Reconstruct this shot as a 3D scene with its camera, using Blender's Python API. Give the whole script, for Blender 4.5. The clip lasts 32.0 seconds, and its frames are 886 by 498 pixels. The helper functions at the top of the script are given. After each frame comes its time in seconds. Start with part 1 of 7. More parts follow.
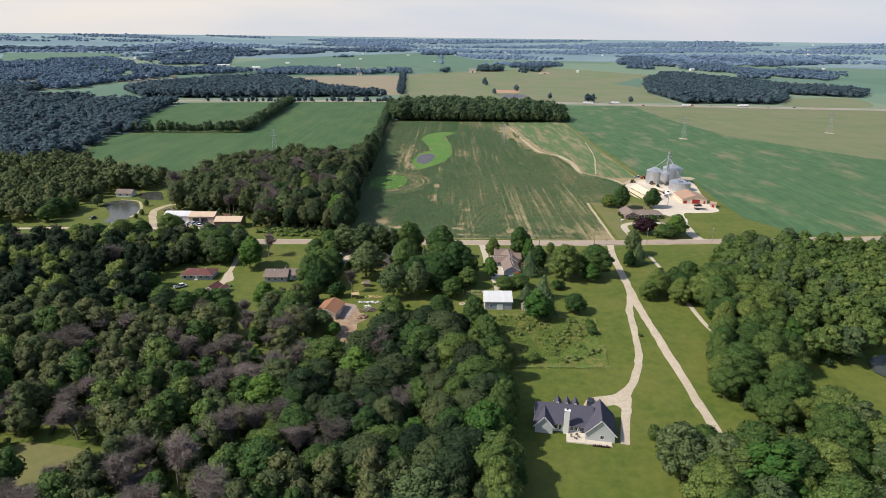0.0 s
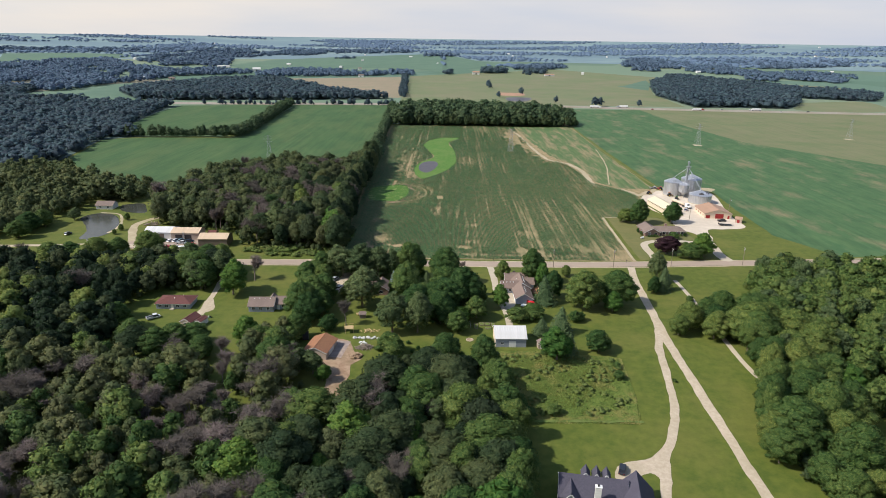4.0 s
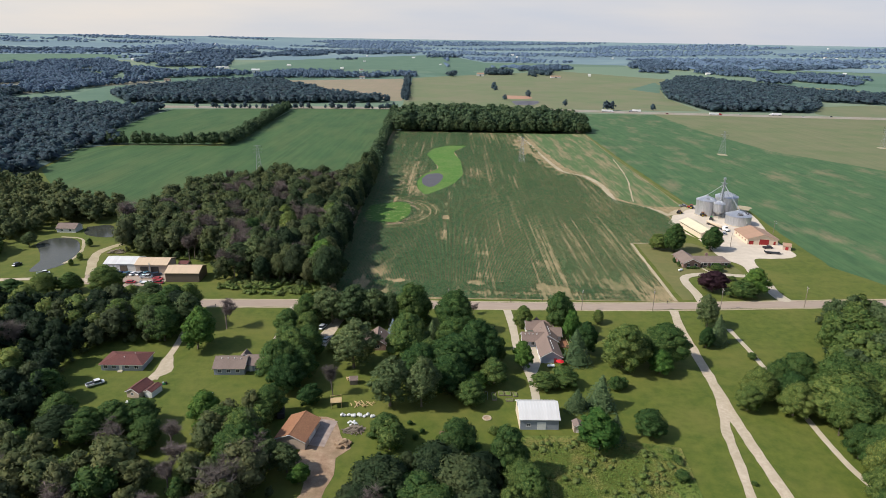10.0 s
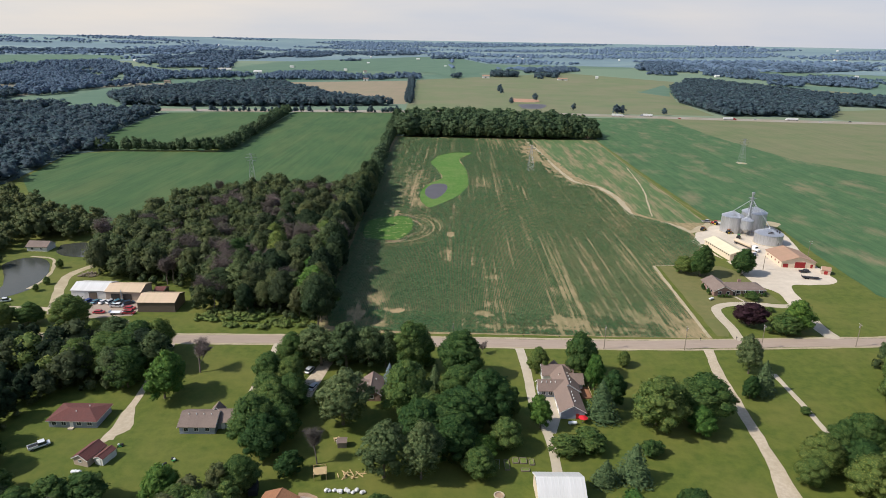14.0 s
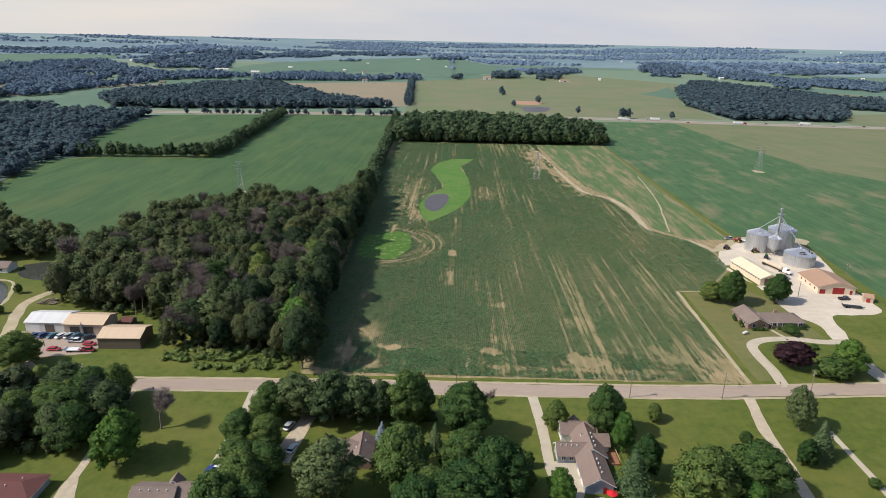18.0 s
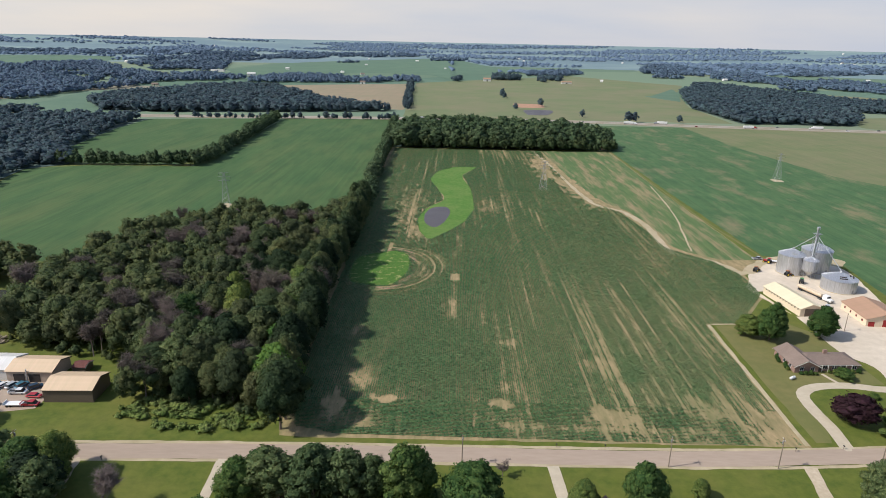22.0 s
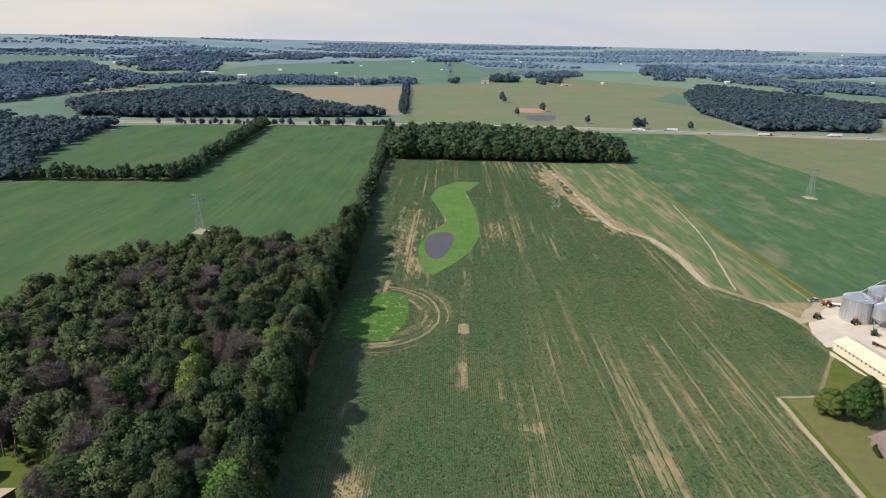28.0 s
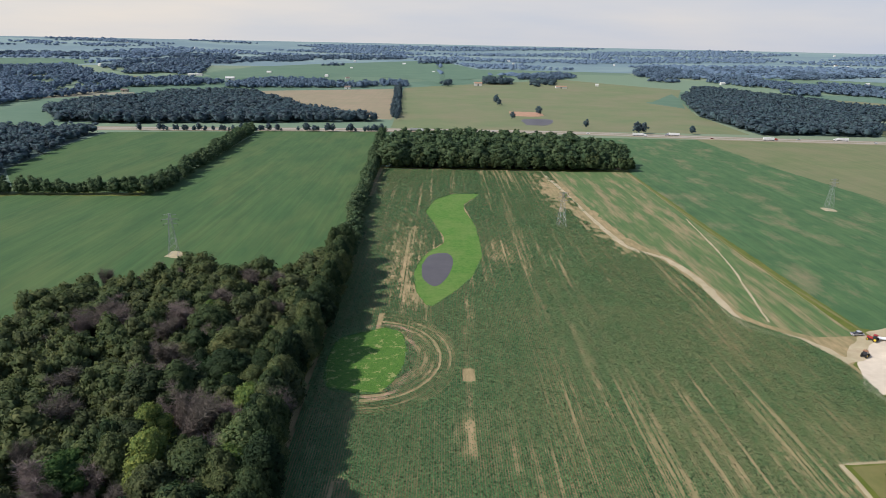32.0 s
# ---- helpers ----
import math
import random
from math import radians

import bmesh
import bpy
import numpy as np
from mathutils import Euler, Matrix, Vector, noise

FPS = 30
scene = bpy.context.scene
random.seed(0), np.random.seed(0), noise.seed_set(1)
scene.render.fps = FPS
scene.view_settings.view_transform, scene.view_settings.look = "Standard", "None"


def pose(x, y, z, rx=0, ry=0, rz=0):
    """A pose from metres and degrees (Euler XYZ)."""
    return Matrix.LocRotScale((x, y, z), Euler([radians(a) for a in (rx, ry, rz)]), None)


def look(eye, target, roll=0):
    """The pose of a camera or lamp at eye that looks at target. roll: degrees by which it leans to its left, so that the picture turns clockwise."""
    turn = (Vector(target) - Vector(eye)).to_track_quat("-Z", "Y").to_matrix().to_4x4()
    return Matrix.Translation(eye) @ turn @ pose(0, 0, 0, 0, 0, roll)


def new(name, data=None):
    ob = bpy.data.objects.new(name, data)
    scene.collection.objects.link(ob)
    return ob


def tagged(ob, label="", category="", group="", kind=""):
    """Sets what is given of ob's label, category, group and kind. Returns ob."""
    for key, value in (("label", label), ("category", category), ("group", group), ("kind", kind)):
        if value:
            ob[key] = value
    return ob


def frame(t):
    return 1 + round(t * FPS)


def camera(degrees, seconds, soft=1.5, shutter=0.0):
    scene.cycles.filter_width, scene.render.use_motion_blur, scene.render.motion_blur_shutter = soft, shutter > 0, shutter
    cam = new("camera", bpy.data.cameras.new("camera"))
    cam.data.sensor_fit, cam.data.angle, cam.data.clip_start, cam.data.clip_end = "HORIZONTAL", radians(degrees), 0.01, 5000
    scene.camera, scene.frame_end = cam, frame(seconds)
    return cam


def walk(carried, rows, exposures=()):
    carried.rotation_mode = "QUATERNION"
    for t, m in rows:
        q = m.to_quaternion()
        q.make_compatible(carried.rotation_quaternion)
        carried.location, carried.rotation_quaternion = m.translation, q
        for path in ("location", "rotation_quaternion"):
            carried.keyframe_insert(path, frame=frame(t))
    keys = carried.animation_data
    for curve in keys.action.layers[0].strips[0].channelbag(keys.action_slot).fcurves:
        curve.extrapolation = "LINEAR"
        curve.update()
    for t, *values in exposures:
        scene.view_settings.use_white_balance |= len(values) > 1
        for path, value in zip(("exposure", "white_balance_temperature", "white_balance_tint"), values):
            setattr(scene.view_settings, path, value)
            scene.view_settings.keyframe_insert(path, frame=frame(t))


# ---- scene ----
cam = camera(70.0, 32.0, soft=0.55)
PATH = [
    (0, (6.419, 8.03, 111.18), (6.415, 9.925, 110.542), 0.7),
    (1, (5.686, 15.772, 111.523), (5.687, 17.668, 110.886), 0.7),
    (2, (4.826, 24.24, 111.428), (4.826, 26.136, 110.792), 0.8),
    (3, (4.948, 32.852, 111.313), (4.942, 34.749, 110.678), 0.8),
    (6, (3.775, 58.807, 111.276), (3.762, 60.704, 110.641), 0.9),
    (7, (2.889, 67.666, 111.276), (2.878, 69.563, 110.642), 0.9),
    (8, (2.574, 76.076, 111.559), (2.559, 77.973, 110.924), 0.9),
    (9, (2.2, 85.002, 111.337), (2.184, 86.899, 110.703), 0.9),
    (10, (1.681, 94.033, 111.342), (1.664, 95.93, 110.709), 0.9),
    (11, (1.404, 102.513, 111.445), (1.384, 104.41, 110.813), 0.9),
    (12, (0.892, 111.05, 111.289), (0.871, 112.948, 110.658), 1.0),
    (13, (0.884, 119.363, 111.583), (0.859, 121.261, 110.952), 0.9),
    (14, (1.073, 127.549, 111.922), (1.043, 129.447, 111.292), 1.0),
    (17, (-0.189, 152.898, 112.109), (-0.217, 154.796, 111.48), 1.1),
    (18, (-0.423, 160.999, 112.234), (-0.452, 162.898, 111.605), 1.2),
    (19, (-1.068, 169.585, 112.413), (-1.096, 171.483, 111.784), 1.2),
    (20, (-1.347, 178.222, 112.691), (-1.374, 180.12, 112.062), 1.2),
    (21, (-1.895, 186.871, 112.84), (-1.922, 188.77, 112.212), 1.2),
    (22, (-2.459, 196.423, 112.507), (-2.485, 198.322, 111.881), 1.2),
    (23, (-3.647, 206.147, 112.914), (-3.67, 208.046, 112.288), 1.3),
    (24, (-3.877, 215.622, 113.028), (-3.899, 217.522, 112.402), 1.2),
    (25, (-5.033, 225.262, 112.995), (-5.053, 227.162, 112.37), 1.2),
    (28, (-8.182, 250.949, 114.749), (-8.193, 252.848, 114.124), 1.3),
    (29, (-9.121, 259.049, 114.913), (-9.128, 260.95, 114.291), 1.3),
    (30, (-10.619, 268.779, 115.435), (-10.618, 270.679, 114.812), 1.3),
    (31, (-11.413, 278.084, 115.378), (-11.405, 279.984, 114.757), 1.3),
    (32, (-12.17, 286.66, 116.05), (-12.156, 288.561, 115.428), 1.2),
]
walk(cam, [(t, look(eye, target, roll)) for t, eye, target, roll in PATH], [(0, 0.22), (6, 0.17), (12, 0.10), (32, 0.08)])

# ---- world, sun ----
SUN_DIR = Vector((-1.0, -0.24, 0.98)).normalized()
world = bpy.data.worlds.new("world")
scene.world = world
world.use_nodes = True
wn = world.node_tree
sky = wn.nodes.new("ShaderNodeTexSky")
sky.sky_type, sky.sun_disc = "NISHITA", False
sky.sun_elevation, sky.sun_rotation = radians(43.6), radians(-103.5)
sky.air_density, sky.dust_density, sky.ozone_density = 1.0, 1.0, 1.5
wn.nodes["Background"].inputs[1].default_value = 0.15
haze = wn.nodes.new("ShaderNodeMix")
haze.data_type = "RGBA"
compass = wn.nodes.new("ShaderNodeTexCoord")
height = wn.nodes.new("ShaderNodeSeparateXYZ")
thick = wn.nodes.new("ShaderNodeMapRange")
thick.interpolation_type = "SMOOTHSTEP"
thick.inputs[1].default_value, thick.inputs[2].default_value = 0.05, 0.62
thick.inputs[3].default_value, thick.inputs[4].default_value = 0.95, 0.0
wn.links.new(compass.outputs["Generated"], height.inputs[0])
wn.links.new(height.outputs["Z"], thick.inputs[0])
wn.links.new(thick.outputs[0], haze.inputs[0])
clouds = wn.nodes.new("ShaderNodeTexNoise")
clouds.inputs["Scale"].default_value, clouds.inputs["Detail"].default_value = 2.2, 5.0
flat = wn.nodes.new("ShaderNodeMapping")
flat.inputs["Scale"].default_value = (1, 1, 7)
wn.links.new(compass.outputs["Generated"], flat.inputs[0])
wn.links.new(flat.outputs[0], clouds.inputs["Vector"])
veil = wn.nodes.new("ShaderNodeValToRGB")
veil.color_ramp.elements[0].position, veil.color_ramp.elements[1].position = 0.36, 0.66
veil.color_ramp.elements[0].color, veil.color_ramp.elements[1].color = (0.80, 0.845, 0.93, 1), (1.0, 0.962, 0.928, 1)
wn.links.new(clouds.outputs["Fac"], veil.inputs[0])
bright = wn.nodes.new("ShaderNodeMix")
bright.data_type, bright.blend_type = "RGBA", "MULTIPLY"
bright.inputs[0].default_value = 1.0
bright.inputs[7].default_value = (4.85, 4.72, 4.85, 1)
toward = wn.nodes.new("ShaderNodeVectorMath")
toward.operation = "DOT_PRODUCT"
toward.inputs[1].default_value = (-0.97, -0.23, 0)
glow = wn.nodes.new("ShaderNodeMapRange")
glow.inputs[1].default_value, glow.inputs[2].default_value = -0.75, 0.45
warm = wn.nodes.new("ShaderNodeMix")
warm.data_type, warm.blend_type = "RGBA", "MULTIPLY"
warm.inputs[0].default_value = 1.0
tint = wn.nodes.new("ShaderNodeMix")
tint.data_type = "RGBA"
tint.inputs[6].default_value, tint.inputs[7].default_value = (0.86, 0.91, 0.965, 1), (1.14, 1.095, 0.975, 1)
wn.links.new(compass.outputs["Generated"], toward.inputs[0])
wn.links.new(toward.outputs["Value"], glow.inputs[0])
wn.links.new(glow.outputs[0], tint.inputs[0])
wn.links.new(veil.outputs[0], warm.inputs[6])
wn.links.new(tint.outputs[2], warm.inputs[7])
wn.links.new(warm.outputs[2], bright.inputs[6])
wn.links.new(bright.outputs[2], haze.inputs[7])
wn.links.new(sky.outputs[0], haze.inputs[6])
wn.links.new(haze.outputs[2], wn.nodes["Background"].inputs[0])
sun = new("sun", bpy.data.lights.new("sun", "SUN"))
sun.data.energy, sun.data.angle, sun.data.color = 4.55, radians(0.6), (1.0, 0.95, 0.87)
sun.matrix_world = look(SUN_DIR * 900, (0, 0, 0))


# ---- materials ----
def node(nt, kind, **props):
    n = nt.nodes.new(kind)
    for k, v in props.items():
        n.inputs[k].default_value = v
    return n


def mat(name, c1, c2=None, scale=1.0, c3=None, scale2=0.05, rough=0.85, metal=0.0, bump=0.3, bscale=None,
        stretch=(1, 1, 1), where="world", rnd=0.0, island=0.0, amount3=0.5, spec=0.3, detail=6.0, lo3=0.42, hi3=0.68, rows=None, bdist=0.1):
    """Grain between c1 and c2, large stains of c3, bump, and a shade that varies by object or by island."""
    m = bpy.data.materials.new(name)
    m.use_nodes = True
    nt = m.node_tree
    p = nt.nodes["Principled BSDF"]
    p.inputs["Roughness"].default_value, p.inputs["Metallic"].default_value = rough, metal
    p.inputs["Specular IOR Level"].default_value = spec
    c2 = c2 or tuple(v * 0.7 for v in c1)
    if where == "world":
        src = nt.nodes.new("ShaderNodeNewGeometry").outputs["Position"]
    else:
        src = nt.nodes.new("ShaderNodeTexCoord").outputs["Object"]
    mp = nt.nodes.new("ShaderNodeMapping")
    mp.inputs["Scale"].default_value = stretch
    nt.links.new(src, mp.inputs[0])
    n1 = node(nt, "ShaderNodeTexNoise", Scale=scale, Detail=detail, Roughness=0.65)
    nt.links.new(mp.outputs[0], n1.inputs["Vector"])
    r1 = nt.nodes.new("ShaderNodeValToRGB")
    r1.color_ramp.elements[0].position, r1.color_ramp.elements[1].position = 0.35, 0.65
    r1.color_ramp.elements[0].color, r1.color_ramp.elements[1].color = (*c1, 1), (*c2, 1)
    nt.links.new(n1.outputs["Fac"], r1.inputs[0])
    col = r1.outputs[0]
    if c3:
        n2 = node(nt, "ShaderNodeTexNoise", Scale=scale2, Detail=7.0, Roughness=0.68)
        nt.links.new(mp.outputs[0], n2.inputs["Vector"])
        r2 = nt.nodes.new("ShaderNodeMapRange")
        r2.inputs[1].default_value, r2.inputs[2].default_value = lo3, hi3
        r2.inputs[4].default_value = amount3
        nt.links.new(n2.outputs["Fac"], r2.inputs[0])
        mx = nt.nodes.new("ShaderNodeMix")
        mx.data_type = "RGBA"
        nt.links.new(r2.outputs[0], mx.inputs[0])
        nt.links.new(col, mx.inputs[6])
        mx.inputs[7].default_value = (*c3, 1)
        col = mx.outputs[2]
    if rows:
        spacing, amount, turn = rows
        rm = nt.nodes.new("ShaderNodeMapping")
        rm.inputs["Rotation"].default_value = (0, 0, turn)
        rm.inputs["Scale"].default_value = (1 / spacing, 0.004, 0)
        nt.links.new(src, rm.inputs[0])
        rn = node(nt, "ShaderNodeTexNoise", Scale=1.0, Detail=5.0, Roughness=0.8)
        nt.links.new(rm.outputs[0], rn.inputs["Vector"])
        rr = nt.nodes.new("ShaderNodeMapRange")
        rr.inputs[1].default_value, rr.inputs[2].default_value = 0.3, 0.7
        rr.inputs[3].default_value, rr.inputs[4].default_value = 1 - amount, 1 + amount
        nt.links.new(rn.outputs["Fac"], rr.inputs[0])
        rh = nt.nodes.new("ShaderNodeHueSaturation")
        nt.links.new(rr.outputs[0], rh.inputs["Value"])
        nt.links.new(col, rh.inputs["Color"])
        col = rh.outputs[0]
    for amount, kind, out in ((rnd, "ShaderNodeObjectInfo", "Random"), (island, "ShaderNodeNewGeometry", "Random Per Island")):
        if amount:
            inf = nt.nodes.new(kind)
            r = nt.nodes.new("ShaderNodeMapRange")
            r.inputs[3].default_value, r.inputs[4].default_value = 1 - amount, 1 + amount
            nt.links.new(inf.outputs[out], r.inputs[0])
            hsv = nt.nodes.new("ShaderNodeHueSaturation")
            nt.links.new(r.outputs[0], hsv.inputs["Value"])
            h = nt.nodes.new("ShaderNodeMapRange")
            h.inputs[3].default_value, h.inputs[4].default_value = 0.5 + 0.09 * amount, 0.5 - 0.09 * amount
            nt.links.new(inf.outputs[out], h.inputs[0])
            nt.links.new(h.outputs[0], hsv.inputs["Hue"])
            nt.links.new(col, hsv.inputs["Color"])
            col = hsv.outputs[0]
    nt.links.new(col, p.inputs["Base Color"])
    if bump:
        nb = node(nt, "ShaderNodeTexNoise", Scale=bscale or scale * 4, Detail=4.0)
        nt.links.new(mp.outputs[0], nb.inputs["Vector"])
        b = node(nt, "ShaderNodeBump", Strength=bump, Distance=bdist)
        nt.links.new(nb.outputs["Fac"], b.inputs["Height"])
        nt.links.new(b.outputs[0], p.inputs["Normal"])
    return m


def ground_material():
    """Mown grass by the houses; further out a patchwork of crops, pasture and stubble, its tones blued to suggest haze.
    """
    m = mat("grass", (0.064, 0.092, 0.012), (0.102, 0.122, 0.018), 0.30, (0.164, 0.150, 0.036), 0.035, amount3=0.6, lo3=0.44, hi3=0.70, rough=0.9, bump=0.5, bscale=3.0)
    nt = m.node_tree
    p = nt.nodes["Principled BSDF"]
    lawn = p.inputs["Base Color"].links[0].from_socket
    geo = nt.nodes.new("ShaderNodeNewGeometry")
    mp = nt.nodes.new("ShaderNodeMapping")
    mp.inputs["Scale"].default_value = (1 / 380, 1 / 560, 1)
    mp.inputs["Rotation"].default_value = (0, 0, 0.04)
    nt.links.new(geo.outputs["Position"], mp.inputs[0])
    v = nt.nodes.new("ShaderNodeTexVoronoi")
    v.voronoi_dimensions, v.distance = "2D", "CHEBYCHEV"
    v.inputs["Scale"].default_value, v.inputs["Randomness"].default_value = 1.0, 0.75
    nt.links.new(mp.outputs[0], v.inputs["Vector"])
    ramp = nt.nodes.new("ShaderNodeValToRGB")
    ramp.color_ramp.interpolation = "CONSTANT"
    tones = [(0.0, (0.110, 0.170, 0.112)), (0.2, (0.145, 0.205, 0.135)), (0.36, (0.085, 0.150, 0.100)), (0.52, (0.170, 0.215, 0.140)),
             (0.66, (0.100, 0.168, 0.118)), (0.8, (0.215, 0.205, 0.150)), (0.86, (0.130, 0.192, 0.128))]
    while len(ramp.color_ramp.elements) < len(tones):
        ramp.color_ramp.elements.new(0.5)
    for e, (pos, c) in zip(ramp.color_ramp.elements, tones):
        e.position, e.color = pos, (*c, 1)
    sep = nt.nodes.new("ShaderNodeSeparateColor")
    nt.links.new(v.outputs["Color"], sep.inputs[0])
    nt.links.new(sep.outputs[0], ramp.inputs[0])
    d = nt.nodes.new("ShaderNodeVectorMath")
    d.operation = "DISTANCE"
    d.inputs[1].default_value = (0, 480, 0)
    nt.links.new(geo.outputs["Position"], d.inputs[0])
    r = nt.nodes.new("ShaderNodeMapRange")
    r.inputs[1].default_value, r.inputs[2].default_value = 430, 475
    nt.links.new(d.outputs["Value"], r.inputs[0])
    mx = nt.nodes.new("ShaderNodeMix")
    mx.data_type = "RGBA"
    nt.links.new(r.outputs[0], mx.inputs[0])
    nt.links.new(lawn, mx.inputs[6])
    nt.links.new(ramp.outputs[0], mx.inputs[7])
    nt.links.new(mx.outputs[2], p.inputs["Base Color"])
    return m


GRASS = ground_material()
DRY_LAWN = mat("dry_lawn", (0.135, 0.13, 0.045), (0.165, 0.15, 0.055), 0.25, (0.10, 0.125, 0.035), 0.05, rough=0.95, bump=0.4, bscale=3)
ROUGH = mat("rough_grass", (0.078, 0.128, 0.022), (0.128, 0.172, 0.036), 0.5, (0.215, 0.195, 0.060), 0.11, rough=0.95, bump=0.5, bscale=1.5, island=0.14, amount3=0.85, lo3=0.48, hi3=0.62)
WEEDS = mat("weeds", (0.074, 0.122, 0.024), (0.132, 0.176, 0.044), 0.6, (0.17, 0.18, 0.07), 0.12, rough=0.95, bump=0.8, bscale=2, island=0.2)
SOIL = mat("dry_soil", (0.205, 0.168, 0.082), (0.350, 0.258, 0.142), 0.4, (0.115, 0.138, 0.054), 0.04, stretch=(1, 0.3, 1), rough=0.95, bump=0.5, bscale=2, amount3=0.6, lo3=0.44, hi3=0.66)
SAND = mat("sandy_track", (0.36, 0.29, 0.19), (0.44, 0.37, 0.25), 0.25, (0.24, 0.22, 0.11), 0.06, rough=0.95, bump=0.4)
SOY = mat("soybean_crop", (0.034, 0.082, 0.026), (0.056, 0.106, 0.033), 0.07, (0.104, 0.126, 0.042), 0.030, stretch=(1, 0.25, 1), rough=0.9, bump=0.6, bscale=2.2, lo3=0.48, hi3=0.72, rows=(3.0, 0.20, 0.03))
SOY_EAST = mat("east_crop", (0.042, 0.098, 0.038), (0.068, 0.128, 0.048), 0.12, (0.215, 0.176, 0.100), 0.040, stretch=(1.0, 0.40, 1), rough=0.9, bump=0.6, bscale=2.2, amount3=0.72, lo3=0.52, hi3=0.68, rows=(3.5, 0.22, 0.03))
MID_CROP = mat("mid_crop", (0.060, 0.116, 0.040), (0.100, 0.146, 0.052), 0.3, (0.27, 0.205, 0.115), 0.12, stretch=(1.0, 0.14, 1), rough=0.9, bump=0.6, bscale=2.2, amount3=0.85, lo3=0.47, hi3=0.62, rows=(1.8, 0.20, 0.02))
HAY = mat("hay_field", (0.122, 0.158, 0.074), (0.148, 0.170, 0.082), 0.02, (0.205, 0.172, 0.110), 0.007, rough=0.95, bump=0.2, amount3=0.75)
TAN = mat("tan_field", (0.115, 0.145, 0.062), (0.15, 0.160, 0.078), 0.03, (0.19, 0.165, 0.10), 0.012, rough=0.95, bump=0.2, rows=(6.0, 0.10, 0.0))
STUBBLE = mat("wheat_stubble", (0.27, 0.21, 0.145), (0.23, 0.195, 0.125), 0.03, (0.20, 0.19, 0.115), 0.01, rough=0.95, bump=0.2, rows=(6.0, 0.08, 0.0))
HOLLOW = mat("hollow_grass", (0.042, 0.115, 0.016), (0.080, 0.165, 0.024), 0.8, (0.26, 0.265, 0.10), 0.30, rough=0.9, bump=0.9, bscale=2, bdist=0.4, amount3=0.8, lo3=0.55, hi3=0.62)
LUSH = mat("lush_grass", (0.052, 0.140, 0.018), (0.090, 0.182, 0.032), 0.4, (0.135, 0.190, 0.050), 0.05, rough=0.9, bump=0.7, bscale=2, amount3=0.75)
ASPHALT = mat("old_asphalt", (0.325, 0.252, 0.196), (0.365, 0.288, 0.226), 0.6, (0.275, 0.216, 0.170), 0.07, stretch=(0.3, 1.5, 1), rough=0.9, bump=0.15)
HIGHWAY = mat("highway_concrete", (0.30, 0.27, 0.235), (0.34, 0.305, 0.265), 0.2, rough=0.9, bump=0.1)
GRAVEL = mat("pale_gravel", (0.41, 0.335, 0.245), (0.51, 0.425, 0.32), 0.8, (0.33, 0.28, 0.18), 0.12, rough=0.95, bump=0.5, bscale=5)
LIME = mat("limestone_yard", (0.52, 0.445, 0.355), (0.60, 0.52, 0.42), 0.25, (0.44, 0.37, 0.285), 0.05, rough=0.95, bump=0.3, bscale=4)
CONCRETE = mat("concrete_slab", (0.43, 0.37, 0.28), (0.49, 0.42, 0.32), 0.5, (0.37, 0.315, 0.235), 0.1, rough=0.9, bump=0.15)
RED_SOIL = mat("red_soil", (0.34, 0.19, 0.125), (0.40, 0.24, 0.16), 0.1, rough=0.95, bump=0.3)
DIRT = mat("bare_dirt", (0.260, 0.165, 0.105), (0.400, 0.285, 0.190), 0.30, (0.165, 0.120, 0.066), 0.16, rough=0.95, bump=0.9, bscale=1.2, amount3=0.7)
WATER = mat("pond_water", (0.045, 0.05, 0.042), (0.06, 0.062, 0.05), 0.05, rough=0.15, bump=0.05, bscale=1.5, spec=0.25)
MURKY = mat("murky_water", (0.075, 0.07, 0.078), (0.095, 0.088, 0.095), 0.1, rough=0.45, bump=0.05, bscale=1, spec=0.15)
CORN = mat("corn_leaves", (0.070, 0.166, 0.064), (0.134, 0.230, 0.092), 0.5, (0.205, 0.225, 0.105), 0.03, stretch=(1, 0.4, 1), rough=0.7, bump=0.2, bscale=2.5, amount3=0.42, lo3=0.47, hi3=0.71, island=0.16)
# shade between far crowns put into a dark sheet colour
SHADE_FLOOR = mat("woodland_floor", (0.050, 0.085, 0.078), (0.070, 0.105, 0.092), 0.05, rough=0.95, bump=0.8, bscale=0.3)
MULCH = mat("dark_mulch", (0.12, 0.078, 0.048), (0.17, 0.115, 0.07), 1.5, rough=0.95, bump=0.8)
LEAF = mat("tree_leaves", (0.046, 0.100, 0.026), (0.114, 0.186, 0.045), 2.6, (0.156, 0.194, 0.055), 0.14, rough=0.8, bump=0.5, bscale=4.5, bdist=0.2, where="object", rnd=0.4, island=0.3)
LEAF_WOOD = mat("woodland_leaves", (0.027, 0.055, 0.023), (0.061, 0.099, 0.037), 2.4, (0.086, 0.108, 0.040), 0.1, rough=0.8, bump=0.5, bscale=4.5, bdist=0.2, where="object", rnd=0.6, island=0.22, amount3=0.7, lo3=0.44, hi3=0.62)
LEAF_OLIVE = mat("olive_leaves", (0.044, 0.066, 0.028), (0.094, 0.116, 0.048), 2.4, (0.064, 0.090, 0.040), 0.1, rough=0.8, bump=0.5, bscale=4.5, bdist=0.2, where="object", rnd=0.5, island=0.24)
LEAF_GROVE = mat("grove_leaves", (0.060, 0.114, 0.028), (0.132, 0.200, 0.048), 2.6, (0.162, 0.202, 0.058), 0.12, rough=0.8, bump=0.5, bscale=4.5, bdist=0.2, where="object", rnd=0.35, island=0.3)
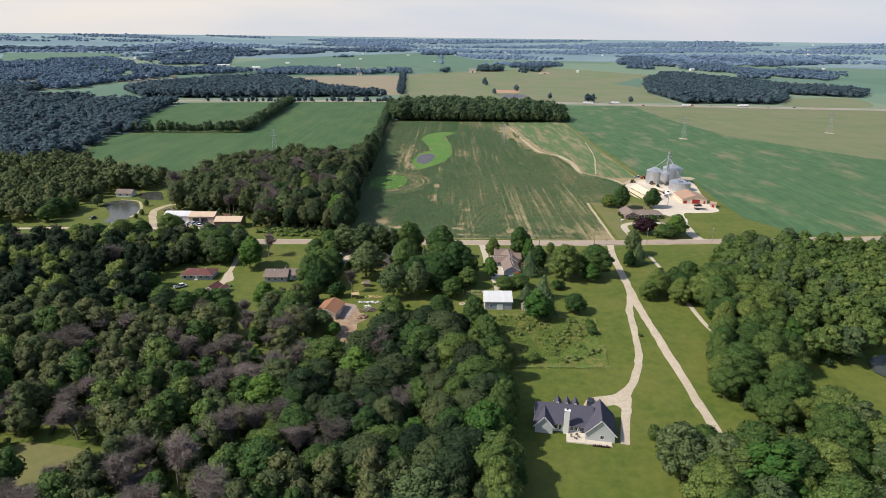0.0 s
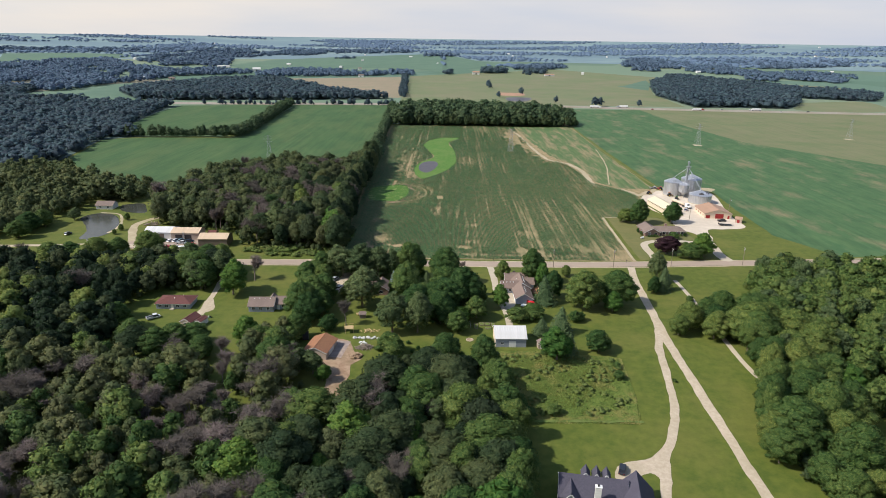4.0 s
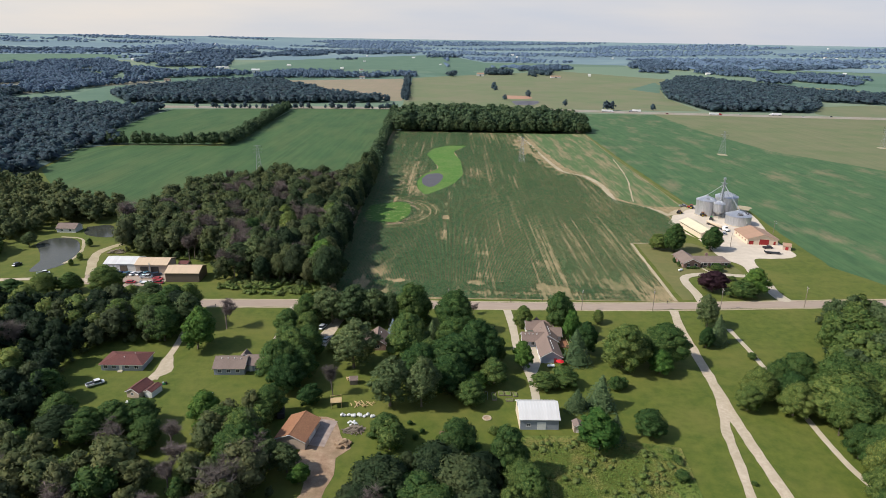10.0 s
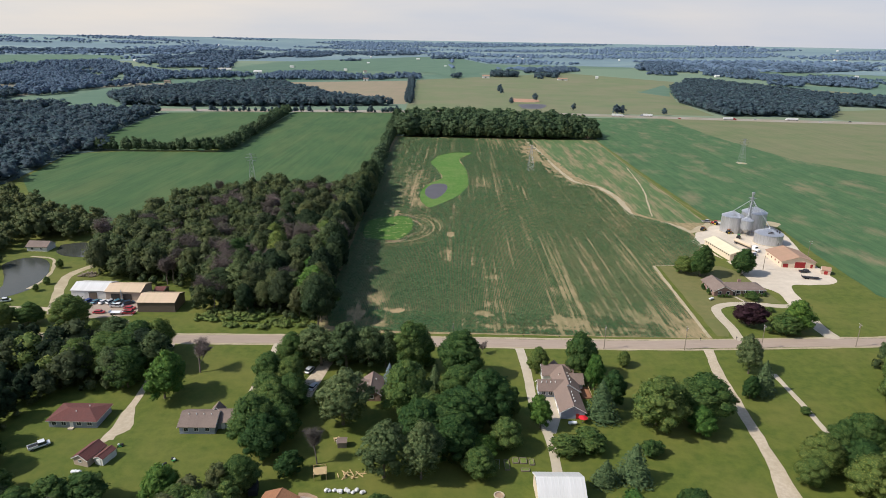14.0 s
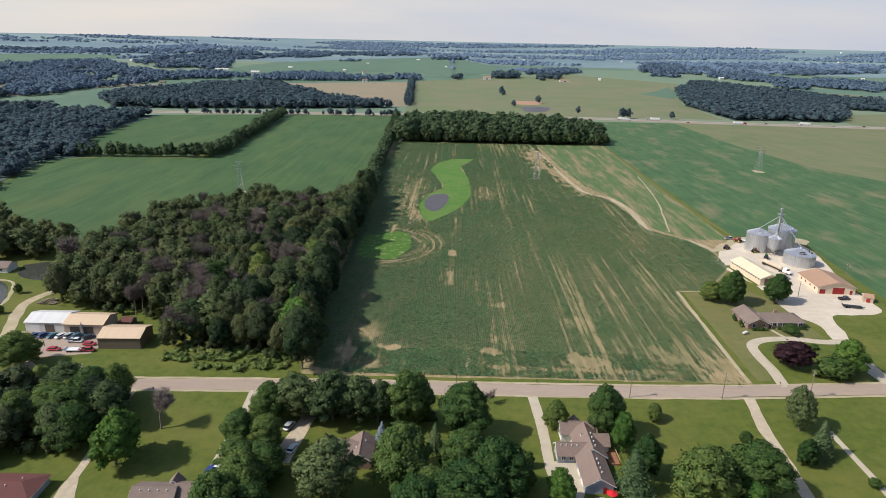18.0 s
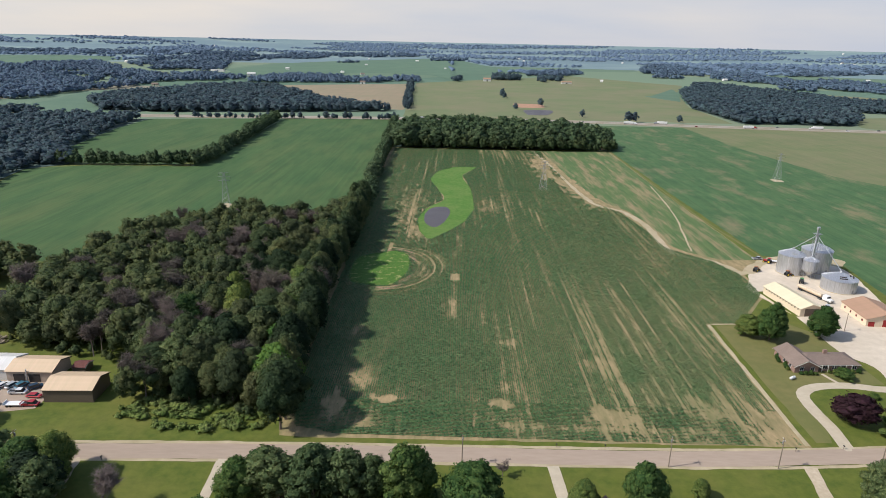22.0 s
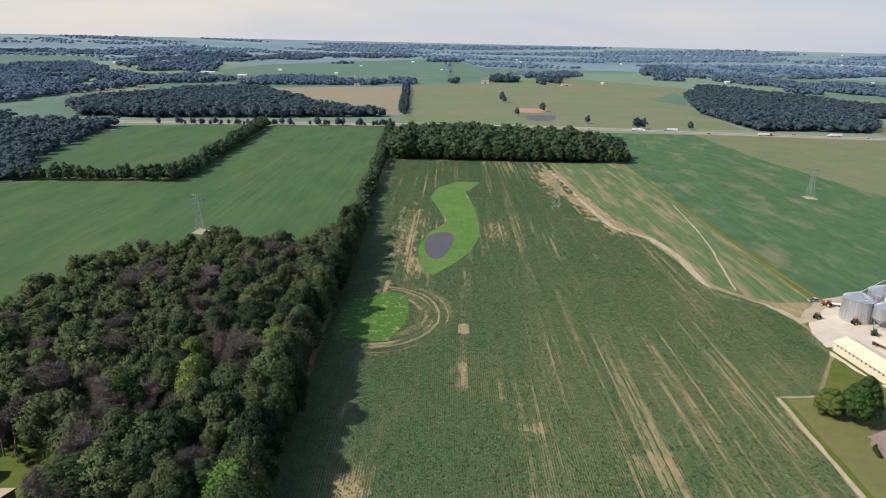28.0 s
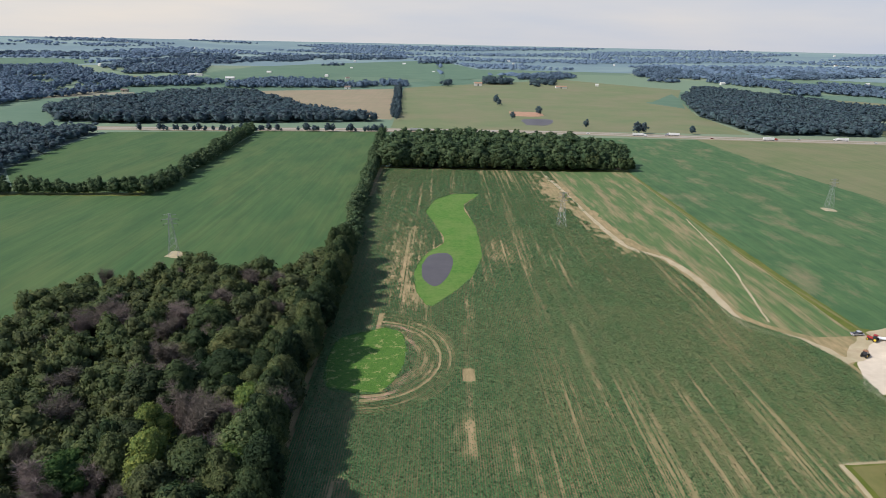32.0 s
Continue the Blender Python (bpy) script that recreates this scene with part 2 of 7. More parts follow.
LEAF_LIGHT = mat("silver_leaves", (0.072, 0.118, 0.044), (0.160, 0.214, 0.088), 2.8, (0.07, 0.11, 0.04), 0.2, rough=0.8, bump=0.9, bscale=4.5, bdist=0.3, where="object", rnd=0.2, island=0.3)
LEAF_BRIGHT = mat("bright_leaves", (0.06, 0.14, 0.022), (0.115, 0.21, 0.042), 2.6, None, 0.1, rough=0.8, bump=0.6, bscale=4.5, bdist=0.25, where="object", rnd=0.2, island=0.22)
LEAF_PURPLE = mat("purple_leaves", (0.030, 0.012, 0.018), (0.055, 0.022, 0.03), 1.2, rough=0.75, bump=0.3, where="object", island=0.25)
NEEDLE = mat("dark_needles", (0.036, 0.070, 0.026), (0.074, 0.112, 0.042), 1.5, rough=0.8, bump=0.3, where="object", rnd=0.2, island=0.25)
NEEDLE_BLUE = mat("blue_needles", (0.11, 0.15, 0.17), (0.17, 0.21, 0.24), 1.5, rough=0.8, bump=0.3, where="object", island=0.25)
# far, distant and horizon leaves: aerial haze painted in as a blue tint
HAZED_FAR_LEAF = mat("far_leaves_haze_tint", (0.046, 0.080, 0.104), (0.084, 0.126, 0.148), 0.30, (0.096, 0.130, 0.140), 0.02, rough=0.9, bump=0.3, bscale=0.6, bdist=0.4, island=0.3)
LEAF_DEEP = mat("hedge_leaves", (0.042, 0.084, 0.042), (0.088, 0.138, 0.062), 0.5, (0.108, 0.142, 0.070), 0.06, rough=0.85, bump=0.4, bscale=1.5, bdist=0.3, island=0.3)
HAZED_DISTANT_LEAF = mat("distant_leaves_haze_tint", (0.064, 0.104, 0.156), (0.090, 0.134, 0.186), 0.12, rough=0.95, bump=0.2, bscale=0.3, bdist=0.5, island=0.16)
HAZED_HORIZON_LEAF = mat("horizon_leaves_haze_tint", (0.088, 0.136, 0.204), (0.108, 0.158, 0.226), 0.05, rough=0.95, bump=0.1, bscale=0.2, island=0.06)
# haze put into the colour, with a faint blue emission on top
HAZY = mat("haze_painted_farmland", (0.120, 0.185, 0.185), (0.185, 0.240, 0.225), 0.006, (0.095, 0.148, 0.172), 0.0022, stretch=(0.3, 1, 1), rough=0.95, bump=0.0, amount3=0.85, lo3=0.46, hi3=0.56)
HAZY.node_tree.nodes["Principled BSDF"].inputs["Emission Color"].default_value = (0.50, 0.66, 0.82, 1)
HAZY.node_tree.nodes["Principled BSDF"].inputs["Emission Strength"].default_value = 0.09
# crop green with a bluish haze tint painted in
HAZED_FAR_CROP = mat("far_crop_haze_tint", (0.084, 0.148, 0.098), (0.104, 0.168, 0.112), 0.02, (0.075, 0.135, 0.095), 0.004, rough=0.95, bump=0.2)
for leafy in (LEAF, LEAF_GROVE, LEAF_WOOD, LEAF_OLIVE, LEAF_LIGHT, LEAF_BRIGHT, LEAF_PURPLE, HAZED_FAR_LEAF, LEAF_DEEP, CORN):
    tree_nodes = leafy.node_tree
    bsdf = tree_nodes.nodes["Principled BSDF"]
    glow_through = tree_nodes.nodes.new("ShaderNodeBsdfTranslucent")
    blend = tree_nodes.nodes.new("ShaderNodeMixShader")
    blend.inputs[0].default_value = 0.42
    tree_nodes.links.new(bsdf.inputs["Base Color"].links[0].from_socket, glow_through.inputs["Color"])
    tree_nodes.links.new(bsdf.outputs[0], blend.inputs[1])
    tree_nodes.links.new(glow_through.outputs[0], blend.inputs[2])
    tree_nodes.links.new(blend.outputs[0], tree_nodes.nodes["Material Output"].inputs["Surface"])
BARK = mat("bark", (0.13, 0.105, 0.08), (0.19, 0.155, 0.12), 3.0, rough=0.95, bump=0.6, where="object")
TWIG = mat("bare_twigs", (0.122, 0.100, 0.086), (0.172, 0.143, 0.123), 2.0, rough=0.95, bump=0.2, where="object", rnd=0.25, island=0.25)


# ---- meshes and parts ----
def sm(a):
    a = max(0.0, min(1.0, a))
    return a * a * (3 - 2 * a)


def gz(x, y):
    """Height of the land: a shallow dip by the first house, level fields, a far rise shaped to meet the horizon in the
    camera's view.
    """
    z = -4 * (1 - sm((y - 190) / 70)) if y < 260 else 0.0
    r = math.hypot(x, y - 150)
    return z + (94 * ((r - 2000) / 2900) ** 2 if r > 2000 else 0.0)


def mesh_of(name, verts, faces, material, smooth=False):
    me = bpy.data.meshes.new(name)
    me.from_pydata(verts, [], faces)
    me.materials.append(material)
    if smooth:
        me.polygons.foreach_set("use_smooth", [True] * len(me.polygons))
    return me


def soft_mesh(me, normals):
    """Leaves shaded with the normals of the leaf mass that they clothe."""
    me.polygons.foreach_set("use_smooth", [True] * len(me.polygons))
    me.normals_split_custom_set_from_vertices(normals.tolist())
    return me


def put_mesh(name, verts, faces, material, kind="", label="", category="", parent=None, smooth=False):
    ob = new(name, mesh_of(name, verts, faces, material, smooth))
    ob.parent = parent
    return tagged(ob, label, category, "", kind)


def part(name, bm, material, parent, label="", smooth=False):
    me = bpy.data.meshes.new(name)
    bm.to_mesh(me)
    bm.free()
    me.materials.append(material)
    if smooth:
        me.polygons.foreach_set("use_smooth", [True] * len(me.polygons))
    ob = new(name, me)
    ob.parent = parent
    if label:
        ob["label"] = label
    return ob


def thing(name, x, y, rz=0.0, label="", category="", group="", z=None):
    ob = new(name)
    ob.empty_display_size = 0.5
    ob.matrix_world = pose(x, y, gz(x, y) if z is None else z, 0, 0, rz)
    return tagged(ob, label, category, group)


def box(x0, x1, y0, y1, z0, z1, bm=None, bevel=0.0):
    bm = bm or bmesh.new()
    m = Matrix.LocRotScale(((x0 + x1) / 2, (y0 + y1) / 2, (z0 + z1) / 2), None, (x1 - x0, y1 - y0, z1 - z0))
    made = bmesh.ops.create_cube(bm, size=1, matrix=m)
    if bevel:
        bmesh.ops.bevel(bm, geom=list({e for v in made["verts"] for e in v.link_edges}), offset=bevel, segments=1, affect="EDGES")
    return bm


def tube(p0, p1, r0, r1, n=6, bm=None, caps=True):
    bm = bm or bmesh.new()
    a, b = Vector(p0), Vector(p1)
    d = b - a
    m = Matrix.Translation((a + b) / 2) @ d.to_track_quat("Z", "Y").to_matrix().to_4x4()
    bmesh.ops.create_cone(bm, cap_ends=caps, segments=n, radius1=r0, radius2=r1, depth=d.length, matrix=m)
    return bm


def smooth_line(pts, step=4.0):
    """A curve through the points, in steps of that length."""
    out = []
    p = [Vector((*q, 0)) for q in pts]
    p = [p[0] * 2 - p[1]] + p + [p[-1] * 2 - p[-2]]
    for i in range(1, len(p) - 2):
        a, b, c, d = p[i - 1:i + 3]
        n = max(2, int((c - b).length / step))
        for k in range(n):
            t = k / n
            out.append(0.5 * ((2 * b) + (c - a) * t + (2 * a - 5 * b + 4 * c - d) * t * t + (3 * b - a - 3 * c + d) * t ** 3))
    return out + [p[-2]]


def strip(name, pts, width, material, up=0.05, wobble=0.0, step=4.0, label="", category="", kind="structure"):
    line = smooth_line(pts, step)
    verts, faces = [], []
    for i, q in enumerate(line):
        d = (line[min(i + 1, len(line) - 1)] - line[max(i - 1, 0)]).normalized()
        n = Vector((-d.y, d.x, 0))
        w = width[0] + (width[1] - width[0]) * i / (len(line) - 1) if isinstance(width, tuple) else width
        for s in (-1, -0.35, 0.35, 1):
            v = q + n * s * (w / 2 + (wobble * noise.noise((q.x * 0.2 + s * 9, q.y * 0.2, 3)) if abs(s) == 1 else 0))
            verts.append((v.x, v.y, gz(v.x, v.y) + up + (0.03 if abs(s) < 1 else 0)))
        if i:
            k = 4 * i
            faces += [(k - 4 + j, k - 3 + j, k + 1 + j, k + j) for j in range(3)]
    return put_mesh(name, verts, faces, material, kind, label, category)


def sheet(name, pts, material, up=0.03, rounded=False, wobble=0.0, label="", category="", kind="structure"):
    """A level sheet over a polygon; rounded: its outline is a closed curve."""
    if rounded:
        n = len(pts)
        line = smooth_line([pts[i % n] for i in range(n + 1)], 2.5)[:-1]
        pts = [(q.x, q.y) for q in line]
    elif wobble:
        out = []
        n = len(pts)
        for i in range(n):
            a, b = Vector(pts[i]), Vector(pts[(i + 1) % n])
            k = max(1, int((b - a).length / 6))
            out += [tuple(a.lerp(b, j / k)) for j in range(k)]
        pts = out
    if wobble:
        pts = [(x + wobble * noise.noise((x * 0.13, y * 0.13, 1)), y + wobble * noise.noise((x * 0.13, y * 0.13, 8))) for x, y in pts]
    bm = bmesh.new()
    f = bm.faces.new([bm.verts.new((x, y, gz(x, y) + up)) for x, y in pts])
    f.normal_update()
    if f.normal.z < 0:
        f.normal_flip()
    bmesh.ops.triangulate(bm, faces=bm.faces[:], ngon_method="EAR_CLIP")
    bm.normal_update()
    for f in bm.faces:
        if f.normal.z < 0:
            f.normal_flip()
    ob = part(name, bm, material, None)
    return tagged(ob, label, category, "", kind)


def inside(x, y, poly):
    hit, n = False, len(poly)
    for i in range(n):
        (x0, y0), (x1, y1) = poly[i], poly[(i + 1) % n]
        if (y0 > y) != (y1 > y) and x < x0 + (y - y0) * (x1 - x0) / (y1 - y0):
            hit = not hit
    return hit


def scatter(poly, gap, seed, jitter=0.42):
    rng = random.Random(seed)
    xs, ys = [p[0] for p in poly], [p[1] for p in poly]
    out, row, y = [], 0, min(ys)
    while y < max(ys):
        x = min(xs) + (gap / 2 if row % 2 else 0)
        while x < max(xs):
            px, py = x + rng.uniform(-jitter, jitter) * gap, y + rng.uniform(-jitter, jitter) * gap
            if inside(px, py, poly):
                out.append((px, py))
            x += gap
        y += gap * 0.87
        row += 1
    return out


# ---- the land ----
def ground():
    radii = [i * 10 for i in range(41)] + [400 + 80 * i for i in range(1, 21)] + [2000 + 118 * i for i in range(1, 26)]
    n = 180
    verts, faces = [(0, 150, gz(0, 150))], []
    for r in radii[1:]:
        for k in range(n):
            x, y = r * math.sin(2 * math.pi * k / n), 150 + r * math.cos(2 * math.pi * k / n)
            verts.append((x, y, gz(x, y)))
    for k in range(n):
        faces.append((0, 1 + (k + 1) % n, 1 + k))
    for i in range(len(radii) - 2):
        for k in range(n):
            a, b = 1 + i * n + k, 1 + i * n + (k + 1) % n
            faces.append((a, b, b + n, a + n))
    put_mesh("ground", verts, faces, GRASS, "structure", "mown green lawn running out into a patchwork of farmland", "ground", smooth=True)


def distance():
    """The farmland below the horizon, a plain backdrop some three kilometres off and more; its haze is painted in and
    faintly glows.
    """
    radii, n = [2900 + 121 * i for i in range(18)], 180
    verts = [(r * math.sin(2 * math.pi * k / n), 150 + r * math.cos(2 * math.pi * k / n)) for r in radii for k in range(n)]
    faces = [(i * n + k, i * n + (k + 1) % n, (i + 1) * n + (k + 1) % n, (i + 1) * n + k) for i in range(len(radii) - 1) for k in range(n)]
    put_mesh("backdrop", [(x, y, gz(x, y) + 0.4) for x, y in verts], faces, HAZY, "structure", "farmland below the horizon, painted pale blue-green with haze", "backdrop", smooth=True)


ground()
distance()

# roads and drives
strip("road", [(-420, 322), (-300, 336), (-160, 344.5), (-108, 346.5), (-66, 348.5), (-2, 350), (41, 350.5), (82, 352), (145, 357), (200, 361), (270, 368), (420, 384), (700, 412)],
      7.0, ASPHALT, 0.08, 0.25, label="worn pale grey country road between lawns and corn", category="road")
for off in (-4.1, 4.1):
    strip("verge", [(x, y + off) for x, y in ((-300, 336), (-160, 344.5), (-66, 348.5), (-2, 350), (82, 352), (145, 357), (270, 368))], 1.3, SAND, 0.04, 0.5,
          label="dusty gravel shoulder beside the country road", category="verge")
strip("lane", [(100.5, 349), (97.5, 332), (95.5, 310), (93.5, 285), (91.5, 258), (91.5, 235), (92, 215), (92, 195), (91.5, 172), (91, 140)], (3.7, 3.2), GRAVEL, 0.07, 0.5, 2.5,
      "long pale gravel lane between mown lawns", "lane")
strip("driveway", [(93, 282), (90, 270), (86.5, 258), (84, 243), (81.6, 228), (79.2, 218), (74.3, 206), (70, 199.5), (65.5, 195)], 2.9, GRAVEL, 0.06, 0.5, 2.5,
      "curving gravel driveway to the grey house", "driveway")
strip("driveway", [(69, 197), (66.4, 187), (63.4, 177), (61.2, 169)], (3.4, 2.5), GRAVEL, 0.065, 0.5, 2.5, "gravel parking spur beside the grey house", "driveway")
sheet("gravel_apron", [(73, 206), (68, 199.3), (63.5, 196.5), (58.2, 195.5), (54.6, 193), (52.6, 188), (55.5, 186.5), (59.5, 188.6), (63.2, 190.4), (65, 188.4), (65.2, 184.5), (67.6, 186.5), (70.8, 196.4), (76, 207.5)], GRAVEL, 0.05, True, 0.4, "wide gravel apron before the garage of the grey house", "driveway")
strip("driveway", [(27.5, 346), (28.2, 335), (28.6, 322), (28.4, 309), (30.2, 296), (31.4, 284), (30.8, 268)], (3.4, 2.7), CONCRETE, 0.06, 0.2, 2.5,
      "pale concrete driveway leading past the house to the barn", "driveway")
strip("driveway", [(117, 331), (117, 310), (116, 291), (115, 270), (114.5, 247), (118, 228)], 2.0, CONCRETE, 0.06, 0.2, 3, "narrow pale concrete driveway into the trees", "driveway")
strip("driveway", [(-105, 344), (-102.5, 325), (-100, 308), (-98.5, 294), (-97.5, 282)], (2.2, 2.6), GRAVEL, 0.06, 0.9, 2.5, "two-track gravel driveway to the red-roofed house", "driveway")
sheet("gravel_patch", [(-100, 298), (-97.5, 299), (-95, 293), (-93.5, 288), (-96, 284), (-99, 279), (-100, 288)], GRAVEL, 0.045, True, 1.4, "spilled pale gravel patch on the lawn", "gravel patch")
strip("driveway", [(-65, 345), (-64.3, 330), (-64, 318), (-64, 304), (-65, 297)], 2.8, CONCRETE, 0.06, 0.2, 2.5, "pale concrete driveway to the brown ranch house", "driveway")
strip("driveway", [(-41, 346), (-42.5, 335), (-44.5, 325), (-46, 315), (-47, 308)], (3.4, 6.0), GRAVEL, 0.06, 0.5, 2.5, "wide gravel driveway with parked car", "driveway")
strip("driveway", [(116, 356), (117.5, 368), (117.5, 380), (119, 389), (126, 394), (138, 395.5), (150, 393.5), (160, 395)], 4.2, CONCRETE, 0.065, 0.2, 2.5, "looping pale concrete driveway in front of the brick house", "driveway")
strip("driveway", [(158, 396), (157, 384), (155, 372), (156, 359)], (5.0, 6.5), CONCRETE, 0.06, 0.2, 2.5, "pale concrete drive from the road to the farmyard", "driveway")
strip("track", [(-420, 352), (-300, 362), (-215, 369), (-199, 371), (-181, 372), (-166, 370), (-150, 358), (-137, 349)], 3.4, GRAVEL, 0.06, 0.4, 4, "pale gravel side track past the workshop", "track")
sheet("parking_lot", [(-176, 383), (-132, 384), (-132, 367), (-150, 363), (-168, 366)], ASPHALT, 0.05, False, 0.8, "dusty gravel parking lot in front of the workshops", "parking lot")
strip("track", [(-172, 378), (-176, 388), (-181, 398), (-184.5, 409), (-183, 420), (-178, 428)], 4.4, SAND, 0.05, 1.2, 4, "worn dirt track behind the workshops", "track")
sheet("farmyard", [(146, 494), (156, 514), (170, 532), (196, 534), (208, 522), (204, 490), (196, 460), (194, 428), (180, 421), (168, 420), (163, 402), (160, 393), (155, 396), (156, 410), (150, 420), (150, 436), (150, 452), (143, 486)],
      LIME, 0.04, True, 1.0, "bright limestone farmyard around the grain bins", "farmyard")
strip("grass_strip", [(147.6, 484), (149.5, 470), (151.2, 455)], 3.0, GRASS, 0.09, 0.3, 3, "grass strip beside the cream shed", "grass strip")

# fields
sheet("lawn", [(108.5, 361), (113, 361), (118, 372), (119, 388), (127, 396), (152, 397), (151, 420), (149, 438), (143, 447), (125, 445), (110, 443)], DRY_LAWN, 0.025, False, 0.6, "dry olive-brown lawn round the brick house", "lawn")
CORN_POLY = [(-54, 388), (-49, 362), (-30, 357), (104, 359), (106, 444), (122, 446), (146, 480), (149, 505), (141, 528), (130, 540), (122, 552), (121, 590), (115, 632), (102, 655), (97, 700), (92, 780), (92, 888), (-66, 888), (-66, 640), (-58, 520)]
sheet("corn_field", [(-58, 380), (-52, 356.5), (106, 358.5), (108, 444), (123, 445), (148, 480), (150, 506), (168, 528), (166, 700), (168, 888), (-70, 890), (-68, 640), (-60, 520)],
      SOIL, 0.03, False, 0.8, "dry tan soil under a thin corn crop", "field")
strip("field_margin", [(105, 359), (106.2, 400), (107.6, 444)], 1.5, SAND, 0.05, 0.5, 4, "sandy margin between lawn and corn", "field margin")
strip("field_margin", [(108, 444.4), (124, 446)], 1.4, SAND, 0.05, 0.4, 4, "sandy margin between lawn and corn", "field margin")
strip("sand_track", [(84, 886), (92, 780), (97, 698), (103, 650), (118, 632), (124.5, 594), (122.5, 552), (127, 537), (141, 527), (150, 508)], (2.5, 5.0), SAND, 0.07, 1.4, 5, "pale sandy farm track winding through the crops", "track")
strip("grass_strip", [(169, 890), (167.5, 786), (168, 696), (168, 622), (171, 566), (173, 532)], 1.6, DRY_LAWN, 0.06, 0.6, 8, "grassy strip between two fields", "grass strip")
strip("dry_strip", [(66, 850), (90, 785), (98, 722), (106, 665), (117, 636)], (13, 5), SOIL, 0.065, 4.0, 4, "bare tan soil beside the farm track", "bare ground")
strip("sand_track", [(163, 720), (157, 660), (150, 612), (144, 585), (136, 545)], (0.9, 1.3), SAND, 0.085, 0.9, 5, "faint sandy track through thin crop", "track")
sheet("worn_ground", [(146, 505), (158, 522), (172, 535), (190, 541), (216, 536), (208, 524), (190, 533), (172, 528), (158, 512)], SAND, 0.06, True, 1.5, "dusty tan ground behind the grain bins", "worn ground")
sheet("mid_field", [(93, 888), (98, 780), (102, 700), (108, 655), (121, 637), (128, 598), (126, 556), (133, 543), (148, 530), (168, 532), (166, 620), (166, 700), (166, 786), (167, 890)],
      MID_CROP, 0.05, False, 1.0, "thin green crop with dry tan streaks", "field")
sheet("east_field", [(172, 1125), (170, 892), (171, 700), (174, 540), (212, 530), (206, 470), (203, 410), (222, 371), (420, 392), (640, 414), (640, 1120)], SOY_EAST, 0.03, False, 0.8,
      "large green soybean field with dry tan patches", "field")
sheet("tan_field", [(325, 1128), (330, 930), (349, 782), (430, 640), (560, 560), (760, 520), (760, 1116)], TAN, 0.06, False, 1.5, "dry olive-tan field beyond the soybeans", "field")
sheet("west_field", [(-80, 1140), (-250, 1126), (-238, 840), (-240, 757), (-330, 752), (-372, 730), (-345, 620), (-292, 550), (-240, 508), (-212, 500), (-196, 500), (-188, 545), (-150, 585), (-80, 610), (-72, 650), (-76, 800)], SOY, 0.03, False, 0.8,
      "smooth deep-green soybean field", "field")
sheet("northwest_field", [(-250, 1118), (-252, 840), (-254, 766), (-340, 764), (-400, 846), (-425, 990), (-430, 1088), (-320, 1110)], SOY, 0.03, False, 0.8, "green soybean field behind the hedgerow", "field")
sheet("tan_field", [(-441, 1790), (-112, 1950), (-88, 1280), (-190, 1310), (-270, 1420), (-340, 1550), (-410, 1690)], STUBBLE, 0.05, False, 2, "tan wheat stubble field beyond the highway", "field")
sheet("hay_field", [(-110, 1990), (-24, 2090), (392, 2520), (662, 2120), (540, 1800), (445, 1440), (424, 1185), (217, 1185), (-82, 1185)], HAY, 0.05, False, 2, "pale olive hay field beyond the highway", "field")
sheet("teal_field", [(392, 2250), (600, 2050), (545, 1800), (470, 1560), (420, 1700)], HAZED_FAR_CROP, 0.09, False, 2, "dark green crop strip beyond the highway", "field")
FAR_FIELD = [(-695, 1120), (-708, 1294), (-735, 1474), (-668, 1614), (-515, 1840), (-490, 1700), (-630, 1494), (-535, 1188), (-578, 1135)]
BAND_FIELD = [(-790, 2440), (-722, 2900), (-435, 3288), (-43, 3508), (-10, 2255), (-96, 2390), (-303, 2440), (-509, 2230), (-712, 2310)]
LIGHT_FIELD = [(-992, 2159), (-924, 2253), (-773, 1934), (-862, 2007)]
TEAL_FIELD = [(-1905, 2854), (-1639, 3024), (-1367, 2982), (-1390, 2693), (-1470, 2524), (-1588, 2384)]
EAST_BAND = [(-20, 3607), (130, 3083), (264, 2738), (-10, 2430)]
OLIVE_STRIP = [(724, 2012), (849, 1940), (1025, 1756), (919, 1600), (846, 1756)]
EAST_STRIP = [(690, 1306), (834, 1340), (760, 1157), (612, 1160)]
for pts, m, words in ((FAR_FIELD, HAZED_FAR_CROP, "crop field beyond the highway, tinted blue-green with painted haze"), (BAND_FIELD, HAZED_FAR_CROP, "broad pale green field in the distance"), (LIGHT_FIELD, HAY, "small bright pasture between far woods"),
                      (TEAL_FIELD, HAZED_FAR_CROP, "wide crop field near the horizon, tinted teal with painted haze"), (EAST_BAND, HAZED_FAR_CROP, "green crop field beyond the hay"), (OLIVE_STRIP, HAY, "olive meadow strip between woods"), (EAST_STRIP, HAY, "pale green field beside the highway")):
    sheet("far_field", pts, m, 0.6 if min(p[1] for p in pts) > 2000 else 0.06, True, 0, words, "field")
sheet("bare_patch", [(108, 1440), (160, 1432), (158, 1372), (112, 1370)], RED_SOIL, 0.2, True, 3, "bare reddish patch in the hay field", "bare ground")
GREEN_A = [(-22, 726), (-16, 762), (-2, 783), (20, 785), (6, 745), (12, 690), (13, 631), (6, 597), (-5, 572), (-15, 556), (-22, 571), (-25, 600), (-20, 630), (-9, 655), (-13, 684)]
GREEN_B = [(-34, 532), (-27, 528), (-24, 512), (-25, 496), (-31, 480), (-40, 479), (-51, 483), (-54, 503), (-52, 521), (-42, 528)]
sheet("grass_basin", GREEN_A, LUSH, 0.12, True, 0.8, "bright lush green grass basin in the corn", "grass basin")
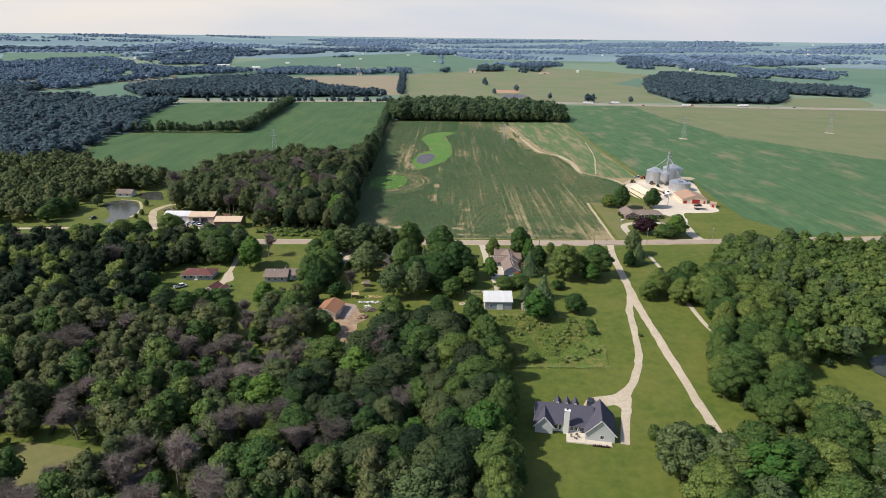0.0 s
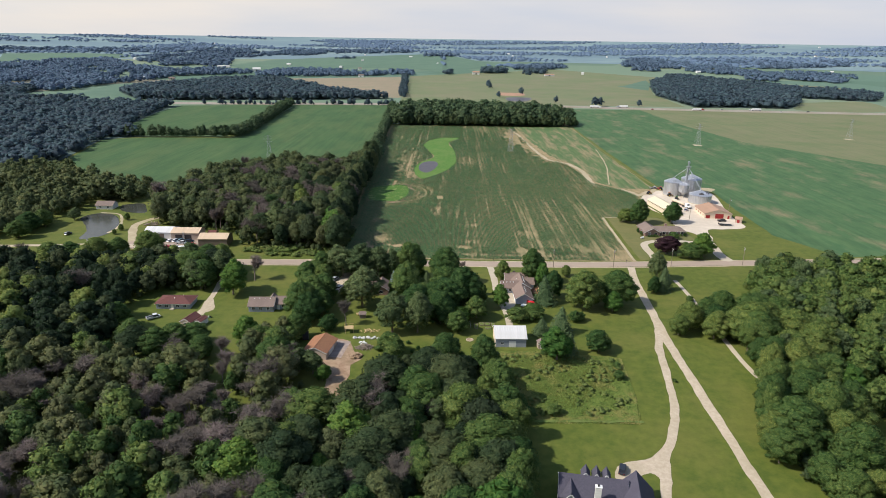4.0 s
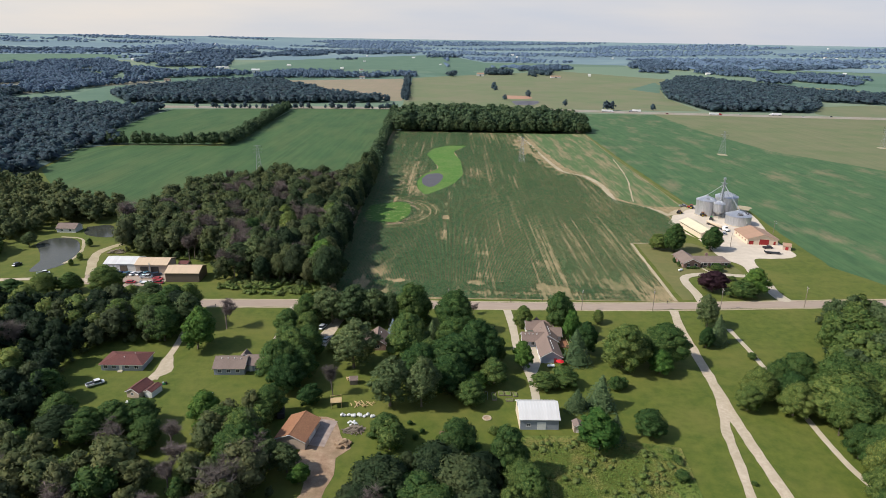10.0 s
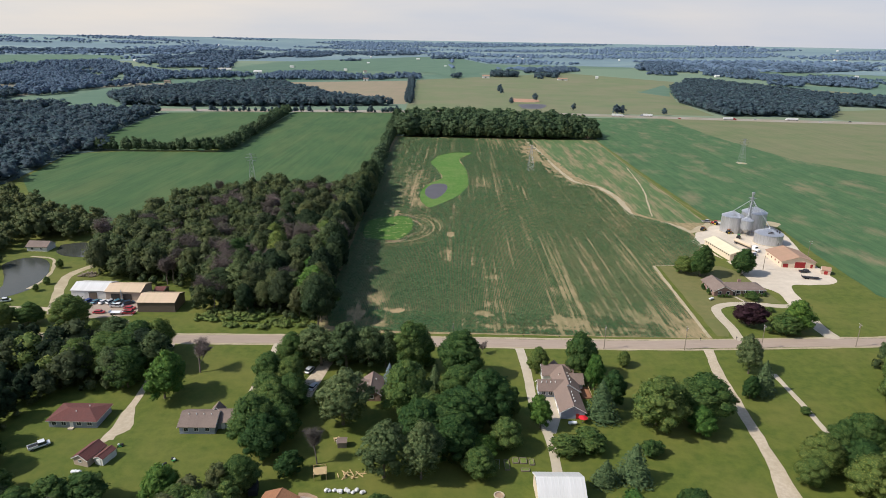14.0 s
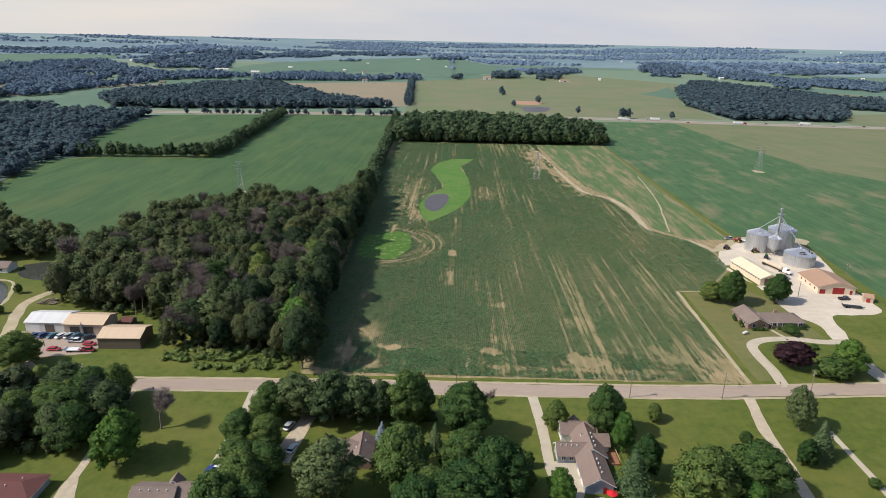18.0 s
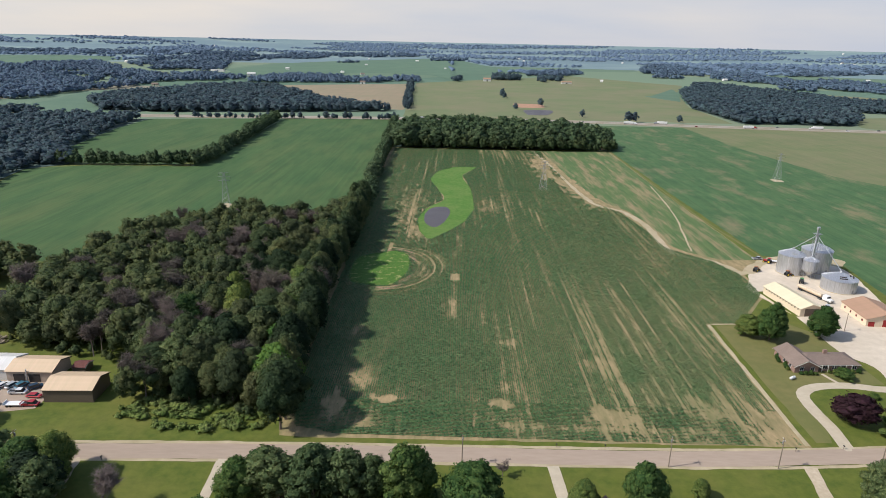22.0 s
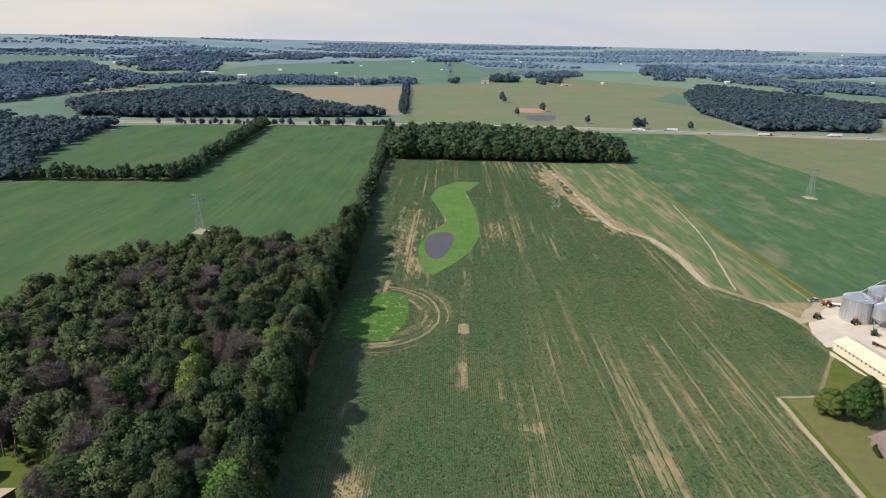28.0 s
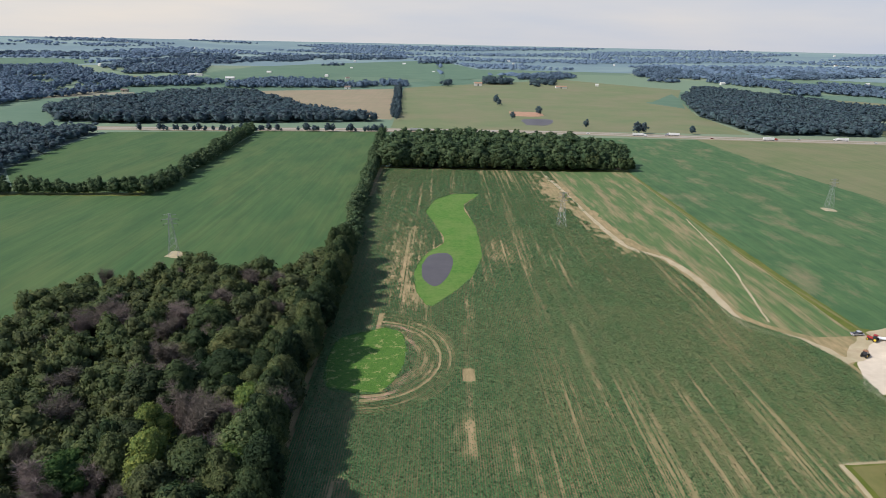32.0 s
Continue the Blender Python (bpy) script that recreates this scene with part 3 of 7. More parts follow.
strip("basin_rim", [(-18, 764), (-4, 785), (10, 788), (20, 786)], 1.8, DIRT, 0.10, 0.9, 3, "bare brown rim round the grass basin", "bare earth")
strip("basin_rim", [(-44, 531), (-34, 534.5), (-25, 530), (-21.8, 512), (-22.5, 495), (-29.5, 477.5), (-40, 476.5)], 2.2, DIRT, 0.10, 0.7, 2, "bare brown rim round the grass hollow", "bare earth")
sheet("grass_basin", GREEN_B, HOLLOW, 0.14, True, 0.8, "small bright green grass hollow beside the woods", "grass basin")
sheet("pond", [(-21, 612), (-17, 629), (-7, 633), (-4, 617), (-8, 592), (-14, 581), (-20, 592)], MURKY, 0.16, True, 0.3, "small murky grey pond in lush grass", "pond")
strip("pond_bank", [(-193, 393), (-192.6, 401), (-194, 409), (-198, 420), (-207, 434), (-220, 437)], 1.5, SAND, 0.07, 0.6, 2, "pale bare bank along the pond", "pond bank")
sheet("pond", [(-207, 396), (-213, 406), (-219, 414), (-226, 424), (-222, 434), (-210, 433), (-198, 417), (-192, 398), (-194, 387), (-200, 381), (-204, 382)], WATER, 0.06, True, 0.5, "dark still pond ringed by mown grass", "pond")
sheet("pond", [(-216, 457), (-205, 462), (-196, 450), (-192, 438), (-204, 439), (-212, 446)], WATER, 0.06, True, 0.5, "small dark pond under the trees", "pond")
sheet("pond", [(163, 213), (168, 222), (190, 224), (198, 206), (185, 196), (170, 203)], WATER, 0.5, True, 0.5, "small dark blue pond between trees", "pond")
sheet("pond", [(116, 1245), (149, 1250), (166, 1322), (119, 1318)], MURKY, 0.2, True, 0.5, "far pale pond in a hay field", "pond")
sheet("meadow", [(17, 254), (40, 255), (60, 252), (70, 250), (69, 226), (66, 214), (30, 214), (24, 222)], ROUGH, 0.07, False, 1.0, "unmown weedy meadow below the barn", "meadow")
strip("hedge_line", [(26, 213.2), (45, 213.4), (68, 213.8)], 0.9, WEEDS, 0.25, 0.5, 2, "dark unmown edge of the meadow", "field edge")
sheet("building_site", [(-37, 262), (-32, 261), (-28, 251), (-25, 247), (-28.5, 243), (-28, 236), (-30, 228), (-29, 215), (-26, 196), (-29, 194), (-32, 212), (-34, 222), (-42, 218), (-48, 213), (-49, 217), (-42, 223), (-36, 229), (-37, 236), (-39.5, 241), (-39, 247), (-36, 250)], DIRT, 0.06, True, 0.8,
      "churned bare earth of a building site", "bare earth")
sheet("garden_bed", [(0, 252.5), (9, 253), (9, 256.5), (0, 256)], MULCH, 0.1, False, 0.4, "square mulched garden bed", "garden bed")
sheet("clearing", [(-123, 160), (-116, 166), (-105, 165), (-92, 160), (-84, 152), (-92, 149), (-104, 148), (-112, 144), (-122, 146)], DRY_LAWN, 0.05, True, 1, "sunny rough clearing in the woods", "clearing")

# the highway
strip("verge", [(-1100, 1062), (-671, 1104), (-321, 1134), (-166, 1152), (0, 1166), (180, 1166), (307, 1148), (454, 1134), (620, 1122), (1100, 1090)], 36, STUBBLE, 0.12, 2.0, 20, "dry tan verge and median of the far highway", "verge")
for off, wd in ((-7, 9), (8, 9)):
    strip("highway", [(-1100, 1062 + off), (-671, 1104 + off), (-321, 1134 + off), (-166, 1152 + off), (0, 1166 + off), (180, 1166 + off), (307, 1148 + off), (454, 1134 + off), (620, 1122 + off), (1100, 1090 + off)],
          wd, HIGHWAY, 0.25, 0.1, 20, "pale concrete carriageway of a far highway", "highway")


# corn in rows
THIN = [  # x, y, half width, half length, how bare
    (-40, 376, 4, 8, 0.9), (-22, 379, 5, 2.2, 1.0), (-34, 393, 5, 10, 0.6), (-39, 431, 3, 7, 0.7), (-2, 455, 3, 9, 0.6), (21, 422, 6, 2, 0.6), (15, 377, 3, 3, 0.9), (17, 388, 3, 4, 0.5),
    (-28, 364, 3, 2, 0.8), (56, 405, 6, 7, 0.7), (50, 371, 9, 5, 0.75), (84, 378, 7, 7, 0.7), (100, 368, 6, 9, 1.0), (-33, 366, 14, 4, 0.45), (44, 365, 30, 2, 0.5), (-22, 569, 8, 12, 0.6), (-33, 642, 9, 60, 0.5), (24, 640, 8, 22, 0.4), (82, 800, 10, 55, 1.0), (94, 718, 7, 45, 0.95), (101, 668, 6, 26, 0.8)]
LUSH_SPOTS = [(64, 403, 9, 9, 0.5), (100, 404, 6, 10, 0.5), (70, 370, 8, 6, 0.5), (-16, 406, 12, 16, 0.45), (2, 410, 12, 22, 0.4), (-36, 446, 7, 18, 0.5), (-13, 368, 9, 5, 0.4)]


def spots_at(x, y, spots):
    """How strongly any of the ragged oval spots acts at a place."""
    most = 0.0
    for cx, cy, rx, ry, much in spots:
        u, v = abs(x - cx) / rx, abs(y - cy) / ry
        if u < 1.6 and v < 1.6:
            most = max(most, much * sm(1.5 - math.hypot(u, v) + 0.9 * noise.noise((x * 0.35, y * 0.16, 40.5))))
    return most


def corn_density(x, y):
    """How thick the corn stands, 0 to 1: dry streaks along the rows, thin spots, the basins left free."""
    far = sm((y - 470) / 140)
    lines = 0.8 * ((1 - far) * noise.noise((x * 1.9, y * 0.006, 0.5)) + far * noise.noise((x * 1.25, y * 0.006, 0.5))) + 0.45 * noise.noise((x * 0.30, y * 0.009, 4.5)) + 0.35 * noise.noise((x * 1.6, y * 0.045, 50.5))
    zone = sm(0.55 + 1.6 * noise.noise((x * 0.018, y * 0.010, 70.5)))
    patch = noise.noise((x * 0.022, y * 0.013, 9.0)) + 0.6 * noise.noise((x * 0.06, y * 0.04, 19.0))
    fine = noise.noise((x * 1.1, y * 0.30, 3.0)) + 0.6 * noise.noise((x * 0.5, y * 0.11, 33.0))
    side = (0.5 + 0.6 * sm((x + 5) / 50) + 0.55 * sm((y - 470) / 160)) * (0.5 + 0.7 * zone)
    d = 1.02 - side * 1.35 * max(0.0, lines - 0.03) - 0.36 * max(0.0, patch - 0.02) - 0.06 * sm((x - 20) / 40) + 0.36 * min(0.3, fine)
    if y < 384:
        d -= (0.02 + 0.45 * max(0.0, noise.noise((x * 0.045, y * 0.10, 7.0)))) * sm((388 - y) / 16)
    if x < -14 and y > 530:
        d -= 0.10 + 0.3 * max(0.0, noise.noise((x * 0.5, y * 0.02, 21)))
    d += spots_at(x, y, LUSH_SPOTS) - 1.1 * spots_at(x, y, THIN)
    r = math.hypot(x + 38, (y - 506) * 0.85)
    if 19 < r < 33 and x > -34:
        d -= 0.55 * max(0.0, 0.45 + noise.noise((r * 0.9, y * 0.03, 5)))
    if -2.4 < x < 2.4 and 488 < y < 498:
        d -= 1.2
    if -2.2 < x < 0.8 and 445 < y < 535:
        d -= 0.40
    return d


def corn():
    """Leaf tufts along the rows: two bent blades each, thin where the crop is dry."""
    rng = random.Random(5)
    pos, size = [], []

    def plant(x, y, d, grow=1.0):
        d += rng.uniform(-0.30, 0.25)
        if d < 0.16 or inside(x, y, GREEN_A) or inside(x, y, GREEN_B):
            return
        pos.append((x + rng.uniform(-0.10, 0.10), y))
        size.append((0.22 + 0.32 * min(1.0, d)) * grow)

    def ringed(x, y):
        return x > -38 and 18 < math.hypot(x + 38, (y - 506) * 0.85) < 35

    steps = [y for y0, y1, st in ((378, 470, 0.42), (470, 560, 0.56), (560, 690, 0.74), (690, 886, 1.05)) for y in np.arange(y0, y1, st)]
    x = -66.0
    while x < 148:
        for y in steps:
            if inside(x, y, CORN_POLY) and not ringed(x, y):
                plant(x, y + rng.uniform(-0.15, 0.15), corn_density(x, y), 1.0 if y < 470 else 1.15 if y < 560 else 1.32 if y < 690 else 1.58)
        x += 0.76 + rng.uniform(-0.05, 0.05)
    y = 358.8
    while y < 378:
        for xx in np.arange(-53, 104, 0.45):
            if inside(xx, y, CORN_POLY):
                plant(xx, y, corn_density(xx, y))
        y += 0.76
    r = 18.2
    while r < 35:
        a = -1.57
        dry = noise.noise((r * 0.75, 3.3, 1.0))
        while a < 1.5:
            px, py = -38 + r * math.cos(a), 506 + r * math.sin(a) / 0.85
            if px > -38:
                plant(px, py, 0.9 - 1.5 * max(0.0, dry + 0.08 + 0.5 * noise.noise((r * 0.3, a * 2.5, 7))) + 0.3 * noise.noise((r, a * 3, 2)))
            a += 0.5 / r
        r += 0.76
    gen = np.random.default_rng(9)
    p, sz = np.array(pos), np.array(size)
    n = len(p)
    ring = (p[:, 1] < 378) | (np.hypot(p[:, 0] + 38, (p[:, 1] - 506) * 0.85) < 35)
    vs = []
    for k in range(2):
        a = np.where(ring, gen.uniform(0, 6.283, n), 1.571 + gen.normal(0, 0.5, n) + 3.142 * k)
        u, w = np.stack([np.cos(a), np.sin(a)], 1), np.stack([-np.sin(a), np.cos(a)], 1)
        l, b = (sz * gen.uniform(0.9, 1.5, n))[:, None], (sz * gen.uniform(0.40, 0.66, n))[:, None]
        top = 0.12 + sz * gen.uniform(0.15, 0.45, n)
        tri = np.stack([np.concatenate([p - u * l * 0.5 - w * b, (top * 0.7)[:, None]], 1), np.concatenate([p - u * l * 0.3 + w * b, top[:, None]], 1), np.concatenate([p + u * l, (top * 0.75)[:, None]], 1)], 1)
        vs.append(tri.reshape(-1, 3))
    v = np.concatenate(vs)
    rows = put_mesh("corn_rows", v.tolist(), [(i, i + 2, i + 1) for i in range(0, len(v), 3)], CORN, "stuff", "rows of knee-high green corn, thin and dry in streaks", "corn")
    lean = gen.normal(0, 0.4, (len(v) // 3, 3)) + (0, 0, 1.0)
    soft_mesh(rows.data, np.repeat(lean / np.linalg.norm(lean, axis=1)[:, None], 3, axis=0))


corn()


# ---- trees ----
def ico(level):
    bm = bmesh.new()
    bmesh.ops.create_icosphere(bm, subdivisions=level, radius=1)
    v = np.array([tuple(x.co) for x in bm.verts])
    f = np.array([[y.index for y in x.verts] for x in bm.faces])
    bm.free()
    return v, f


ICO1, ICO2 = ico(1), ico(2)


def unit(v):
    return v / np.maximum(np.linalg.norm(v, axis=1), 1e-6)[:, None]


def cards(rng, pos, nrm, size, bend=0.25, loose=0.42):
    """Small bent leaf clumps: one triangle each, facing roughly along nrm."""
    n = len(pos)
    nrm = unit(nrm + rng.normal(0, loose, (n, 3)))
    u = unit(np.cross(nrm, rng.normal(0, 1, (n, 3))))
    w = np.cross(nrm, u)
    s = (size * rng.uniform(0.45, 1.35, n))[:, None]
    b = nrm * s * bend
    e = rng.uniform(-0.8, 0.8, n)[:, None]
    v = np.stack([pos - u * s - w * s * 0.55 - b, pos + u * s - w * s * 0.45 - b, pos + w * s * 0.85 + u * s * e + b * 0.6], 1).reshape(-1, 3)
    k = np.arange(n) * 3
    return v, np.stack([k, k + 1, k + 2], 1)


def crown_arrays(seed, lobes, R, z0, z1, ncards, size, level, cone=0.0, core=1.0, clump=(0.15, 0.30), calm=0.1):
    """A crown of billowing lobes set round a dark inner mass, leaf clumps over them, and the soft normals of the leaf mass."""
    rng = np.random.default_rng(seed)
    zc, zh = (z0 + z1) / 2, (z1 - z0) / 2
    lean = rng.uniform(-0.12, 0.12, 2) * R
    cen, rad = [(lean[0] * 0.5, lean[1] * 0.5, zc - 0.05 * zh)], [0.68 * R]
    turn = rng.uniform(0, 6.28)
    for i in range(lobes - 1):
        up = 1 - 1.72 * (i + 0.5) / (lobes - 1)
        a = turn + i * 2.39996 + rng.uniform(-0.35, 0.35)
        flat = math.sqrt(1 - up * up) * (1 - cone * max(0.0, up))
        r = rng.uniform(*clump) * R * (1.0 if up > -0.5 else 0.8)
        out = rng.uniform(0.68, 1.10) * (R - r)
        cen.append((out * flat * math.cos(a) + lean[0] * (up + 1), out * flat * math.sin(a) + lean[1] * (up + 1), zc + up * (zh - r * 0.8) * rng.uniform(0.84, 1.06)))
        rad.append(r)
    cen, rad = np.array(cen), np.array(rad)
    mid = np.array([0, 0, zc - 0.35 * zh])
    base, tri = ICO2 if level == 2 else ICO1
    vs, fs, ns, at = [], [], [], 0
    for k, (c, r) in enumerate(zip(cen, rad)):
        grow = np.array([1, 1, zh / R if k == 0 else 0.9])
        v = base * (r * rng.uniform(0.82, 0.96, (len(base), 1)) * core) * grow + c
        vs.append(v), fs.append(tri + at), ns.append(unit(base + 0.6 * unit((v - mid) / (R, R, zh)) + (0, 0, calm)))
        at += len(v)
    tris = [tuple(int(i) for i in t) for t in np.concatenate(fs)]
    if ncards:
        which = rng.choice(len(rad), ncards * 2, p=rad ** 2 / (rad ** 2).sum())
        d = rng.normal(0, 1, (ncards * 2, 3))
        d[:, 2] += 0.35
        d = unit(d)
        grow = np.where((which == 0)[:, None], (1, 1, zh / R), (1, 1, 0.9))
        pos = cen[which] + d * grow * (rad[which] * rng.triangular(0.78, 1.0, 1.42, ncards * 2))[:, None]
        gap = np.linalg.norm(pos[:, None] - cen[None, 1:], axis=2) / rad[None, 1:]
        keep = np.where(gap.min(1) > 0.78)[0][:ncards]
        v, q = cards(rng, pos[keep], d[keep], size)
        soft = unit(d[keep] + 0.6 * unit((pos[keep] - mid) / (R, R, zh)) + (0, 0, calm) + rng.normal(0, 0.34, (len(keep), 3)))
        vs.append(v), ns.append(np.repeat(soft, 3, axis=0))
        tris += [tuple(int(i) + at for i in t) for t in q]
    return np.concatenate(vs), tris, np.concatenate(ns)


def trunk_bm(h, r, seed, limbs=4, spread=2.0):
    rng = random.Random(seed)
    bm = tube((0, 0, -0.3), (0, 0, h * 0.45), r, r * 0.7, 7)
    tube((0, 0, h * 0.45), (rng.uniform(-.3, .3), rng.uniform(-.3, .3), h), r * 0.7, r * 0.2, 6, bm)
    for i in range(limbs):
        a, z = 6.28 * i / limbs + rng.uniform(-.4, .4), h * rng.uniform(0.35, 0.6)
        tube((0, 0, z), (spread * math.cos(a), spread * math.sin(a), z + h * 0.3), r * 0.4, r * 0.12, 5, bm)
    return bm


def bare_bm(seed, h, spread, fine=5200):
    """A leafless crown: limbs that fork three times, and thin twigs."""
    rng = random.Random(seed)
    bm = bmesh.new()

    def grow(p, d, length, r, level):
        q = p + d * length
        tube(p, q, r, r * 0.6, 5 if level == 0 else 3, bm, False)
        if level == 3:
            return
        for _ in range(3 if level else 5):
            e = (d + Vector((rng.uniform(-1, 1), rng.uniform(-1, 1), rng.uniform(0.3, 1.1))) * 0.7 * spread).normalized()
            grow(p + d * length * rng.uniform(0.55, 1.0), e, length * rng.uniform(0.55, 0.8), r * 0.5, level + 1)

    grow(Vector((0, 0, 0)), Vector((rng.uniform(-.1, .1), 0, 1)), h * 0.36, h * 0.014, 0)
    tips = [v.co.copy() for v in bm.verts if v.co.z > h * 0.4]
    for _ in range(fine):
        p = rng.choice(tips)
        d = Vector((rng.uniform(-1, 1), rng.uniform(-1, 1), rng.uniform(-0.2, 1))).normalized() * rng.uniform(0.6, 1.7)
        n = d.cross(Vector((rng.uniform(-1, 1), rng.uniform(-1, 1), rng.uniform(-1, 1)))).normalized() * 0.024
        bm.faces.new([bm.verts.new(q) for q in (p - n, p + n, p + d)])
    return bm


def me_from_bm(name, bm, material):
    me = bpy.data.meshes.new(name)
    bm.to_mesh(me)
    bm.free()
    me.materials.append(material)
    return me


def conifer_arrays(seed, R, h, tiers=28, per=52, size=0.27):
    rng = np.random.default_rng(seed)
    pos, nrm = [], []
    for i in range(tiers):
        t = i / (tiers - 1)
        z, r = h * (0.06 + 0.92 * t), R * (1 - t) ** 0.85 + 0.12
        n = max(4, int(per * (1 - t) + 4))
        for k in range(n):
            a = 6.283 * (k + rng.uniform(-.3, .3)) / n
            for f in (1.0, 0.6):
                rr = r * f * rng.uniform(0.8, 1.12)
                pos.append((rr * math.cos(a), rr * math.sin(a), z - 0.25 * rr + rng.uniform(-.2, .2)))
                nrm.append((math.cos(a) * 0.8, math.sin(a) * 0.8, 0.7))
    v, q = cards(rng, np.array(pos), np.array(nrm), size, 0.35)
    n = 9
    vs, fs = [], []
    for j in range(5):
        t = j / 4
        for k in range(n):
            a = 6.283 * k / n
            r = (R * (1 - t) ** 0.85) * 0.72 * rng.uniform(.85, 1.1) + 0.03
            vs.append((r * math.cos(a), r * math.sin(a), h * (0.05 + 0.93 * t)))
    for j in range(4):
        for k in range(n):
            fs.append((j * n + k, j * n + (k + 1) % n, (j + 1) * n + (k + 1) % n, (j + 1) * n + k))
    at = len(vs)
    return vs + [tuple(x) for x in v], fs + [tuple(int(i) + at for i in t) for t in q]


TRUNKS = [me_from_bm("trunk", trunk_bm(7.5, 0.28, i), BARK) for i in range(3)]


def crown_meshes(n, seed, material, lobes=12, R=4.6, z0=2.2, z1=12.0, ncards=620, size=0.62, level=2, cone=0.2, core=1.0, clump=(0.15, 0.30)):
    out = []
    for i in range(n):
        v, f, n = crown_arrays(seed + i, lobes, R, z0, z1, ncards, size, level, cone, core, clump)
        out.append(soft_mesh(mesh_of("crown", v.tolist(), f, material), n))
    return out


CROWNS = {
    "leaf": crown_meshes(6, 10, LEAF, z0=-0.3, lobes=44, ncards=8500, size=0.215, cone=0.35),
    "wood": crown_meshes(7, 30, LEAF_WOOD, lobes=26, clump=(0.18, 0.34), z0=1.2, ncards=7500, size=0.23, cone=0.35),
    "olive": crown_meshes(4, 40, LEAF_OLIVE, lobes=26, clump=(0.18, 0.34), z0=1.2, ncards=5200, size=0.28, cone=0.35),
    "grove": crown_meshes(6, 90, LEAF_GROVE, lobes=30, clump=(0.18, 0.34), z0=0.0, ncards=9500, size=0.20, cone=0.35),
    "light": crown_meshes(4, 50, LEAF_LIGHT, lobes=40, R=4.4, z0=0.6, ncards=5000, size=0.24, core=0.8, cone=0.4, clump=(0.13, 0.24)),
    "bright": crown_meshes(3, 60, LEAF_BRIGHT, z0=0.3, lobes=30, ncards=4600, size=0.28, cone=0.3),
    "purple": crown_meshes(1, 70, LEAF_PURPLE, z0=0.2, R=5.2, lobes=22, ncards=3600, size=0.32),
    "shrub": crown_meshes(3, 80, LEAF, lobes=14, R=5.0, z0=-1.0, z1=12.0, ncards=2200, size=0.42, cone=0.3),
    "pine": [mesh_of("crown", *conifer_arrays(i, 3.6, 12), NEEDLE) for i in (1, 2)],
    "spruce": [mesh_of("crown", *conifer_arrays(7, 3.4, 12), NEEDLE_BLUE)],
    "bare": [me_from_bm("bare_crown", bare_bm(i, 12, 1.3), TWIG) for i in range(4)],
}
NAMES = {"olive": "woodland_tree", "leaf": "tree", "wood": "woodland_tree", "grove": "tree", "light": "silver_tree", "bright": "tree", "purple": "purple_tree", "shrub": "shrub", "pine": "conifer", "spruce": "spruce", "bare": "bare_tree"}
CATS = {"pine": "conifer", "spruce": "conifer", "shrub": "shrub", "bare": "dead tree"}


def tree(kind, x, y, h, r, label, group="", seed=None):
    rng = random.Random(int(x * 131 + y * 17) if seed is None else seed)
    ob = new(NAMES[kind])
    ob.empty_display_size = 0.5
    s, base = h / 12, (5.0 if kind == "shrub" else 5.2 if kind == "purple" else 3.6 if kind in ("pine", "spruce") else 4.6)
    wide = 1.25 if group == "yard trees" else 1.2
    oval = rng.uniform(0.86, 1.16)
    ob.matrix_world = Matrix.LocRotScale((x, y, gz(x, y)), Euler((rng.uniform(-0.06, 0.06), rng.uniform(-0.06, 0.06), rng.uniform(0, 6.28))), (wide * oval * r / base, wide / oval * r / base, s))
    tagged(ob, label, CATS.get(kind, "tree"), group)
    if kind == "bare":
        parts = [("bare_crown", rng.choice(CROWNS[kind]))]
    else:
        parts = [("trunk", rng.choice(TRUNKS)), ("crown", rng.choice(CROWNS[kind]))]
    for name, me in parts:
        p = new(name, me)
        p.parent = ob
    return ob


YARD = [  # kind, x, y, height, radius
    ("leaf", -56, 328, 13.4, 4.6), ("leaf", -58, 313, 14, 4.7)]
YARD2 = [("leaf", 0, 286, 15, 6.5), ("leaf", -101, 247, 11, 5.0), ("leaf", -83, 246, 9, 4.4), ("bare", -76, 246, 11, 4.6), ("bare", -92, 243, 11, 4.8), ("wood", -108, 246, 12, 5.2), ("leaf", -125, 268, 12, 5.4), ("light", -227, 419, 8, 3.6), ("leaf", -236, 404, 11, 5.0), ("leaf", -240, 393, 12, 5.6), ("leaf", -177, 351, 11, 5.5), ("leaf", -169, 357, 9, 4.4), ("leaf", -186, 346, 10, 5.2), ("leaf", -197, 346, 10, 5.6), ("leaf", -238, 382, 11, 5.0)]
YARD4 = [("purple", 126, 372, 11, 5.9), ("shrub", 137, 365, 8.5, 6), ("bright", 145, 368, 13, 5.6), ("leaf", 120, 434, 9, 4.6),
         ("leaf", 127, 431, 16, 5.6), ("leaf", 149, 434, 13.5, 5.2), ("shrub", 140, 400, 4.2, 2.9), ("shrub", 142, 387, 2.2, 1.6), ("bright", 46, 249, 12.5, 5.1)]
YARD5 = [("pine", 51, 253, 9, 3), ("leaf", 63, 256, 8.5, 4.4), ("shrub", 35, 281, 6.5, 3.9), ("shrub", 42, 283, 7.2, 4.4), ("pine", 43, 269, 7.5, 3.2),
         ("pine", 51, 271, 11.5, 4.2), ("shrub", 59, 282, 5, 2.7), ("bright", 11, 278, 7, 3.7), ("light", -16, 269, 16.5, 6.2), ("light", -6, 269, 16.5, 5.6)]
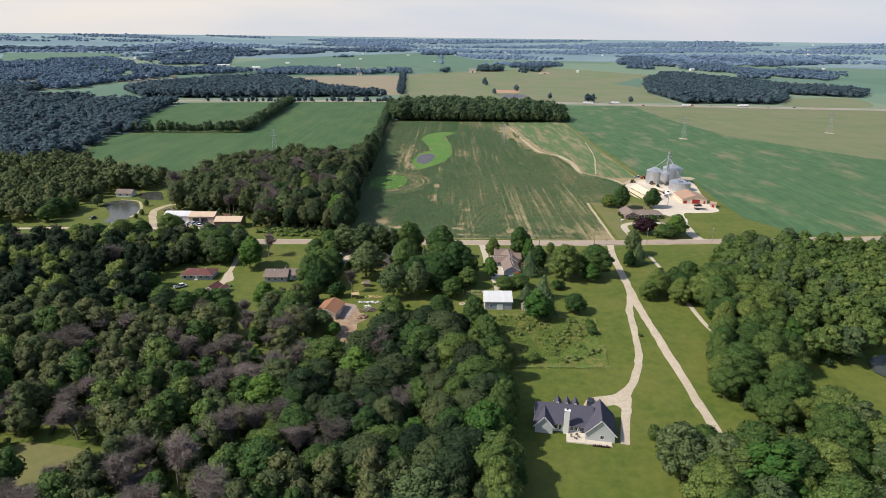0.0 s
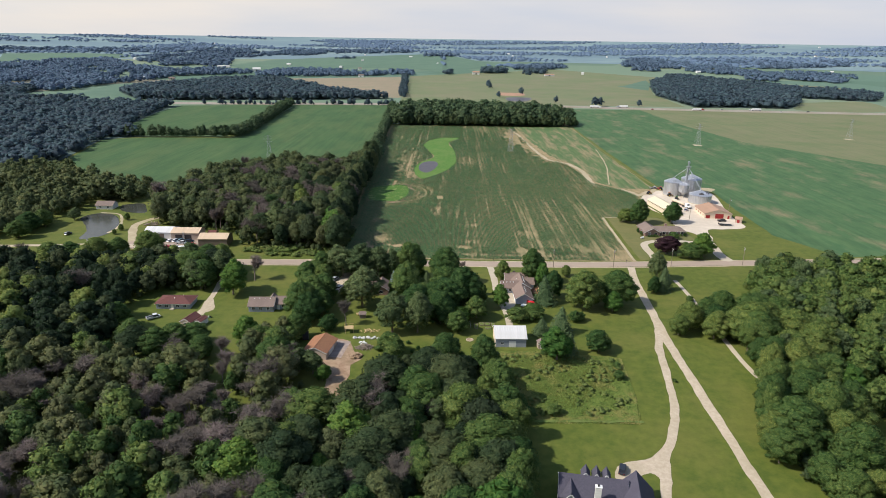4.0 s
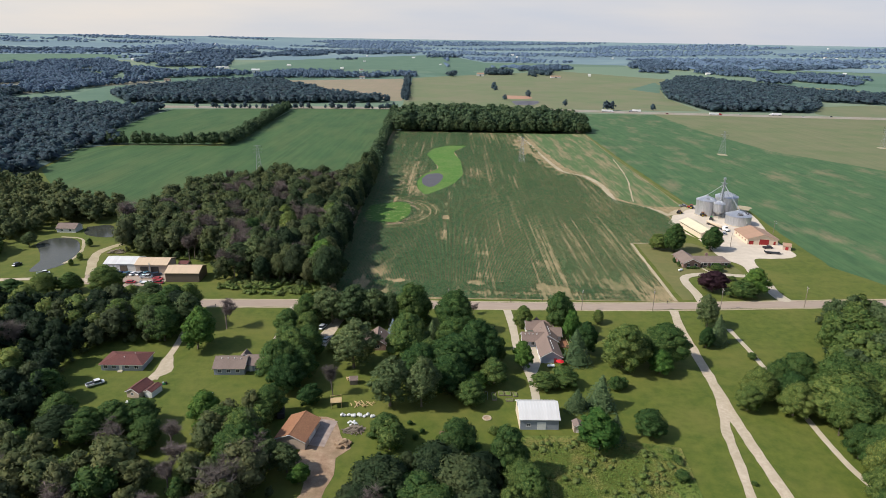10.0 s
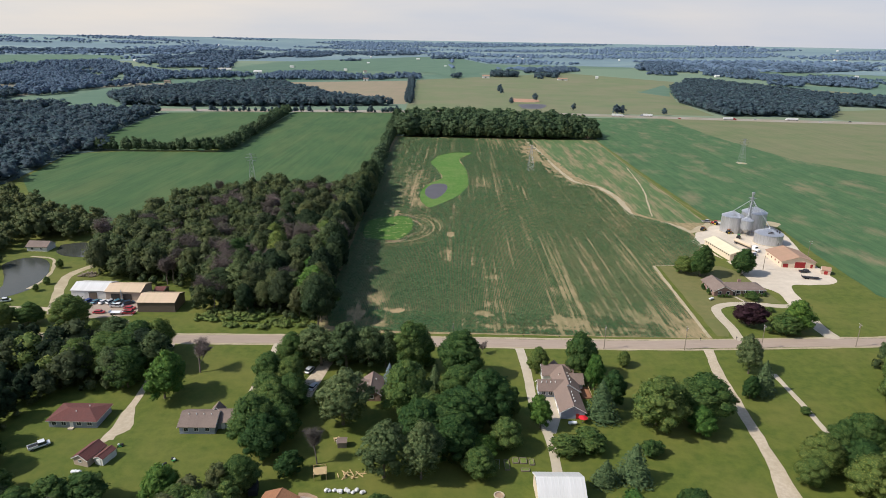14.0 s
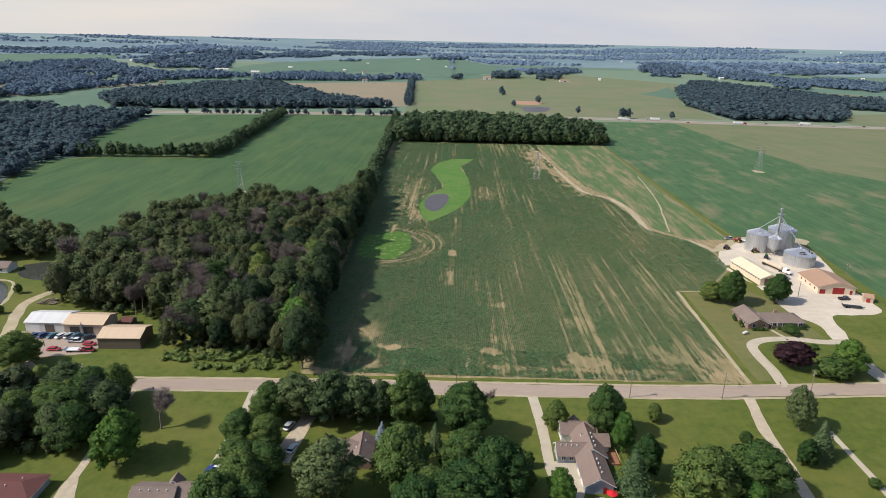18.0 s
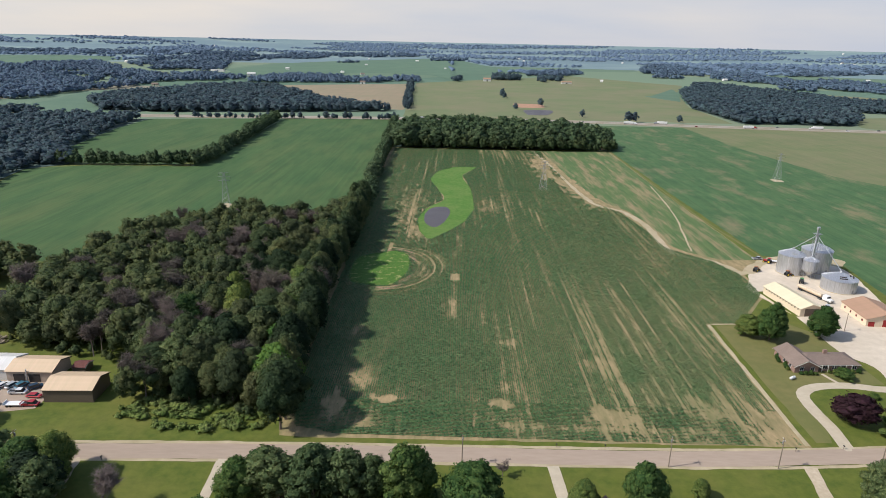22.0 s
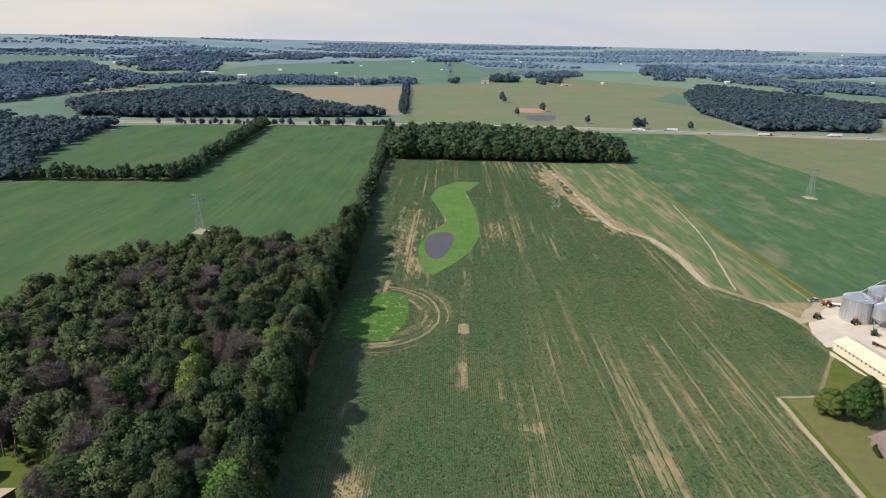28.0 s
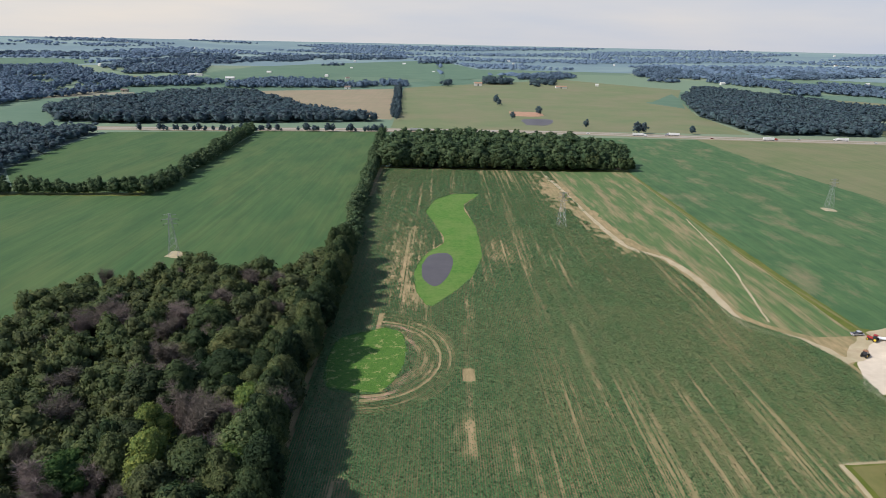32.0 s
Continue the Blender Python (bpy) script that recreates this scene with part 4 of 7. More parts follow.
YARD6 = [("bare", -35, 274, 13.5, 4.7), ("shrub", -42, 269, 7.5, 3.3), ("leaf", -54, 281, 16, 6), ("leaf", -56, 247, 13, 5.2), ("bright", -69, 255, 12, 4.2),
         ("leaf", -94, 252, 10.5, 5.2), ("leaf", -114, 256, 10, 5.0), ("bare", -86, 322, 15, 6.4), ("bare", -68, 237, 10.5, 4.8), ("bright", -91, 305, 16, 6.0)]
YARD7 = [("light", -41, 237, 9, 3.6), ("shrub", -14, 247, 9.5, 3.8), ("leaf", -150, 356, 13.5, 6), ("leaf", -62, 250, 11, 4.6)]
WORDS = {"grove": "leafy green tree beside the lane", "leaf": "full green deciduous tree standing on the lawn", "bare": "leafless grey-brown tree with many fine branches", "spruce": "small conical blue spruce beside the brown house",
         "pine": "dark green conifer on mown grass", "shrub": "dense rounded green shrub on the lawn", "purple": "dark purple-leaved maple in the driveway loop", "bright": "bright green leafy tree on the lawn",
         "light": "tall silvery green poplar with airy crown", "wood": "tall woodland tree with thin crown"}
YARD8 = [("leaf", -8, 286, 14, 6.2), ("leaf", 18, 284, 10, 4.4), ("leaf", -48, 300, 12, 5.0),
         ("leaf", -52, 292, 14, 5.5), ("leaf", -53, 261, 11, 4.4), ("leaf", -106, 311, 14, 5.6), ("leaf", -112, 330, 14, 6.5), ("leaf", -56, 240, 12, 5.5)]
YARD9 = [("leaf", -50, 334, 12, 4.6), ("leaf", 3, 278, 13.5, 5.6), ("leaf", -51, 276, 13, 5.2), ("leaf", -47, 285, 12, 4.6),
         ("leaf", -52, 312, 13, 4.6), ("leaf", -54, 300, 13, 4.8)]
YARD11 = [("grove", 104, 276, 12, 4.6), ("grove", 98, 271, 9, 3.6), ("grove", 111, 268, 12, 5), ("grove", 121, 283, 14, 5), ("grove", 113, 284, 11, 4.4)]
YARD10 = [("light", -103, 322, 15, 5.6), ("grove", -107, 335, 14, 5.4), ("light", -110, 314, 14, 5.4), ("grove", -110, 331, 15, 6), ("grove", -118, 322, 15, 6), ("light", -122, 334, 14, 6), ("grove", -126, 316, 14, 6), ("light", -46, 238, 10, 3.6), ("bright", -37, 233, 6, 2.4),
          ("leaf", -15, 251, 9, 4.2), ("leaf", 9, 271, 9, 4.2), ("leaf", -89, 254, 9, 5.2), ("leaf", 118, 285, 13, 5), ("leaf", 113, 274, 12, 4.6), ("leaf", 119, 268, 13, 5)]
YARD12 = [("light", -45, 329, 16.5, 6.2), ("light", -36, 329, 17.5, 7.0), ("light", -28, 330, 16, 6.2), ("light", -22, 329, 14, 4.6), ("bare", -21, 333, 14, 3.7), ("leaf", -11, 329, 18.5, 6.0), ("leaf", 4, 324, 18, 6.4), ("light", -31, 293, 18, 7.6),
          ("leaf", -12, 299, 17.5, 7.4), ("leaf", 4, 303, 16, 6.0), ("leaf", 14, 296, 18.5, 7.0), ("leaf", 5, 291, 15, 7.0), ("leaf", -3, 292, 12, 5.2), ("shrub", -1, 299, 6, 4.5), ("pine", -4, 316, 9.3, 2.4), ("spruce", -19, 316, 9.2, 2.6), ("bare", 13, 341, 5.5, 2.4), ("shrub", -40, 305, 5, 2.4), ("shrub", -40, 334, 6, 4.4), ("shrub", -32, 335, 6, 4.2), ("shrub", -25, 335, 5, 3.6), ("shrub", -17, 334, 4, 3), ("shrub", -7, 331, 4, 3)]
YARD13 = [("leaf", 32, 328, 10.3, 3.2), ("leaf", 48, 326, 17.5, 5.4), ("bright", 50, 317, 13, 3.2), ("leaf", 54, 307, 13.2, 3.6), ("pine", 49, 300, 13.5, 4.3), ("leaf", 64, 334, 6.0, 2.4), ("leaf", 65, 297, 17.5, 7.4), ("leaf", 79, 301, 16, 7.0),
          ("bright", 77, 293, 8.8, 4.2), ("light", 108, 331, 14.4, 4.8), ("pine", 107, 318, 12.2, 3.8), ("leaf", 101, 314, 8.5, 2.6), ("bright", 29, 294, 11, 3.2), ("leaf", 88, 323, 4.4, 1.6), ("shrub", 61, 283, 4, 2.0), ("leaf", 22, 309, 5, 1.5), ("leaf", 22, 301, 5.5, 1.6)]
for row in (YARD12, YARD13, YARD9, YARD11, YARD10, YARD8, YARD, YARD2, YARD4, YARD5, YARD6, YARD7):
    for kind, x, y, h, r in row:
        tree(kind, x, y, h, r, WORDS[kind], "yard trees")
for x, y, h, r in ((-195, 421, 5, 1.8), (-188, 399, 4, 1.5), (-188, 391, 3.5, 1.4), (66, 237, 3.2, 1.9), (67, 244, 2.4, 1.4), (29, 221, 4.5, 3.0), (40, 217, 3.6, 2.4), (32, 216, 3.4, 2.6), (110, 287, 4.5, 2.4), (70.5, 171.5, 5.4, 2.0), (85, 236, 1.2, 0.8), (115, 305, 3, 1.6), (-11, 255, 2.4, 1.1), (-7, 252, 1.8, 0.9), (-5, 255, 1.6, 0.8), (-13, 248, 2.6, 1.3), (-9, 259, 1.5, 0.8), (16, 255.5, 2.2, 1.6), (19, 256, 1.9, 1.7), (22, 255.6, 1.8, 1.6), (42, 253, 1.6, 1.5)):
    tree("shrub", x, y, h, r, "small green bush in rough grass", "meadow bushes")

# woods made of single trees
WOOD_SHOP = [(-54, 361), (-62, 362), (-75, 369), (-95, 371), (-112, 374), (-115, 390), (-128, 398), (-150, 404), (-172, 412), (-183, 436), (-189, 462), (-185, 482), (-181, 510), (-172, 545), (-152, 562), (-130, 572), (-100, 577), (-76, 572), (-66, 606), (-61, 560), (-60, 480)]
WOOD_SOUTH = [(13, 243), (22, 232), (24, 205), (27, 186), (23, 165), (19, 126), (-150, 128), (-180, 180), (-185, 240), (-150, 246), (-120, 243), (-104, 240), (-80, 236), (-68, 232), (-66, 250), (-60, 264), (-52, 264), (-50, 250), (-46, 236), (-41, 228), (-30, 224), (-24, 224), (-18, 236), (-2, 244)]
SITE = [(-39, 265), (-21, 252), (-24, 240), (-24, 226), (-23, 198), (-31, 190), (-35, 214), (-50, 208), (-52, 218), (-37, 231), (-37, 250)]
CLEARING = [(-126, 160), (-116, 169), (-103, 168), (-90, 163), (-81, 152), (-92, 146), (-104, 145), (-112, 141), (-125, 143)]
WOOD_EAST = [(158, 343), (148, 318), (136, 300), (128, 282), (121, 262), (122, 240), (112, 222), (104, 205), (103, 188), (108, 178), (112, 168), (100, 150), (94, 152), (88, 165), (80, 168), (73, 160), (70, 146), (72, 122), (150, 120), (240, 150), (265, 210), (270, 280), (240, 330), (200, 346)]
WOOD_WEST = [(-110, 252), (-117, 262), (-127, 272), (-130, 290), (-130, 301), (-114, 307), (-102, 314), (-102, 334), (-118, 338), (-150, 340), (-200, 336), (-290, 326), (-300, 260), (-250, 225), (-180, 222), (-128, 244)]
WOOD_POND = [(-218, 464), (-206, 470), (-212, 492), (-240, 496), (-292, 538), (-330, 560), (-420, 520), (-420, 372), (-330, 372), (-256, 376), (-244, 384), (-240, 400), (-234, 412), (-236, 440), (-228, 466)]
GAP_SOUTH = [(124, 178), (124, 205), (134, 214), (160, 217), (174, 205), (166, 185), (150, 166), (134, 164)]
GAP_NORTH = [(158, 206), (160, 220), (176, 226), (194, 222), (198, 202), (178, 195), (152, 199), (141, 190), (150, 178)]
GAP_EAST = [(150, 224), (160, 232), (196, 230), (205, 200), (185, 188), (165, 195), (136, 200), (134, 188), (160, 170), (180, 165), (200, 160), (215, 185), (212, 235), (190, 240), (150, 236)]
BARE_SPOTS = ((-84, 443), (-68, 451), (-79, 412), (-100, 411), (-110, 515), (-100, 525), (-79, 513), (-92, 212), (-72, 202), (-65, 191), (-108, 176), (-46, 166), (-33, 158), (-70, 143), (-94, 136), (-130, 219), (-52, 217), (-68, 221))
rng = random.Random(77)
REST = {1: [], 2: [], 3: [], 4: []}
for poly, gap, seed, bare, hs, label in ((WOOD_SHOP, 7.4, 1, 0.20, (14, 21), "tree in the dense mixed wood beside the corn"), (WOOD_SOUTH, 7.0, 2, 0.15, (8, 15), "tree in the dense wood below the houses"),
                                         (WOOD_EAST, 7.6, 3, 0.0, (10, 17), "rounded green tree in the grove beside the lane"), (WOOD_WEST, 7.6, 4, 0.05, (9, 16), "tree in the shady wood along the road")):
    for x, y in scatter(poly, gap, seed):
        if poly is WOOD_EAST and (inside(x, y, GAP_EAST) or inside(x, y, GAP_NORTH) or inside(x, y, GAP_SOUTH)) or poly is WOOD_EAST and abs(x - 116) < 3 and (y > 296 or y < 250):
            continue
        if poly is WOOD_SOUTH and (inside(x, y, CLEARING) or inside(x, y, SITE)):
            continue
        u = rng.random()
        patch = noise.noise((x * 0.022, y * 0.022, 3))
        kind = "bare" if u < bare * (1.3 if patch > 0.05 else 0.25) + (0.62 if any(math.hypot(x - a, y - b) < 11 for a, b in BARE_SPOTS) else 0) else "light" if u > (0.965 if poly is not WOOD_EAST else 0.90) else "bright" if u > 0.86 and poly is WOOD_EAST else "grove" if poly is WOOD_EAST else "leaf" if u > (0.93 if seed == 1 else 0.84 if seed == 4 else 0.80) else "grove" if u > (0.86 if seed == 1 else 0.76 if seed == 4 else 0.66) else "bright" if 0.60 < u < 0.64 else "olive" if u > 0.64 else "wood"
        r = rng.choice((rng.uniform(2.8, 5.0), rng.uniform(4.5, 8.2)))
        h = hs[0] + (hs[1] - hs[0]) * min(1, max(0, (r - 2.8) / 5 + rng.uniform(-0.35, 0.35)))
        near = {1: x > -104 and y < 520, 2: x > -48 and y > 150 or x > -5, 3: x < 140 and y > 116, 4: x > -112}[seed]
        if near or kind == "bare":
            tree(kind, x, y, h * (1.16 if kind == "bare" else 1), r * (1.2 if kind == "bare" else 1), "leafless grey-brown tree standing in the wood" if kind == "bare" else label,
                 {1: "trees of the corn wood", 2: "trees of the south wood", 3: "trees of the lane grove", 4: "trees of the road wood"}[seed])
        else:
            REST[seed].append((x, y))


for line, gap, seed, kind, label, group in (([(-53, 360), (-56, 384), (-60, 440), (-62, 500), (-61, 560), (-64, 612)], 6.0, 5, "wood", "tree on the shady edge of the corn wood", "trees of the corn wood"),
                                            ([(18, 237), (24, 222), (25, 196), (25, 170), (21, 130)], 7.0, 6, "leaf", "tree on the sunny edge of the south wood", "trees of the south wood"),
                                            ([(126, 276), (121, 258), (117, 236), (107, 212), (101, 196)], 7.5, 7, "grove", "tree on the edge of the lane grove", "trees of the lane grove")):
    erng = random.Random(seed)
    for q in smooth_line(line, gap):
        tree(kind, q.x + erng.uniform(-1.5, 1.5), q.y, erng.uniform(18, 23) if seed == 5 else erng.uniform(11, 17), erng.uniform(4.6, 6.4) if seed == 5 else erng.uniform(3.6, 5.2), label, group)

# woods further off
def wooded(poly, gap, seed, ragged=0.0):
    """The places of a wood's trees, its edge broken by glades where it is ragged; a close wood gets a dark sheet for
    the shade between crowns.
    """
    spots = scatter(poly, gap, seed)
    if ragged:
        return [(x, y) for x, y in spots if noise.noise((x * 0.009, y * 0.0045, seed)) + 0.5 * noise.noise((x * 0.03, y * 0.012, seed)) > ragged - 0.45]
    sheet("woodland_floor", poly, SHADE_FLOOR, 0.3, False, 0.0, "dark sheet standing in for shade under distant woodland", "woods floor")
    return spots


def far_woods(name, spots, hs, variants, material, label, seed, category="woods", spread=(0.9, 1.35)):
    """Many trees of uneven lobes joined into one mesh."""
    rng = np.random.default_rng(seed)
    vs, fs, ns, at = [], [], [], 0
    for x, y in spots:
        v, f, n = variants[rng.integers(len(variants))]
        h = rng.uniform(*hs)
        a = rng.uniform(0, 6.28)
        c, s = math.cos(a), math.sin(a)
        wide = h / 12 * rng.uniform(*spread)
        px = (v[:, 0] * c - v[:, 1] * s) * wide + x
        py = (v[:, 0] * s + v[:, 1] * c) * wide + y
        vs.append(np.stack([px, py, v[:, 2] * h / 12 + gz(x, y)], 1))
        ns.append(np.stack([n[:, 0] * c - n[:, 1] * s, n[:, 0] * s + n[:, 1] * c, n[:, 2]], 1))
        fs.append(np.array(f) + at)
        at += len(v)
    if vs:
        ob = put_mesh(name, np.concatenate(vs).tolist(), np.concatenate(fs).tolist(), material, "stuff", label, category)
        soft_mesh(ob.data, np.concatenate(ns))


MID = [crown_arrays(100 + i, 15, 4.6, 0.0, 12, 300, 0.55, 1, 0.3, calm=0.3) for i in range(6)]
SOFT = [crown_arrays(190 + i, 6, 4.8, -1.0, 12, 80, 0.8, 1, 0.2, 0.98, (0.26, 0.42), 0.45) for i in range(7)]
LOW = [crown_arrays(120 + i, 3, 5.0, 0.0, 12, 0, 1.0, 1, 0.2, 1.1, (0.4, 0.6), 1.0) for i in range(6)]
FULL = [crown_arrays(140 + i, 14, 4.6, 0.5, 12, 900, 0.42, 1, 0.3, 1.0, (0.22, 0.38), 0.2) for i in range(6)]
SHRUBS = [crown_arrays(160 + i, 6, 5.0, -1.0, 12, 100, 0.9, 1, 0.3) for i in range(5)]
for seed, label in ((1, "rest of the dense mixed wood beside the corn"), (2, "rest of the dense wood below the houses"), (3, "rest of the green grove beside the lane"), (4, "rest of the shady wood along the road")):
    mixed = random.Random(90 + seed)
    shares = {kind: [] for kind in ("wood", "olive", "leaf", "grove", "light")}
    for q in REST[seed]:
        shares[mixed.choice(("grove", "grove", "leaf", "light") if seed == 3 else ("wood", "wood", "wood", "olive", "wood", "wood") if seed == 1 else ("wood", "wood", "olive", "wood", "leaf") if seed == 4 else ("wood", "wood", "wood", "olive", "leaf", "grove"))].append(q)
    for kind, leaves in (("wood", LEAF_WOOD), ("olive", LEAF_OLIVE), ("leaf", LEAF), ("grove", LEAF_GROVE), ("light", LEAF_LIGHT)):
        far_woods("woods", shares[kind], {1: (12, 20), 2: (8, 15), 3: (10, 16), 4: (9, 15)}[seed], FULL, leaves, label, 30 + seed, spread=(0.75, 1.35))
for seed, poly in ((1, WOOD_SHOP), (2, WOOD_SOUTH), (3, WOOD_EAST), (4, WOOD_WEST)):
    far_woods("undergrowth", [q for q in scatter(poly, 5.4, 50 + seed) if not (seed == 2 and (inside(*q, CLEARING) or inside(*q, SITE))) and not (seed == 3 and (inside(*q, GAP_EAST) or inside(*q, GAP_NORTH) or inside(*q, GAP_SOUTH) or abs(q[0] - 116) < 3))], (1.8, 5.5), SHRUBS, LEAF_WOOD, "leafy undergrowth between the woodland trees", 40 + seed, "undergrowth")


def hedge(pts, wide, gap, seed):
    rng = random.Random(seed)
    return [(q.x + rng.uniform(-wide, wide), q.y + rng.uniform(-1.5, 1.5)) for q in smooth_line(pts, gap)]


far_woods("north_woods", wooded([(-70, 894), (-5, 894), (60, 896), (110, 897), (176, 900), (174, 930), (130, 985), (40, 1004), (-62, 1000)], 8.2, 11), (14, 28), MID, LEAF_DEEP, "dense dark green wood at the end of the corn field", 1, spread=(1.0, 1.6))
far_woods("north_woods", hedge([(-64, 889), (30, 890), (100, 891), (174, 894)], 3.5, 5.5, 63) + hedge([(178, 902), (168, 940)], 4, 9, 65), (7, 17), MID, LEAF_WOOD, "uneven edge trees of the dark green wood", 64, spread=(1.0, 1.5))
far_woods("hedgerow", hedge([(-62, 615), (-64, 640), (-68, 700), (-73, 800), (-77, 890), (-80, 960)], 3.0, 2.4, 12) + hedge([(-82, 990), (-88, 1130)], 2, 9, 14), (8, 14), MID, LEAF_DEEP, "narrow hedgerow of trees between two fields", 2, "hedge")
far_woods("hedgerow", hedge([(-236, 770), (-237, 840), (-248, 980), (-258, 1110)], 6, 1.8, 13) + hedge([(-236, 763), (-290, 760), (-352, 754)], 3.5, 1.9, 15), (7, 15), MID, LEAF_DEEP, "tall hedgerow of trees around the soybean fields", 3, "hedge")
far_woods("west_woods", wooded([(-345, 600), (-372, 728), (-348, 754), (-400, 846), (-426, 985), (-436, 1080), (-560, 1078), (-760, 1010), (-760, 700), (-520, 560), (-400, 520)], 12.5, 16), (10, 17), SOFT, HAZED_FAR_LEAF, "broad dark green woodland west of the fields", 4, spread=(1.35, 1.9))
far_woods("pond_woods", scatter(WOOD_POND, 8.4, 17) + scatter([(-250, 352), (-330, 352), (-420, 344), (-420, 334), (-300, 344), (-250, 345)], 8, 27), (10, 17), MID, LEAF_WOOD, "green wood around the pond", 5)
far_woods("highway_woods", wooded([(-545, 1180), (-634, 1300), (-634, 1387), (-594, 1454), (-562, 1599), (-486, 1696), (-400, 1640), (-330, 1520), (-262, 1400), (-190, 1300), (-97, 1256), (-268, 1210), (-431, 1176)], 12.5, 18), (13, 20), SOFT, HAZED_FAR_LEAF, "woods along the far side of the highway", 6, spread=(1.35, 1.9))
far_woods("highway_woods", wooded([(-600, 1098), (-600, 1122), (-700, 1108), (-770, 1200), (-800, 1300), (-1000, 1400), (-1150, 1350), (-1000, 1050), (-760, 1020)], 15.0, 28), (11, 18), SOFT, HAZED_FAR_LEAF, "broad woods far to the west", 16, spread=(1.6, 2.2))
far_woods("highway_hedge", [q for q in hedge([(-420, 1104), (-230, 1128), (-90, 1140)], 7, 4.5, 19) if noise.noise((q[0] * 0.05, 2.0, 3.0)) > -0.12], (4, 12), MID, HAZED_FAR_LEAF, "scrubby trees along the highway", 7, "hedge")
far_woods("northeast_woods", wooded([(442, 1415), (554, 1812), (736, 2070), (762, 1902), (826, 1715), (790, 1518), (650, 1240), (606, 1185), (438, 1185)], 13, 20), (14, 20), SOFT, HAZED_FAR_LEAF, "large dark wood beyond the highway", 8, spread=(1.35, 1.9))
far_woods("northeast_woods", wooded([(791, 1673), (897, 1596), (960, 1480), (860, 1345), (742, 1405)], 14, 29), (12, 18), SOFT, HAZED_FAR_LEAF, "wood behind the highway fields", 17, spread=(1.35, 1.9))
far_woods("field_trees", [(100, 1546), (101, 1629), (98, 1600), (103, 1321), (155, 1389), (200, 1225), (262, 1175), (270, 1176), (340, 1178), (590, 1560), (-80, 1275)], (12, 17), MID, HAZED_FAR_LEAF, "lone trees in the fields near the highway", 9, "trees")
far_woods("hedgerow", hedge([(-84, 1300), (-96, 1500), (-122, 1960)], 6, 8, 21), (10, 15), MID, HAZED_FAR_LEAF, "hedgerow between stubble and hay fields", 10, "hedge")


def belts(y0, y1, gap, seed):
    """Woods in belts that run mostly across the view, with open farmland between."""
    out, rng = [], random.Random(seed)
    w = 0.95 * (y1 + 250)
    for x, y in scatter([(-w, y0), (w, y0), (w, y1), (-w, y1)], gap, seed):
        if abs(x) > 0.95 * (y + 250) or math.hypot(x, y - 150) > 4860:
            continue
        if y < 2080 and -740 < x < 700 and (x > -480 or y < 1860):
            continue
        if any(inside(x, y, q) for q in (FAR_FIELD, BAND_FIELD, LIGHT_FIELD, TEAL_FIELD, EAST_BAND, OLIVE_STRIP, EAST_STRIP)) or inside(x, y, [(-75, 1990), (392, 2520), (662, 2120), (500, 1900)]):
            continue
        n = noise.noise((x * 0.0011, y * 0.0036, 6)) + 0.22 * noise.noise((x * 0.005, y * 0.012, 2))
        if n > 0.10 - 0.13 * sm((x + 500) / 600) and rng.random() < 0.8:
            out.append((x, y))
    return out


